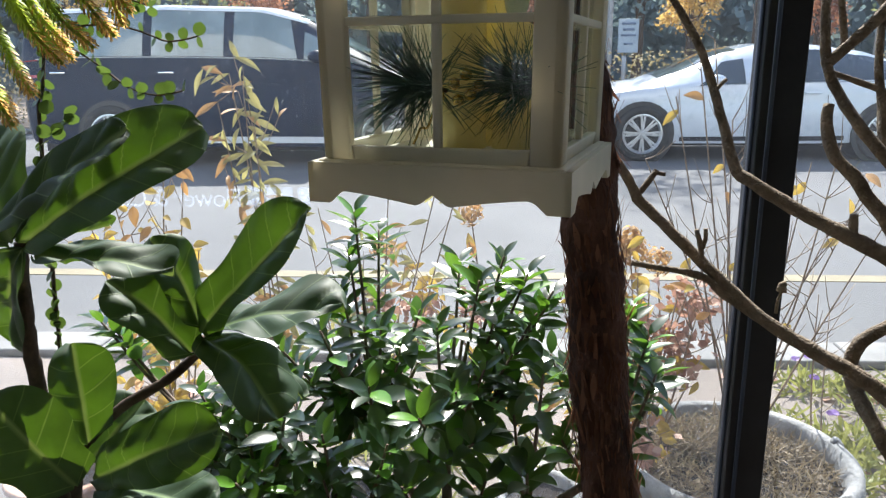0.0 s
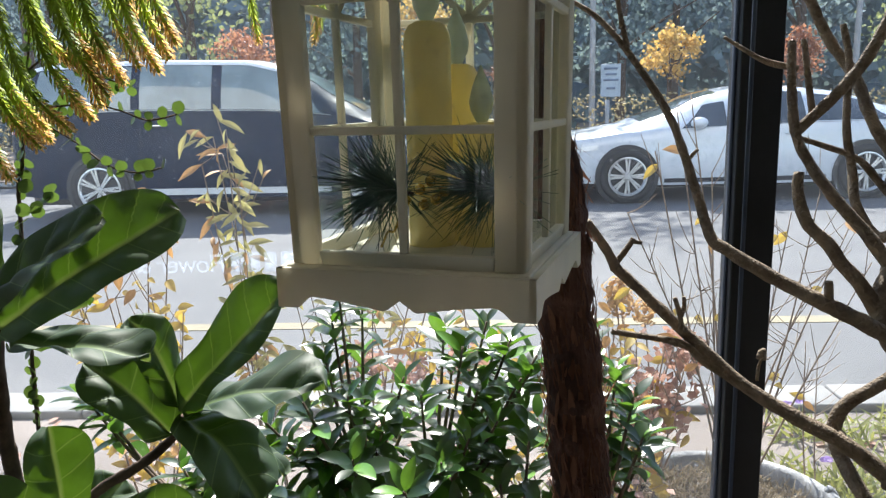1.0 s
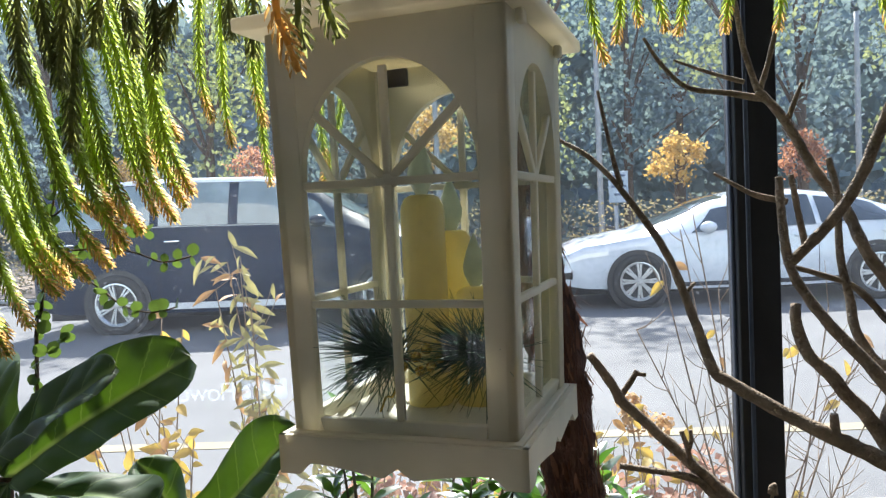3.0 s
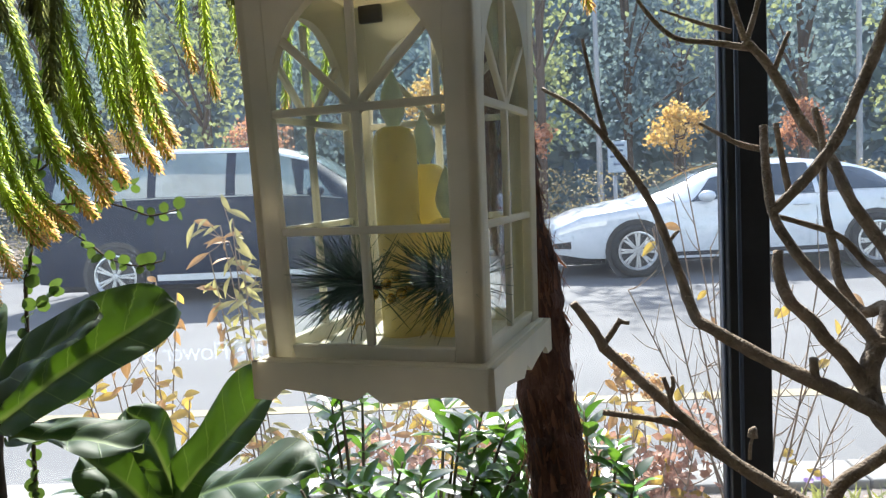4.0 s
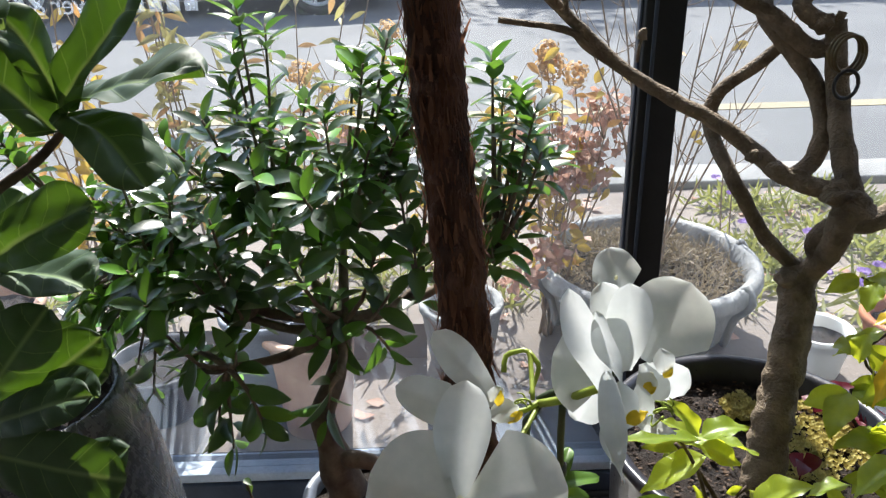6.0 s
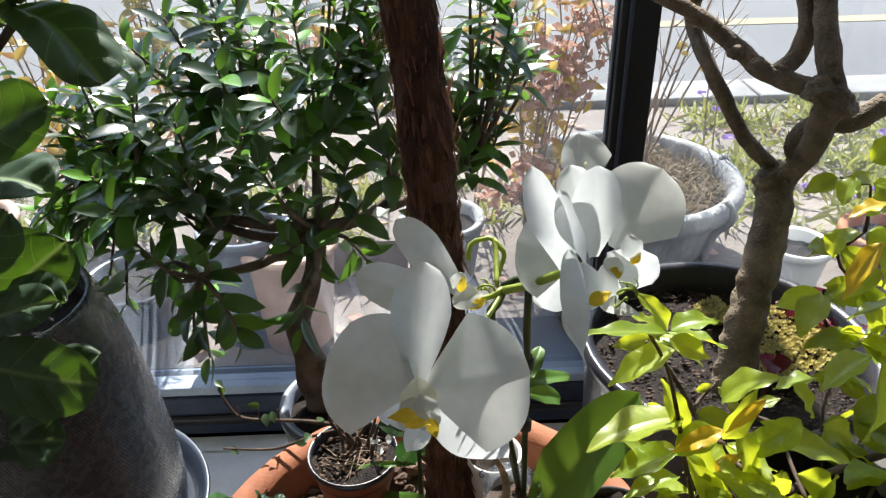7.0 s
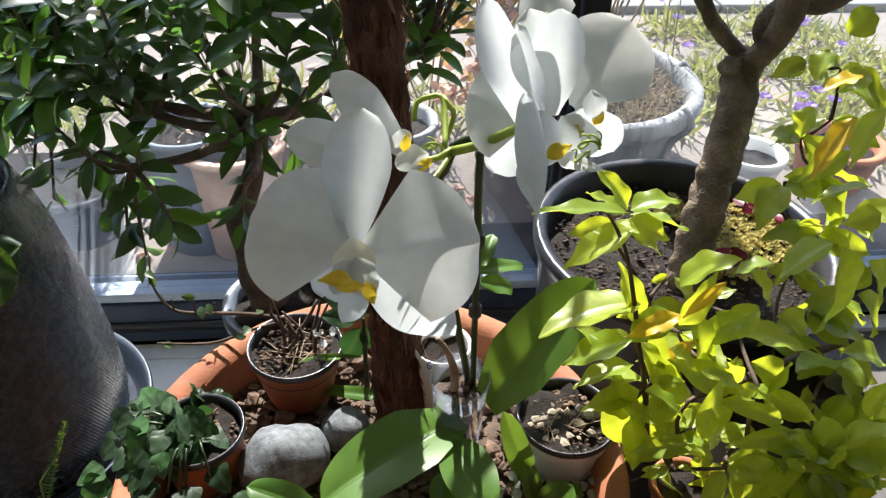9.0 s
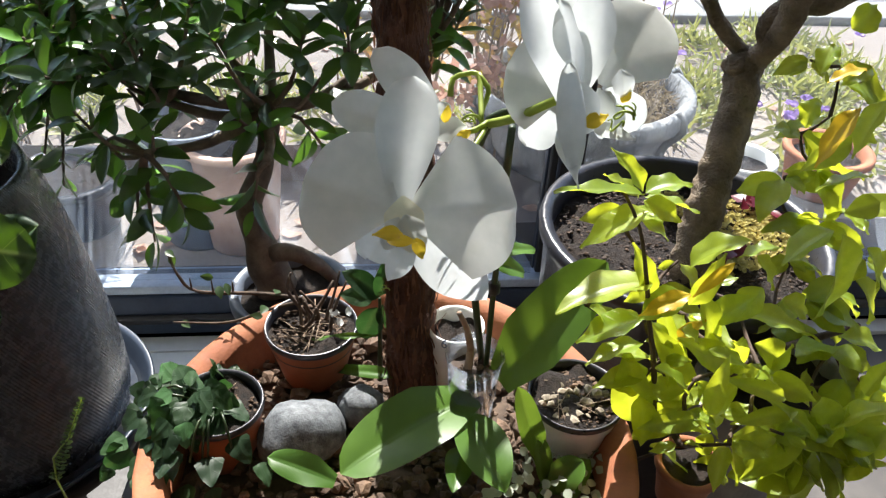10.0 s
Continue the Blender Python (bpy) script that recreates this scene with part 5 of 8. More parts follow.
orchid_leaf((0.2247, 0.392, 0.3804), (0.2126, 0.345, 0.3866), 0.0239, (0.05, -0.2, 1), 0.3, "oval")
orchid_leaf((0.2893, 0.385, 0.3725), (0.2652, 0.39, 0.449), 0.021, (0.1, -0.9, 0.4), 0.1)
orchid_leaf((0.2929, 0.37, 0.3555), (0.2827, 0.375, 0.4026), 0.012, (0.2, -0.9, 0.4), 0.1)
orchid_leaf((0.2969, 0.36, 0.3661), (0.3189, 0.365, 0.3887), 0.027, (0.0, -0.4, 1), 0.2)
orchid_leaf((0.2953, 0.375, 0.3529), (0.2879, 0.375, 0.4031), 0.0115, (0.2, -0.9, 0.4), 0.1)
orchid_leaf((0.2924, 0.37, 0.3286), (0.3261, 0.37, 0.3812), 0.0272, (0, -0.5, 0.8), 0.25)
orchid_leaf((0.2804, 0.36, 0.332), (0.322, 0.36, 0.3712), 0.0219, (0, -0.5, 0.9), 0.25)
orchid_leaf((0.1208, 0.36, 0.3838), (0.0701, 0.375, 0.3979), 0.025, (0.0, -0.4, 1), 0.3)
orchid_leaf((0.1557, 0.49, 0.416), (0.0926, 0.5, 0.4043), 0.006, (0.0, -0.3, 1), 0.3)
orchid_leaf((0.1792, 0.47, 0.3835), (0.1058, 0.5, 0.3668), 0.013, (0.0, -0.3, 1), 0.3)
orchid_leaf((0.2552, 0.5, 0.4999), (0.2975, 0.52, 0.4883), 0.016, (0.0, -0.3, 1), 0.3)
orchid_leaf((0.2582, 0.5, 0.4876), (0.2911, 0.52, 0.4619), 0.019, (0.0, -0.6, 1), 0.3)
orchid_leaf((0.2582, 0.5, 0.5057), (0.2711, 0.53, 0.5153), 0.014, (0.0, -0.4, 1), 0.3)


# ---------------------------------------------------------------- the gnarled leafless tree in the black pot
black_pot = pot("black_planter", (0.512, 0.675), 0.405, 0.158, 0.13, POT_BLACK, "large black plastic planter with a rolled rim", 0.035, 0.009, 0.006)
GNARL = thing("bare_tree", (0.515, 0.64, 0.36), "leafless grey-brown tree with pruned twisting limbs in a black planter", "tree")


def limb(points, r0, r1, name="branch", sides=12, lump=0.12):
    return part(name, tube(points, [r0 * 0.86, r1 * 0.86], sides, 0.005, lump * 1.5, 75), GREY_BARK, GNARL)


limb([(0.500, 0.624, 0.345), (0.507, 0.632, 0.385), (0.520, 0.655, 0.45), (0.541, 0.69, 0.53), (0.553, 0.722, 0.588)], 0.0255, 0.022, "trunk", 18, 0.16)
# from the fork to the upper hub
limb([(0.552, 0.72, 0.575), (0.562, 0.702, 0.608), (0.557, 0.672, 0.642), (0.552, 0.66, 0.67), (0.558, 0.66, 0.694)], 0.015, 0.015)
limb([(0.562, 0.702, 0.605), (0.553, 0.70, 0.634), (0.566, 0.69, 0.654), (0.592, 0.68, 0.661), (0.622, 0.68, 0.678)], 0.012, 0.013)
limb([(0.552, 0.722, 0.589), (0.513, 0.725, 0.625), (0.472, 0.73, 0.688), (0.455, 0.775, 0.737), (0.463, 0.785, 0.771), (0.496, 0.78, 0.798), (0.515, 0.77, 0.821)], 0.010, 0.0075)
limb([(0.564, 0.66, 0.691), (0.546, 0.68, 0.696), (0.512, 0.7, 0.704), (0.488, 0.725, 0.721), (0.451, 0.745, 0.749), (0.408, 0.765, 0.771), (0.365, 0.785, 0.796), (0.325, 0.805, 0.831), (0.236, 0.832, 0.916)], 0.0125, 0.0068)
limb([(0.237, 0.832, 0.915), (0.223, 0.83, 0.94), (0.204, 0.825, 0.967)], 0.0072, 0.0052)
limb([(0.234, 0.832, 0.916), (0.249, 0.835, 0.935), (0.256, 0.836, 0.946)], 0.0042, 0.0036)
limb([(0.252, 0.836, 0.944), (0.258, 0.836, 0.942), (0.265, 0.836, 0.941)], 0.003, 0.0024)
limb([(0.364, 0.786, 0.795), (0.324, 0.8, 0.82), (0.3, 0.805, 0.838), (0.23, 0.815, 0.849)], 0.0062, 0.0036)
limb([(0.3, 0.8, 0.852), (0.298, 0.8, 0.87), (0.292, 0.8, 0.889)], 0.0035, 0.0030)
limb([(0.298, 0.8, 0.867), (0.302, 0.8, 0.879), (0.301, 0.8, 0.89)], 0.0032, 0.0026)
limb([(0.369, 0.77, 0.809), (0.37, 0.77, 0.824), (0.373, 0.77, 0.834)], 0.0022, 0.0018)
limb([(0.372, 0.77, 0.832), (0.373, 0.77, 0.839), (0.376, 0.77, 0.841)], 0.0062, 0.0030)
# the second hub and the limbs above it
limb([(0.563, 0.66, 0.682), (0.555, 0.69, 0.736), (0.556, 0.72, 0.784), (0.551, 0.74, 0.849)], 0.014, 0.012)
limb([(0.514, 0.7, 0.705), (0.538, 0.71, 0.716), (0.548, 0.72, 0.748), (0.541, 0.74, 0.789), (0.518, 0.75, 0.819), (0.492, 0.765, 0.855), (0.492, 0.78, 0.891), (0.505, 0.79, 0.918)], 0.0105, 0.0115)
limb([(0.562, 0.75, 0.828), (0.532, 0.74, 0.823), (0.485, 0.752, 0.86), (0.425, 0.757, 0.892), (0.386, 0.775, 0.912), (0.341, 0.795, 0.94), (0.327, 0.805, 0.953), (0.315, 0.82, 0.999), (0.292, 0.84, 1.072), (0.255, 0.86, 1.136), (0.222, 0.88, 1.179), (0.186, 0.9, 1.206)], 0.0115, 0.0026)
limb([(0.429, 0.757, 0.892), (0.427, 0.755, 0.905), (0.426, 0.754, 0.915)], 0.0055, 0.0048)
limb([(0.308, 0.83, 1.021), (0.31, 0.83, 1.03), (0.319, 0.83, 1.04)], 0.0032, 0.0020)
limb([(0.251, 0.865, 1.146), (0.242, 0.865, 1.184), (0.229, 0.865, 1.253)], 0.0036, 0.0022)
limb([(0.505, 0.79, 0.918), (0.487, 0.795, 0.944), (0.477, 0.8, 0.958), (0.448, 0.815, 0.995), (0.432, 0.83, 1.025), (0.421, 0.84, 1.055), (0.419, 0.85, 1.1), (0.42, 0.86, 1.148)], 0.0085, 0.0052)
limb([(0.419, 0.84, 1.052), (0.433, 0.84, 1.065), (0.46, 0.835, 1.094), (0.489, 0.83, 1.137), (0.521, 0.825, 1.214), (0.538, 0.82, 1.262)], 0.0068, 0.0072)
limb([(0.492, 0.775, 0.867), (0.472, 0.78, 0.902), (0.451, 0.785, 0.927), (0.44, 0.79, 0.944), (0.421, 0.8, 0.967), (0.415, 0.81, 0.995), (0.417, 0.815, 1.015)], 0.0095, 0.0062)
limb([(0.505, 0.79, 0.918), (0.542, 0.83, 0.961), (0.538, 0.88, 0.989), (0.515, 0.89, 1.019), (0.487, 0.9, 1.033), (0.451, 0.9, 1.045)], 0.0065, 0.0035)
limb([(0.505, 0.79, 0.918), (0.529, 0.82, 0.95), (0.519, 0.85, 0.94), (0.504, 0.87, 0.974), (0.507, 0.89, 1.009), (0.502, 0.9, 1.057), (0.509, 0.92, 1.129), (0.505, 0.93, 1.169)], 0.008, 0.0042)
limb([(0.51, 0.79, 0.915), (0.564, 0.85, 0.967), (0.554, 0.88, 1.012), (0.532, 0.9, 1.059), (0.521, 0.93, 1.113), (0.497, 0.945, 1.154), (0.465, 0.955, 1.22), (0.435, 0.955, 1.256)], 0.0095, 0.0062)
limb([(0.455, 0.88, 1.071), (0.447, 0.88, 1.116), (0.441, 0.88, 1.151)], 0.0045, 0.0036)
limb([(0.435, 0.955, 1.256), (0.42, 0.955, 1.304), (0.412, 0.955, 1.352), (0.408, 0.955, 1.386)], 0.005, 0.0032)
limb([(0.437, 0.955, 1.256), (0.448, 0.955, 1.289), (0.458, 0.955, 1.329)], 0.0046, 0.0030)
limb([(0.445, 0.955, 1.245), (0.4, 0.96, 1.256), (0.354, 0.965, 1.266), (0.322, 0.97, 1.3), (0.304, 0.97, 1.33)], 0.005, 0.0024)
limb([(0.419, 0.955, 1.267), (0.381, 0.96, 1.281), (0.338, 0.965, 1.3)], 0.0036, 0.0018)
limb([(0.468, 0.95, 1.22), (0.478, 0.95, 1.246), (0.485, 0.95, 1.262)], 0.0040, 0.0026)
limb([(0.444, 0.9, 1.121), (0.409, 0.9, 1.13), (0.384, 0.9, 1.144), (0.363, 0.9, 1.157)], 0.0045, 0.0022)
limb([(0.54, 0.74, 0.846), (0.52, 0.75, 0.865), (0.549, 0.76, 0.894), (0.563, 0.76, 0.918), (0.548, 0.77, 0.962), (0.514, 0.78, 1.015)], 0.010, 0.008)
limb([(0.543, 0.74, 0.843), (0.551, 0.735, 0.851), (0.554, 0.735, 0.858)], 0.006, 0.005)
hook = Vector((0.535, 0.688, 0.829))
for k in range(3):
    part("ring", tube([hook + Vector((0.014 * math.cos(j * 0.5236), -0.016 + 0.006 * k, 0.0002 * k + 0.017 * math.sin(j * 0.5236))) for j in range(13)], 0.0017, 6, 0.004), BRASS_RING, GNARL, "dull metal coil on the limb")
part("clip", tube([hook + Vector((0.011 * math.cos(j * 0.5236), -0.018, -0.026 + 0.013 * math.sin(j * 0.5236))) for j in range(13)], 0.0019, 6, 0.004), BLACK_PART, GNARL, "black spring clip")
for at, q in (((0.483, 0.72, 0.721), 0.0085), ((0.5, 0.705, 0.711), 0.009), ((0.521, 0.7, 0.707), 0.010), ((0.55, 0.668, 0.697), 0.017), ((0.562, 0.66, 0.687), 0.018), ((0.551, 0.72, 0.580), 0.021), ((0.54, 0.74, 0.846), 0.012), ((0.505, 0.79, 0.918), 0.0105), ((0.454, 0.765, 0.749), 0.0072), ((0.534, 0.708, 0.584), 0.012)):
    part("knot", ball(bmesh.new(), at, (q, q, q * 0.85), q * 900, 0.45, 3), GREY_BARK, GNARL)

# what grows at its foot
sedum = thing("sedum_cushion", (0.56, 0.62, 0.37), "low yellow-green stonecrop cushion on the soil", "plant", kind="stuff")
bm = bmesh.new()
for k in range(1250):
    spread = ((0.598, 0.721, 0.048), (0.630, 0.680, 0.045), (0.530, 0.755, 0.024), (0.560, 0.655, 0.042))[k % 4 if k % 8 else 0]
    a, r = rnd.uniform(0, 6.28), spread[2] * math.sqrt(rnd.random())
    p = Vector((spread[0] + r * math.cos(a), spread[1] + r * math.sin(a), 0.373))
    if (p.xy - Vector((0.512, 0.675))).length > 0.147:
        continue
    p.z += 0.012 * abs(noise.noise(p * 60)) + rnd.uniform(0, 0.007)
    for j in range(6):
        b = j * 1.05 + k
        leaf_bm(rnd.uniform(0.0035, 0.0058), 0.0028, "round", -0.5, 0.4, 3, 1, bm=bm, m=aimed(p, Vector((math.cos(b), math.sin(b), 0.5)), Vector((0, 0, 1)) + any_way() * 0.2))
part("stems", bm, SEDUM, sedum)
red_plant = thing("red_leaved_plant", (0.62, 0.68, 0.37), "small wine-red leaved plant in the planter", "plant")
RED_MESH = to_mesh("leaf", leaf_bm(0.022, 0.02, "heart", 0.4, 0.3, 5, 2), RED_LEAF)
for at in ((0.617, 0.74, 0.394), (0.654, 0.76, 0.399), (0.67, 0.72, 0.389), (0.63, 0.74, 0.397), (0.658, 0.75, 0.389), (0.654, 0.71, 0.389), (0.53, 0.6, 0.426), (0.673, 0.7, 0.388)):
    at = Vector(at)
    part("stalk", tube([(at.x, at.y, 0.365), at], 0.0008, 5, 0.01), RED_LEAF, red_plant)
    for j in range(3):
        placed("leaf", RED_MESH, aimed(at, Vector((math.cos(j * 2.1), math.sin(j * 2.1), rnd.uniform(-0.1, 0.4))), Vector((0, -0.6, 0.8)) + any_way() * 0.4, rnd.uniform(0.7, 1.1)), red_plant)
litter = thing("soil_crumbs", (0.512, 0.675, 0.37), "brown crumbs and bits of bark on the potting soil", "soil", kind="stuff")
bm = bmesh.new()
pale = bmesh.new()
for k in range(2600):
    a, r = rnd.uniform(0, 6.28), 0.147 * math.sqrt(rnd.random())
    s = rnd.choice((0.0007, 0.0010, 0.0015, 0.0026))
    ball(pale if k % 3 == 0 else bm, (0.512 + r * math.cos(a), 0.675 + r * math.sin(a), 0.372 + rnd.uniform(0, 0.004)), (s * rnd.uniform(0.7, 1.5), s * rnd.uniform(0.5, 1), s * 0.5), k, 0.7, 1)
part("crumbs", bm, CRUMB, litter, smooth=False)
part("bark_bits", pale, CHIPS, litter, smooth=False)


# ---------------------------------------------------------------- the lime-green bush
def leaf_set(mat, L, W, shape, n, curl=(0.1, 0.6), fold=(0.1, 0.4), wave=0.0, rows=6):
    return [to_mesh("leaf", leaf_bm(L * rnd.uniform(0.9, 1.1), W * rnd.uniform(0.9, 1.1), shape, rnd.uniform(*curl), rnd.uniform(*fold), rows, 2, wave, 2, k), mat) for k in range(n)]


LIME_SET = leaf_set(LIME_LEAF, 0.047, 0.0245, "ovate", 12, (0.1, 1.0), (0.15, 0.7), 0.0022, 9)


def lime_bush(name, root, nodes, label, count=(4, 6), scale=1.0):
    bush = thing(name, root, label, "shrub")
    root = Vector(root)
    done = [root]
    for at in sorted(nodes, key=lambda p: (Vector(p) - root).length):
        at = Vector(at)
        near = min(done, key=lambda p: (p - at).length + 0.25 * (p - root).length)
        mid = near.lerp(at, 0.5) + Vector((rnd.uniform(-0.006, 0.006), 0.004, -0.006))
        part("stem", tube([near, mid, at], [0.0022, 0.0012], 6, 0.012), DARK_BARK, bush)
        done.append(at)
        for k in range(rnd.randint(*count)):
            a = k * 2.3 + rnd.random()
            way = Vector((math.cos(a), -abs(math.sin(a)) * 0.7 - 0.15 + rnd.uniform(-0.2, 0.4), rnd.uniform(-0.75, 0.55)))
            face = Vector((0.05, -0.35, 0.9)) + any_way() * 0.7
            placed("leaf", rnd.choice(LIME_SET), aimed(at + way * 0.003, way, face, rnd.choice((0.4, 0.55, 0.7, 0.85, 0.95, 1.1)) * scale), bush)


lime_bush("lime_bush", (0.36, 0.36, 0.35), [
    (0.366, 0.49, 0.533), (0.373, 0.49, 0.539), (0.342, 0.42, 0.526), (0.316, 0.39, 0.516), (0.404, 0.46, 0.476), (0.429, 0.48, 0.489), (0.368, 0.39, 0.498),
    (0.412, 0.41, 0.484), (0.424, 0.39, 0.474), (0.379, 0.37, 0.473), (0.365, 0.36, 0.446), (0.401, 0.35, 0.47), (0.43, 0.36, 0.47), (0.395, 0.34, 0.447),
    (0.452, 0.34, 0.438), (0.471, 0.32, 0.437), (0.429, 0.32, 0.428), (0.388, 0.32, 0.43), (0.479, 0.45, 0.465), (0.469, 0.48, 0.459), (0.476, 0.38, 0.447), (0.39, 0.39, 0.475),
], "leggy shrub with sunlit lime-green leaves in the planter", (1, 3), 0.9)
lime_bush("lime_bush", (0.56, 0.46, 0.33), [
    (0.545, 0.48, 0.411), (0.573, 0.53, 0.449), (0.602, 0.55, 0.473), (0.569, 0.58, 0.516), (0.598, 0.58, 0.528), (0.593, 0.58, 0.584), (0.576, 0.59, 0.56),
    (0.591, 0.59, 0.632), (0.572, 0.61, 0.629), (0.624, 0.52, 0.415), (0.575, 0.43, 0.424), (0.535, 0.34, 0.408), (0.521, 0.36, 0.417), (0.634, 0.56, 0.491), (0.559, 0.47, 0.446), (0.647, 0.52, 0.455), (0.577, 0.56, 0.479), (0.604, 0.41, 0.396),
], "second lime-green shrub with a few yellow leaves", (4, 6), 1.1)


def bush_leaf(bush, base, tip, width, turn=(0, 0, 0), curl=0.4, mat=LIME_LEAF):
    base, tip = Vector(base), Vector(tip)
    L = (tip - base).length
    me = to_mesh("leaf", leaf_bm(L * 1.06, width, "ovate", curl, 0.55, 12, 4, 0.0016, 2.5, L * 90), mat)
    placed("leaf", me, aimed(base, tip - base + Vector((0, 0, L * curl * 0.3)), Vector((0.0, -0.22, 0.95)) + Vector(turn)), bush)


front_bush = bpy.data.objects["lime_bush"]
part("main_stem", tube([(0.40, 0.40, 0.35), (0.456, 0.4, 0.377), (0.434, 0.42, 0.411), (0.417, 0.44, 0.446), (0.405, 0.455, 0.472), (0.383, 0.475, 0.509), (0.359, 0.48, 0.54)], [0.0034, 0.0016], 8, 0.01, 0.15, 120), DARK_BARK, front_bush)
part("main_stem", tube([(0.46, 0.42, 0.34), (0.47, 0.4, 0.43), (0.529, 0.43, 0.424), (0.628, 0.47, 0.411)], [0.0042, 0.0034], 8, 0.01, 0.15, 120), DARK_BARK, front_bush)
part("main_stem", tube([(0.384, 0.356, 0.405), (0.373, 0.366, 0.47), (0.361, 0.371, 0.515), (0.3535, 0.376, 0.5495), (0.3405, 0.381, 0.5945), (0.327, 0.391, 0.6185)], [0.0026, 0.0012], 8, 0.01, 0.15, 120), DARK_BARK, front_bush)
TUFT_LEAVES = (
    ((0.342, 0.391, 0.616), (0.277, 0.379, 0.632), 0.019),
    ((0.343, 0.396, 0.616), (0.322, 0.39, 0.651), 0.016),
    ((0.347, 0.401, 0.612), (0.379, 0.401, 0.623), 0.023),
    ((0.345, 0.396, 0.608), (0.372, 0.384, 0.596), 0.018),
    ((0.346, 0.386, 0.606), (0.3, 0.38, 0.583), 0.025),
    ((0.345, 0.406, 0.605), (0.319, 0.406, 0.626), 0.015),
    ((0.352, 0.411, 0.602), (0.389, 0.399, 0.599), 0.018),
)
MIDDLE_LEAVES = (
    ((0.358, 0.376, 0.547), (0.285, 0.364, 0.542), 0.042),
    ((0.36, 0.381, 0.527), (0.347, 0.375, 0.576), 0.022),
    ((0.354, 0.371, 0.517), (0.308, 0.371, 0.497), 0.028),
    ((0.364, 0.376, 0.486), (0.316, 0.364, 0.483), 0.023),
    ((0.383, 0.368, 0.542), (0.349, 0.362, 0.526), 0.026),
    ((0.389, 0.371, 0.53), (0.414, 0.371, 0.568), 0.02),
    ((0.385, 0.378, 0.561), (0.406, 0.366, 0.6), 0.033),
    ((0.386, 0.366, 0.509), (0.402, 0.36, 0.502), 0.018),
    ((0.418, 0.374, 0.478), (0.412, 0.374, 0.536), 0.027),
    ((0.442, 0.366, 0.464), (0.388, 0.354, 0.504), 0.027),
    ((0.449, 0.378, 0.449), (0.441, 0.372, 0.502), 0.019),
    ((0.402, 0.381, 0.45), (0.37, 0.381, 0.508), 0.022),
    ((0.413, 0.371, 0.411), (0.377, 0.359, 0.506), 0.034),
)
LOW_LEAVES = (
    ((0.371, 0.371, 0.463), (0.327, 0.359, 0.456), 0.021),
    ((0.365, 0.361, 0.413), (0.346, 0.355, 0.482), 0.036),
    ((0.399, 0.354, 0.441), (0.368, 0.354, 0.392), 0.028),
    ((0.429, 0.351, 0.408), (0.38, 0.339, 0.438), 0.022),
    ((0.436, 0.361, 0.4), (0.427, 0.355, 0.462), 0.027),
    ((0.445, 0.361, 0.46), (0.485, 0.361, 0.43), 0.017),
    ((0.439, 0.354, 0.427), (0.472, 0.342, 0.43), 0.022),
    ((0.431, 0.348, 0.406), (0.422, 0.342, 0.385), 0.017),
    ((0.431, 0.344, 0.396), (0.466, 0.344, 0.341), 0.029),
    ((0.502, 0.351, 0.412), (0.446, 0.339, 0.403), 0.022),
    ((0.468, 0.346, 0.419), (0.533, 0.34, 0.376), 0.024),
    ((0.523, 0.336, 0.369), (0.459, 0.336, 0.362), 0.049),
)
RIM_LEAVES = (
    ((0.443, 0.386, 0.506), (0.497, 0.374, 0.5), 0.028),
    ((0.468, 0.401, 0.56), (0.432, 0.395, 0.56), 0.02),
    ((0.534, 0.348, 0.365), (0.549, 0.348, 0.41), 0.035),
    ((0.556, 0.344, 0.355), (0.58, 0.332, 0.389), 0.029),
    ((0.568, 0.361, 0.374), (0.578, 0.355, 0.421), 0.036),
    ((0.462, 0.381, 0.478), (0.505, 0.381, 0.443), 0.027),
    ((0.422, 0.386, 0.5), (0.439, 0.374, 0.533), 0.024),
    ((0.455, 0.388, 0.531), (0.438, 0.382, 0.503), 0.025),
    ((0.491, 0.376, 0.481), (0.478, 0.376, 0.43), 0.029),
    ((0.546, 0.336, 0.341), (0.487, 0.324, 0.417), 0.029),
    ((0.413, 0.341, 0.363), (0.386, 0.335, 0.418), 0.028),
    ((0.475, 0.331, 0.356), (0.488, 0.331, 0.393), 0.028),
)
SECOND_LEAVES = (
    ((0.533, 0.426, 0.554), (0.554, 0.414, 0.463), 0.048),
    ((0.528, 0.431, 0.555), (0.49, 0.425, 0.529), 0.035),
    ((0.524, 0.446, 0.628), (0.494, 0.446, 0.602), 0.02),
    ((0.535, 0.441, 0.667), (0.513, 0.429, 0.628), 0.023),
    ((0.49, 0.456, 0.66), (0.481, 0.45, 0.64), 0.02),
    ((0.51, 0.476, 0.707), (0.529, 0.476, 0.723), 0.024),
    ((0.498, 0.471, 0.697), (0.485, 0.459, 0.681), 0.02),
    ((0.527, 0.461, 0.683), (0.506, 0.455, 0.673), 0.019),
    ((0.558, 0.431, 0.581), (0.534, 0.431, 0.571), 0.022),
    ((0.545, 0.436, 0.603), (0.492, 0.424, 0.605), 0.017),
    ((0.556, 0.416, 0.514), (0.594, 0.41, 0.467), 0.032),
    ((0.597, 0.406, 0.445), (0.561, 0.406, 0.46), 0.029),
    ((0.557, 0.421, 0.544), (0.578, 0.409, 0.507), 0.027),
)
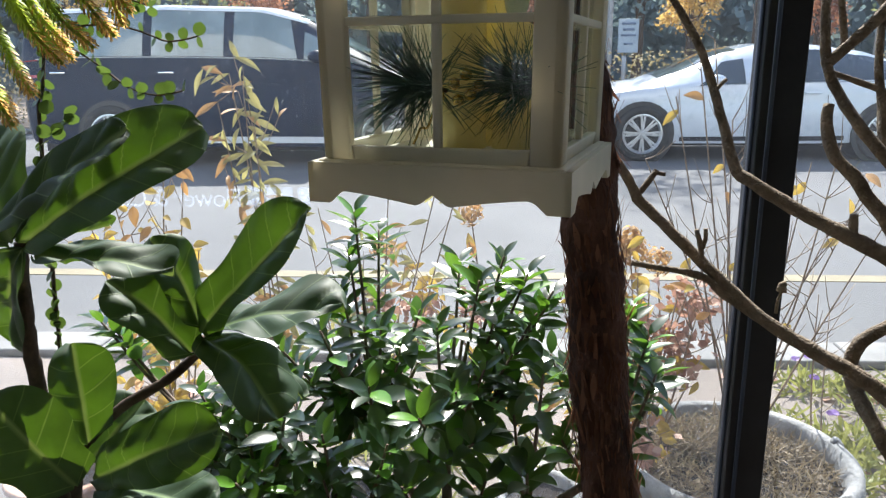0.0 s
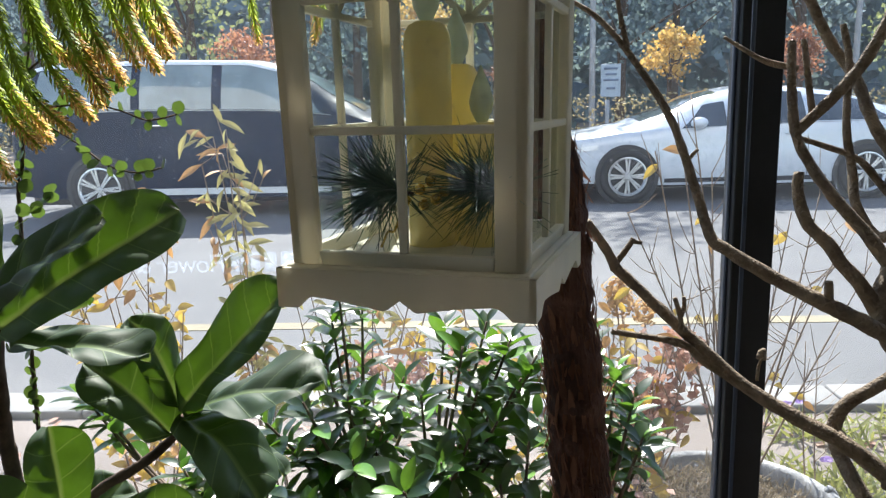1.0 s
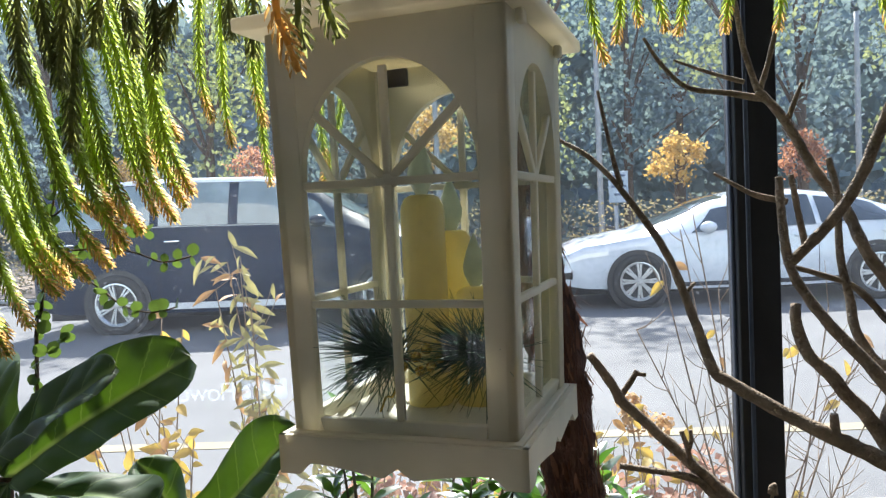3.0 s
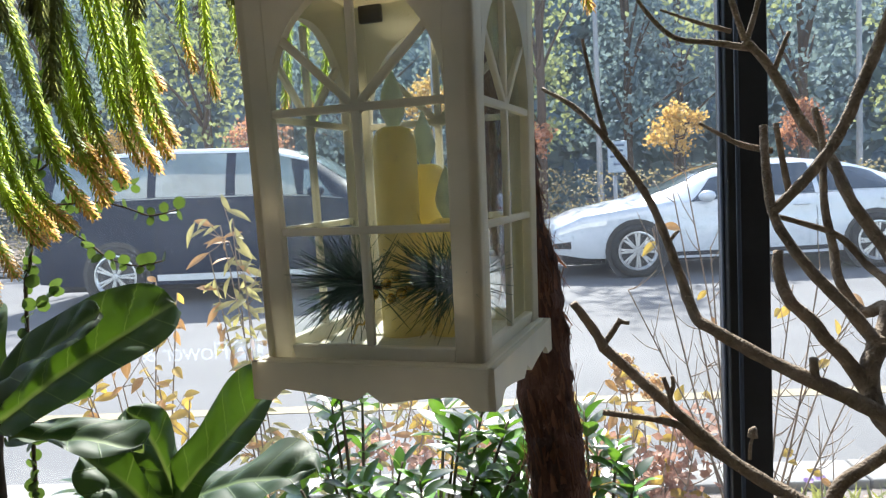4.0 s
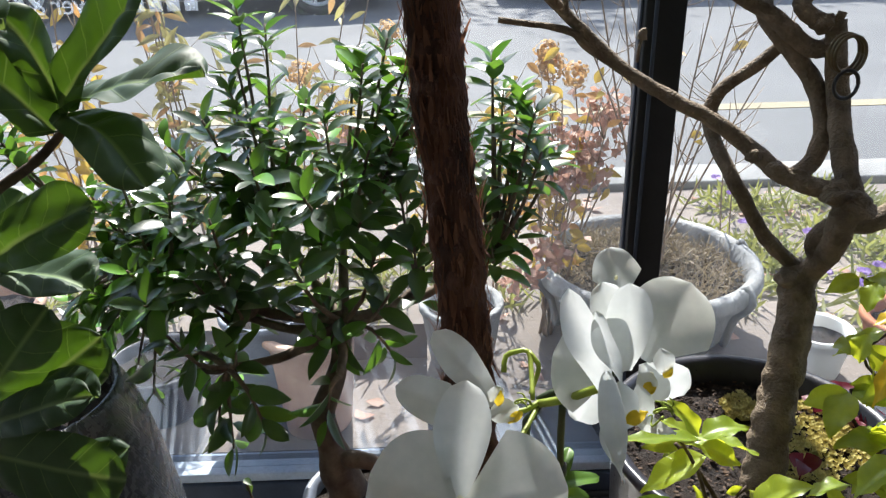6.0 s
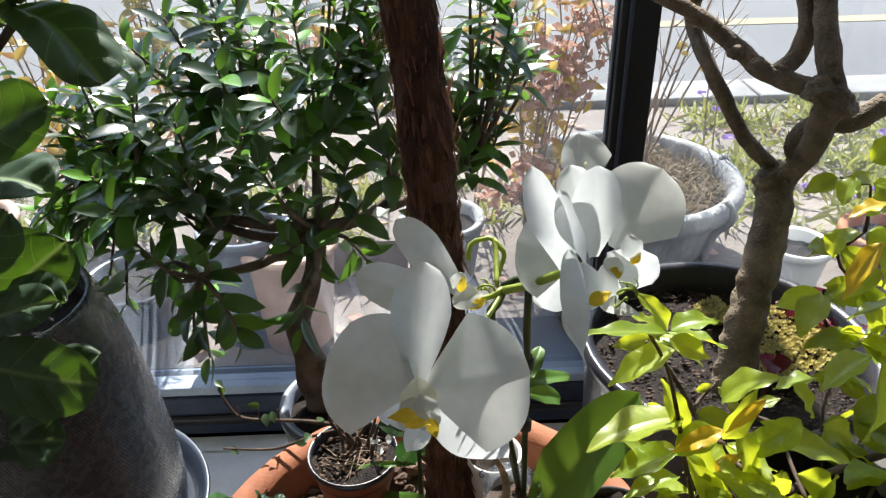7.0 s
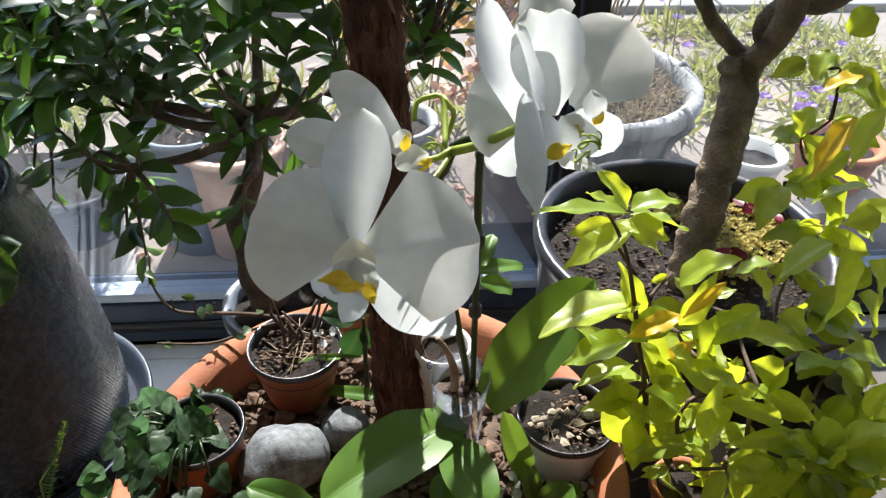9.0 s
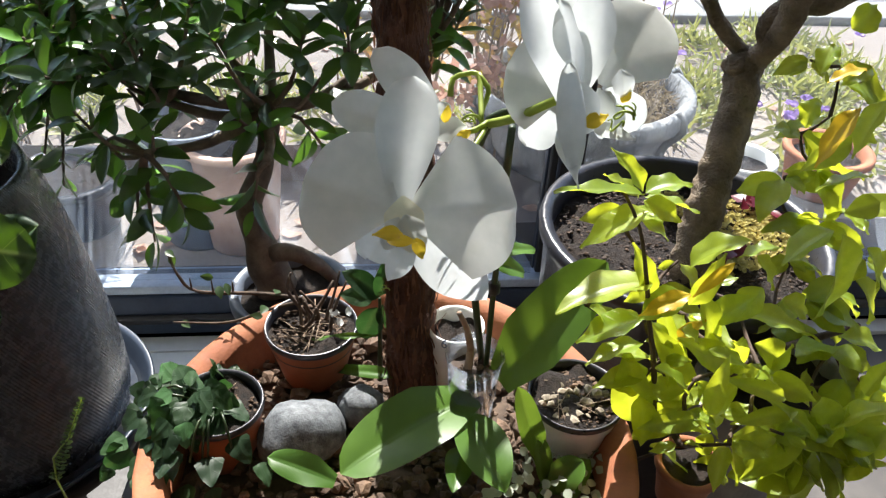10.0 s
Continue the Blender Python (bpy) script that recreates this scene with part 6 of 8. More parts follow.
CORNER_LEAVES = (
    ((0.557, 0.378, 0.386), (0.511, 0.368, 0.437), 0.029),
    ((0.586, 0.388, 0.394), (0.595, 0.384, 0.427), 0.03),
    ((0.529, 0.343, 0.395), (0.571, 0.345, 0.342), 0.03),
    ((0.569, 0.338, 0.391), (0.554, 0.328, 0.364), 0.031),
    ((0.585, 0.348, 0.399), (0.58, 0.344, 0.359), 0.028),
    ((0.522, 0.388, 0.399), (0.54, 0.39, 0.424), 0.024),
    ((0.569, 0.393, 0.418), (0.554, 0.383, 0.387), 0.027),
    ((0.501, 0.338, 0.359), (0.518, 0.334, 0.393), 0.029),
    ((0.58, 0.368, 0.432), (0.592, 0.37, 0.378), 0.028),
    ((0.425, 0.338, 0.35), (0.43, 0.328, 0.395), 0.029),
    ((0.389, 0.378, 0.448), (0.369, 0.374, 0.426), 0.023),
    ((0.491, 0.408, 0.5), (0.527, 0.41, 0.478), 0.024),
    ((0.461, 0.418, 0.54), (0.482, 0.408, 0.513), 0.022),
)
ROSETTE_LEAVES = (
    ((0.4999, 0.331, 0.4217), (0.4553, 0.323, 0.3764), 0.0267),
    ((0.505, 0.331, 0.3999), (0.4859, 0.323, 0.3304), 0.0292),
    ((0.5139, 0.331, 0.403), (0.5822, 0.323, 0.3267), 0.0216),
    ((0.5151, 0.331, 0.4065), (0.5707, 0.323, 0.385), 0.0122),
    ((0.5127, 0.331, 0.3994), (0.5211, 0.323, 0.3191), 0.0274),
    ((0.5188, 0.331, 0.4099), (0.5341, 0.323, 0.4509), 0.0206),
    ((0.5119, 0.331, 0.4153), (0.4623, 0.323, 0.4696), 0.0149),
    ((0.4835, 0.331, 0.4511), (0.4323, 0.323, 0.4453), 0.0152),
    ((0.5213, 0.331, 0.3988), (0.5679, 0.323, 0.3152), 0.0236),
    ((0.4329, 0.331, 0.4256), (0.4549, 0.323, 0.378), 0.0209),
    ((0.4049, 0.351, 0.5014), (0.4387, 0.343, 0.4899), 0.0129),
    ((0.4199, 0.351, 0.4572), (0.3888, 0.343, 0.4446), 0.0154),
    ((0.4049, 0.331, 0.4462), (0.3577, 0.323, 0.4411), 0.0177),
    ((0.3662, 0.351, 0.4849), (0.4035, 0.343, 0.4602), 0.0192),
    ((0.4107, 0.331, 0.4504), (0.4014, 0.323, 0.5059), 0.0177),
    ((0.4437, 0.351, 0.4847), (0.4714, 0.343, 0.4665), 0.0106),
    ((0.468, 0.331, 0.4669), (0.4175, 0.323, 0.4873), 0.0149),
    ((0.546, 0.331, 0.3973), (0.56, 0.323, 0.4346), 0.0238),
    ((0.5197, 0.331, 0.4275), (0.543, 0.323, 0.475), 0.0258),
    ((0.5333, 0.331, 0.4668), (0.5274, 0.323, 0.5122), 0.0177),
)
second_bush = bpy.data.objects["lime_bush.001"]
for bush, leaves in ((front_bush, TUFT_LEAVES), (front_bush, MIDDLE_LEAVES), (front_bush, LOW_LEAVES), (front_bush, RIM_LEAVES), (front_bush, ROSETTE_LEAVES), (second_bush, SECOND_LEAVES), (second_bush, CORNER_LEAVES)):
    for base, tip, width in leaves:
        bush_leaf(bush, base, tip, width * 0.95, any_way() * 0.5, rnd.uniform(0.25, 0.8))
for base, tip, width in (
    ((0.3853, 0.366, 0.5446), (0.3491, 0.36, 0.5303), 0.0152),
    ((0.4111, 0.366, 0.5735), (0.3861, 0.36, 0.5462), 0.0094),
    ((0.3921, 0.376, 0.4877), (0.4034, 0.37, 0.5131), 0.013),
    ((0.5045, 0.436, 0.6923), (0.4753, 0.43, 0.6875), 0.0135),
    ((0.4968, 0.416, 0.6719), (0.4728, 0.41, 0.6304), 0.018),
):
    bush_leaf(front_bush if base[0] < 0.5 else second_bush, base, tip, width, any_way() * 0.3, 0.4, LIME_YELLOW)
pot("small_pot", (0.4128, 0.336), 0.3885, 0.0255, 0.0204, TERRACOTTA, "small terracotta pot of dark soil under the lime-green leaves", 0.007, 0.003, 0.003, BED - 0.02, None, "small pots in the planter", lip=0.008)
pot("lime_bush_pot", (0.56, 0.46), 0.352, 0.075, 0.055, CONCRETE, "pale grey pot under the lime-green shrub", 0.02)

# ---------------------------------------------------------------- ivy, bonsai, silver creeper
IVY_SET = leaf_set(IVY_LEAF, 0.029, 0.027, "heart", 8, (0.1, 0.9), (0.05, 0.25), 0.001, 9)
ivy = thing("ivy", (0.021, 0.396, 0.40), "dark green ivy trailing over its small pot", "ivy")
for k in range(125):
    a, r = (rnd.uniform(1.2, 5.6), rnd.uniform(0.0, 0.075)) if k % 3 else (rnd.uniform(0, 6.28), rnd.uniform(0.008, 0.026))
    p = Vector((0.004 + r * math.cos(a) * 1.05, 0.394 + r * math.sin(a) * 0.85, 0.416 + rnd.uniform(-0.012, 0.022) * max(0.2, 1 - r * 12) - max(0, r - 0.036) * 1.0))
    placed("leaf", rnd.choice(IVY_SET), aimed(p, Vector((math.cos(a), math.sin(a) - 0.4, rnd.uniform(-0.9, 0.3))), Vector((0, -0.45, 1)) + any_way() * 0.7, rnd.uniform(0.45, 0.92)), ivy)
for k in range(9):
    a = rnd.uniform(2, 5.5)
    part("vine", tube([(0.021, 0.396, 0.40), (0.015 + 0.03 * math.cos(a), 0.396 + 0.03 * math.sin(a), 0.425), (0.010 + 0.055 * math.cos(a), 0.396 + 0.05 * math.sin(a), 0.400)], 0.0011, 5, 0.01), STEM_GREEN, ivy)

# a thin fern frond from a pot on the floor
pot("fern_pot", (-0.150, 0.46), -0.20, 0.145, 0.12, POT_BLACK, "wide black pot on the floor with a fern", 0.04, 0.004, 0.004)
fern = thing("fern", (-0.140, 0.46, -0.27), "thin yellow-green fern frond rising from its pot", "fern")
stem = [(-0.140, 0.46, -0.262), (-0.15, 0.47, 0.0), (-0.177, 0.47, 0.225), (-0.153, 0.475, 0.283), (-0.13, 0.48, 0.333)]
part("stalk", tube(stem, [0.0016, 0.0006], 6, 0.02), BUD_GREEN, fern)
line, _ = smooth_line(stem[2:], [0.001] * 3, 0.0052)
for k, p in enumerate(line):
    for side in (-1, 1):
        part("leaflet", leaf_bm(0.0085 * (1 - 0.6 * k / len(line)), 0.0032, "ovate", 0.4, 0.2, 4, 1, bm=bmesh.new(), m=aimed(p, Vector((side, -0.2, 0.5)) + any_way() * 0.3, Vector((0, -0.8, 0.5)) + any_way() * 0.3)), ROUND_LEAF, fern)

bonsai = thing("small_bonsai", (0.088, 0.492, 0.415), "small bare bonsai with a few fresh leaves", "bonsai")
for pts, r in ((((0.085, 0.485, 0.395), (0.09, 0.49, 0.423), (0.086, 0.5, 0.439)), 0.0042), (((0.085, 0.5, 0.433), (0.054, 0.505, 0.42), (0.012, 0.51, 0.4), (-0.042, 0.52, 0.393)), 0.0020),
               (((0.085, 0.5, 0.436), (0.046, 0.51, 0.435), (-0.017, 0.53, 0.423), (-0.032, 0.53, 0.443), (-0.039, 0.535, 0.466)), 0.0022), (((0.088, 0.49, 0.416), (0.104, 0.5, 0.433), (0.114, 0.51, 0.449)), 0.0026),
               (((-0.001, 0.525, 0.426), (-0.001, 0.525, 0.44)), 0.0012), (((0.019, 0.52, 0.427), (0.019, 0.52, 0.442)), 0.0012), (((-0.022, 0.53, 0.426), (-0.022, 0.53, 0.439)), 0.0012), (((0.088, 0.49, 0.426), (0.074, 0.49, 0.454), (0.078, 0.49, 0.475)), 0.0020)):
    part("branch", tube(pts, [r, r * 0.5], 7, 0.006, 0.2, 150), DARK_BARK, bonsai)
for k in range(6):
    a = rnd.uniform(0, 6.28)
    foot = Vector((0.092 + rnd.uniform(-0.014, 0.018), 0.484 + rnd.uniform(-0.012, 0.014), 0.412))
    top = foot + Vector((math.cos(a) * 0.018, math.sin(a) * 0.012, rnd.uniform(0.025, 0.062)))
    part("branch", tube([foot, foot.lerp(top, 0.5) + Vector((rnd.uniform(-0.005, 0.005), 0, 0)), top], [0.0022, 0.0009], 6, 0.006, 0.2, 150), DARK_BARK, bonsai)
FRESH = leaf_set(ROUND_LEAF, 0.013, 0.008, "ovate", 3)
for at in ((-0.04, 0.535, 0.468), (-0.037, 0.535, 0.463), (0.013, 0.52, 0.44), (0.006, 0.52, 0.437), (-0.034, 0.52, 0.394), (0.051, 0.5, 0.428), (0.061, 0.5, 0.443), (0.047, 0.5, 0.415), (0.001, 0.525, 0.443)):
    placed("leaf", rnd.choice(FRESH), aimed(at, any_way(0.4), Vector((0, -0.5, 1)) + any_way() * 0.4, 1.0), bonsai)

creeper = thing("silver_creeper", (0.285, 0.335, 0.37), "tiny silvery trailing leaves between the pots", "plant", kind="stuff")
bm = bmesh.new()
for k in range(150):
    p = Vector((rnd.uniform(0.235, 0.36), rnd.uniform(0.285, 0.36), 0.37 + rnd.uniform(0, 0.016)))
    leaf_bm(0.009, 0.008, "round", 0.3, 0.2, 3, 1, bm=bm, m=aimed(p, any_way(0.6), Vector((0, -0.3, 1)) + any_way() * 0.4))
part("leaves", bm, SILVER_LEAF, creeper)


# the planter and all that stands in it, nearer the window
for ob in list(bpy.data.objects):
    kind = ob.name.split(".")[0]
    if not ob.parent and kind in ("terracotta_planter", "stone", "small_pot", "fallen_flower", "orchid_pot", "lime_bush", "lime_bush_pot", "ivy", "fern_pot", "fern", "small_bonsai", "silver_creeper"):
        ob.matrix_basis = Matrix.Translation((0.002, 0.034, -0.011)) @ ob.matrix_basis

dark_plant = thing("round_leaved_plant", (0.1585, 0.5, 0.4), "small plant with dark glossy round leaves behind the brown pot", "plant")
part("stalk", tube([(0.1585, 0.5, 0.35), (0.1586, 0.5, 0.4523)], [0.003, 0.0015], 7, 0.01), STEM_GREEN, dark_plant)
for base, tip, width in (
    ((0.1586, 0.5, 0.4542), (0.1349, 0.49, 0.4898), 0.0229),
    ((0.1586, 0.5, 0.4542), (0.168, 0.49, 0.4987), 0.0199),
    ((0.1565, 0.5, 0.4412), (0.1419, 0.49, 0.4119), 0.0252),
    ((0.1526, 0.5, 0.4511), (0.1285, 0.49, 0.4666), 0.018),
    ((0.16, 0.5, 0.4444), (0.1673, 0.49, 0.4227), 0.0171),
):
    base, tip = Vector(base), Vector(tip)
    me = to_mesh("leaf", leaf_bm((tip - base).length * 1.05, width, "oval", 0.4, 0.3, 10, 4, 0.001, 1.5, width * 900), IVY_LEAF)
    placed("leaf", me, aimed(base, tip - base, Vector((0, -0.5, 0.8)) + any_way() * 0.4), dark_plant)

# ---------------------------------------------------------------- fiddle-leaf fig in the tall grey pot
grey_pot = thing("tall_grey_planter", (-0.395, 0.815, -0.03), "bellied grey planter with fine slanting ribs", "plant pot")
belly = [(0.001, 0.0), (0.160, 0.0), (0.170, 0.008), (0.176, 0.05), (0.175, 0.12), (0.168, 0.20), (0.158, 0.28), (0.147, 0.345), (0.136, 0.39), (0.127, 0.413), (0.122, 0.425), (0.116, 0.423), (0.112, 0.41), (0.110, 0.375)]
part("body", lathe(belly, (-0.395, 0.815, -0.03), 96), POT_GREY, grey_pot)
part("soil", disc((-0.395, 0.815, 0.352), 0.1105, None, 40, 0.012), SOIL, grey_pot)
saucer = thing("saucer", (-0.395, 0.815, -0.0422), "dark blue plastic saucer under the grey planter", "saucer")
part("dish", lathe([(0.001, 0.0), (0.175, 0.0), (0.1795, 0.0085), (0.180, 0.012), (0.001, 0.012)], (-0.395, 0.815, -0.0422), 64), SAUCER, saucer)
part("rim", lathe([(0.1752, 0.0002), (0.198, 0.038), (0.206, 0.044), (0.209, 0.041), (0.203, 0.036), (0.1805, 0.0115)], (-0.395, 0.815, -0.0422), 64), SAUCER, saucer)
stand = thing("plant_stand", (-0.395, 0.815, FLOOR_Z), "low black wooden plant stand", "plant stand")
part("top", lathe([(0.001, -0.0625), (0.185, -0.0625), (0.19, -0.0575), (0.19, -0.0475), (0.185, -0.0425), (0.001, -0.0425)], (-0.395, 0.815, 0.0), 48), STAND, stand)
# dark disc added over the sunlit floor, in place of shade under the stand
part("lower_shelf", lathe([(0.001, 0.03), (0.196, 0.03), (0.2, 0.034), (0.2, 0.044), (0.196, 0.048), (0.001, 0.048)], (-0.395, 0.815, FLOOR_Z), 48), STAND, stand)
for k in range(4):
    a = 0.785 + k * 1.571
    part("leg", tube([(-0.395 + 0.15 * math.cos(a), 0.815 + 0.15 * math.sin(a), -0.061), (-0.395 + 0.165 * math.cos(a), 0.815 + 0.165 * math.sin(a), FLOOR_Z)], 0.014, 10, 0.05), STAND, stand)
FIG = thing("fiddle_leaf_fig", (-0.395, 0.80, 0.35), "fiddle-leaf fig with big dark waxy leaves", "fig tree")
part("trunk", tube([(-0.385, 0.80, 0.33), (-0.437, 0.79, 0.398), (-0.413, 0.79, 0.549), (-0.399, 0.79, 0.643)], [0.0125, 0.0115], 14, 0.01, 0.15, 60), DARK_BARK, FIG, "thick cut-off stem")
part("branch", tube([(-0.399, 0.8, 0.621), (-0.339, 0.79, 0.679), (-0.278, 0.785, 0.718), (-0.235, 0.78, 0.756), (-0.229, 0.78, 0.772)], [0.0065, 0.0045], 10, 0.008, 0.25, 90), DARK_BARK, FIG)
part("branch", tube([(-0.41, 0.80, 0.35), (-0.377, 0.72, 0.608), (-0.381, 0.72, 0.689), (-0.38, 0.71, 0.782), (-0.371, 0.7, 0.856), (-0.367, 0.7, 0.895)], [0.010, 0.0060], 10, 0.008, 0.25, 90), DARK_BARK, FIG)


def fig_leaf(base, tip, width, face, curl=0.3, wave=0.004, fold=0.25, seed=0.0):
    base, tip, face = Vector(base), Vector(tip), Vector(face)
    L = (tip - base).length
    me = to_mesh("leaf", leaf_bm(L * 1.04, width * 1.45, "obovate", curl * 1.15, fold * 1.15, 44, 11, wave * 1.15, 1.6, seed, fall=1.4, pucker=0.0060), FIG_LEAF)
    placed("leaf", me, aimed(base, (tip - base) + face.normalized() * L * curl * 0.4, face), FIG)


fig_leaf((-0.367, 0.7, 0.892), (-0.189, 0.7, 1), 0.085, (-0.45, -0.9, 0.5), 0.25, 0.004, 0.35, 0.3)
fig_leaf((-0.37, 0.66, 0.91), (-0.237, 0.66, 1.002), 0.062, (-0.6, -0.6, 0.6), 0.15, 0.003, 0.3, 1.3)
fig_leaf((-0.377, 0.72, 0.879), (-0.336, 0.8, 0.893), 0.07, (0.1, 0.6, 0.6), 0.3, 0.003, 0.3, 2.0)
fig_leaf((-0.37, 0.69, 0.897), (-0.463, 0.8, 0.987), 0.09, (-0.2, -0.5, 0.9), 0.3, 0.003, 0.3, 2.5)
fig_leaf((-0.343, 0.68, 0.886), (-0.208, 0.66, 0.88), 0.060, (0.1, -0.15, 1), 0.25, 0.004, 0.3, 3.0)
fig_leaf((-0.36, 0.69, 0.892), (-0.405, 0.72, 0.789), 0.06, (-0.5, -0.8, -0.1), 0.5, 0.003, 0.3, 3.5)
fig_leaf((-0.228, 0.78, 0.776), (-0.109, 0.76, 0.914), 0.072, (-0.6, -0.75, 0.35), 0.15, 0.0045, 0.4, 4.0)
fig_leaf((-0.227, 0.775, 0.774), (-0.076, 0.75, 0.822), 0.092, (0.05, -0.22, 1), 0.35, 0.005, 0.25, 5.0)
fig_leaf((-0.233, 0.785, 0.781), (-0.275, 0.78, 0.878), 0.050, (0.7, -0.6, 0.5), 0.4, 0.004, 0.5, 6.0)
fig_leaf((-0.242, 0.775, 0.755), (-0.3, 0.74, 0.846), 0.066, (0.2, -0.55, 0.85), 0.6, 0.005, 0.35, 7.0)
fig_leaf((-0.226, 0.77, 0.774), (-0.131, 0.71, 0.718), 0.072, (0.3, -0.3, 1), 0.8, 0.004, 0.3, 8.0)
fig_leaf((-0.231, 0.785, 0.772), (-0.126, 0.8, 0.7), 0.045, (0.4, 0.3, 0.8), 0.7, 0.003, 0.3, 8.6)
fig_leaf((-0.38, 0.785, 0.59), (-0.215, 0.74, 0.682), 0.075, (-0.1, -0.85, 0.65), 0.3, 0.006, 0.3, 9.0)
fig_leaf((-0.374, 0.78, 0.581), (-0.213, 0.7, 0.616), 0.072, (0.1, -0.25, 1), 0.5, 0.005, 0.3, 10.0)
fig_leaf((-0.376, 0.78, 0.641), (-0.366, 0.76, 0.764), 0.065, (0.7, -0.65, 0.35), 0.3, 0.003, 0.55, 11.0)
fig_leaf((-0.388, 0.8, 0.606), (-0.347, 0.86, 0.654), 0.065, (0.2, -0.8, 0.5), 0.2, 0.003, 0.4, 11.6)
fig_leaf((-0.347, 0.7, 0.636), (-0.396, 0.66, 0.747), 0.085, (0.3, -0.9, 0.5), 0.3, 0.003, 0.35, 12.0)
fig_leaf((-0.387, 0.78, 0.562), (-0.339, 0.72, 0.449), 0.080, (-0.1, -0.9, 0.3), 0.2, 0.003, 0.2, 13.0)
fig_leaf((-0.388, 0.79, 0.516), (-0.25, 0.76, 0.458), 0.075, (0.1, -0.8, 0.5), 0.3, 0.004, 0.2, 14.0)
fig_leaf((-0.4, 0.77, 0.513), (-0.41, 0.7, 0.451), 0.07, (-0.3, -0.85, 0.4), 0.2, 0.004, 0.2, 15.0)
fig_leaf((-0.385, 0.74, 0.443), (-0.217, 0.66, 0.499), 0.06, (0.0, -0.5, 0.9), 0.3, 0.004, 0.2, 16.0)
fig_leaf((-0.341, 0.68, 0.296), (-0.206, 0.66, 0.419), 0.06, (0.2, -0.6, 0.8), 0.3, 0.003, 0.2, 17.0)
fig_leaf((-0.36, 0.68, 0.28), (-0.267, 0.66, 0.299), 0.055, (0.2, -0.7, 0.7), 0.3, 0.003, 0.2, 18.0)

fig_leaf((-0.402, 0.7, 0.418), (-0.262, 0.69, 0.579), 0.072, (0.25, -0.9, 0.3), 0.2, 0.002, 0.2, 19.0)
fig_leaf((-0.389, 0.72, 0.41), (-0.228, 0.72, 0.528), 0.066, (0.1, -0.9, 0.3), 0.2, 0.002, 0.2, 20.0)
fig_leaf((-0.38, 0.68, 0.433), (-0.215, 0.64, 0.512), 0.050, (0.0, -0.6, 0.8), 0.3, 0.003, 0.25, 21.0)
fig_leaf((-0.369, 0.66, 0.433), (-0.189, 0.62, 0.416), 0.078, (0.1, -0.9, 0.35), 0.25, 0.002, 0.15, 22.0)

# round-leaved climber by the glass
CLIMB = thing("round_leaf_climber", (-0.52, 0.95, 0.35), "slender climber with small round green leaves", "climber")
ROUND_SET = leaf_set(ROUND_LEAF, 0.0185, 0.0175, "round", 5, (0.0, 0.4), (0.0, 0.25), rows=5)
for pts in ((( -0.50, 0.93, 0.38), (-0.468, 0.92, 0.956), (-0.457, 0.92, 1.028), (-0.442, 0.92, 1.106), (-0.429, 0.92, 1.175), (-0.413, 0.92, 1.266)),
            ((-0.442, 0.92, 1.106), (-0.41, 0.92, 1.102), (-0.358, 0.91, 1.103), (-0.322, 0.91, 1.094), (-0.288, 0.9, 1.083), (-0.254, 0.9, 1.089)),
            ((-0.442, 0.92, 1.087), (-0.413, 0.92, 1.076), (-0.377, 0.91, 1.056), (-0.341, 0.9, 1.032), (-0.306, 0.9, 1.023), (-0.275, 0.9, 1.029)),
            ((-0.434, 0.92, 1.144), (-0.402, 0.92, 1.162), (-0.371, 0.92, 1.143), (-0.309, 0.91, 1.122))):
    part("stem", tube(pts, [0.0030 if len(pts) == 6 and pts[0][2] < 0.5 else 0.0014, 0.0010], 6, 0.012), DARK_BARK, CLIMB)
    line, _ = smooth_line(pts, [0.001] * len(pts), 0.0125)
    for p in line[2:] if pts[0][2] > 0.5 else line[8:]:
        for s in (-1, 1):
            if rnd.random() < 0.8:
                placed("leaf", rnd.choice(ROUND_SET), aimed(p, Vector((rnd.uniform(-0.5, 0.5), rnd.uniform(-0.6, 0.3), s * rnd.uniform(0.3, 1))), Vector((rnd.uniform(-0.6, 0.6), -1, 0.4)) + any_way() * 0.7, rnd.uniform(0.5, 0.95)), CLIMB)
for at in ((-0.441, 0.91, 1.005), (-0.428, 0.91, 1.001), (-0.423, 0.91, 0.991), (-0.44, 0.91, 0.985), (-0.449, 0.91, 0.975), (-0.435, 0.91, 0.978), (-0.425, 0.91, 1.009), (-0.454, 0.91, 0.968)):
    placed("leaf", rnd.choice(ROUND_SET), aimed(at, any_way(), Vector((rnd.uniform(-0.6, 0.6), -1, 0.5)), rnd.uniform(0.8, 1.1)), CLIMB)


# ---------------------------------------------------------------- the ficus bush before the window
ficus_pot = pot("ficus_pot", (0.045, 0.785), 0.235, 0.078, 0.068, POT_BLUE, "blue-grey ceramic pot of the ficus", 0.02, 0.005, 0.008)
FICUS = thing("ficus_bush", (0.015, 0.80, 0.24), "bushy ficus with small glossy dark green leaves", "ficus")
part("trunk", tube([(0.02, 0.80, 0.225), (0.010, 0.80, 0.285), (-0.005, 0.815, 0.345), (0.02, 0.84, 0.40), (0.03, 0.86, 0.46)], [0.029, 0.021, 0.016, 0.014, 0.012], 16, 0.008, 0.35, 28), FICUS_BARK, FICUS)
part("root", tube([(0.025, 0.79, 0.29), (0.055, 0.775, 0.30), (0.085, 0.79, 0.265), (0.1, 0.80, 0.235)], [0.012, 0.008], 10, 0.008, 0.3, 60), FICUS_BARK, FICUS)
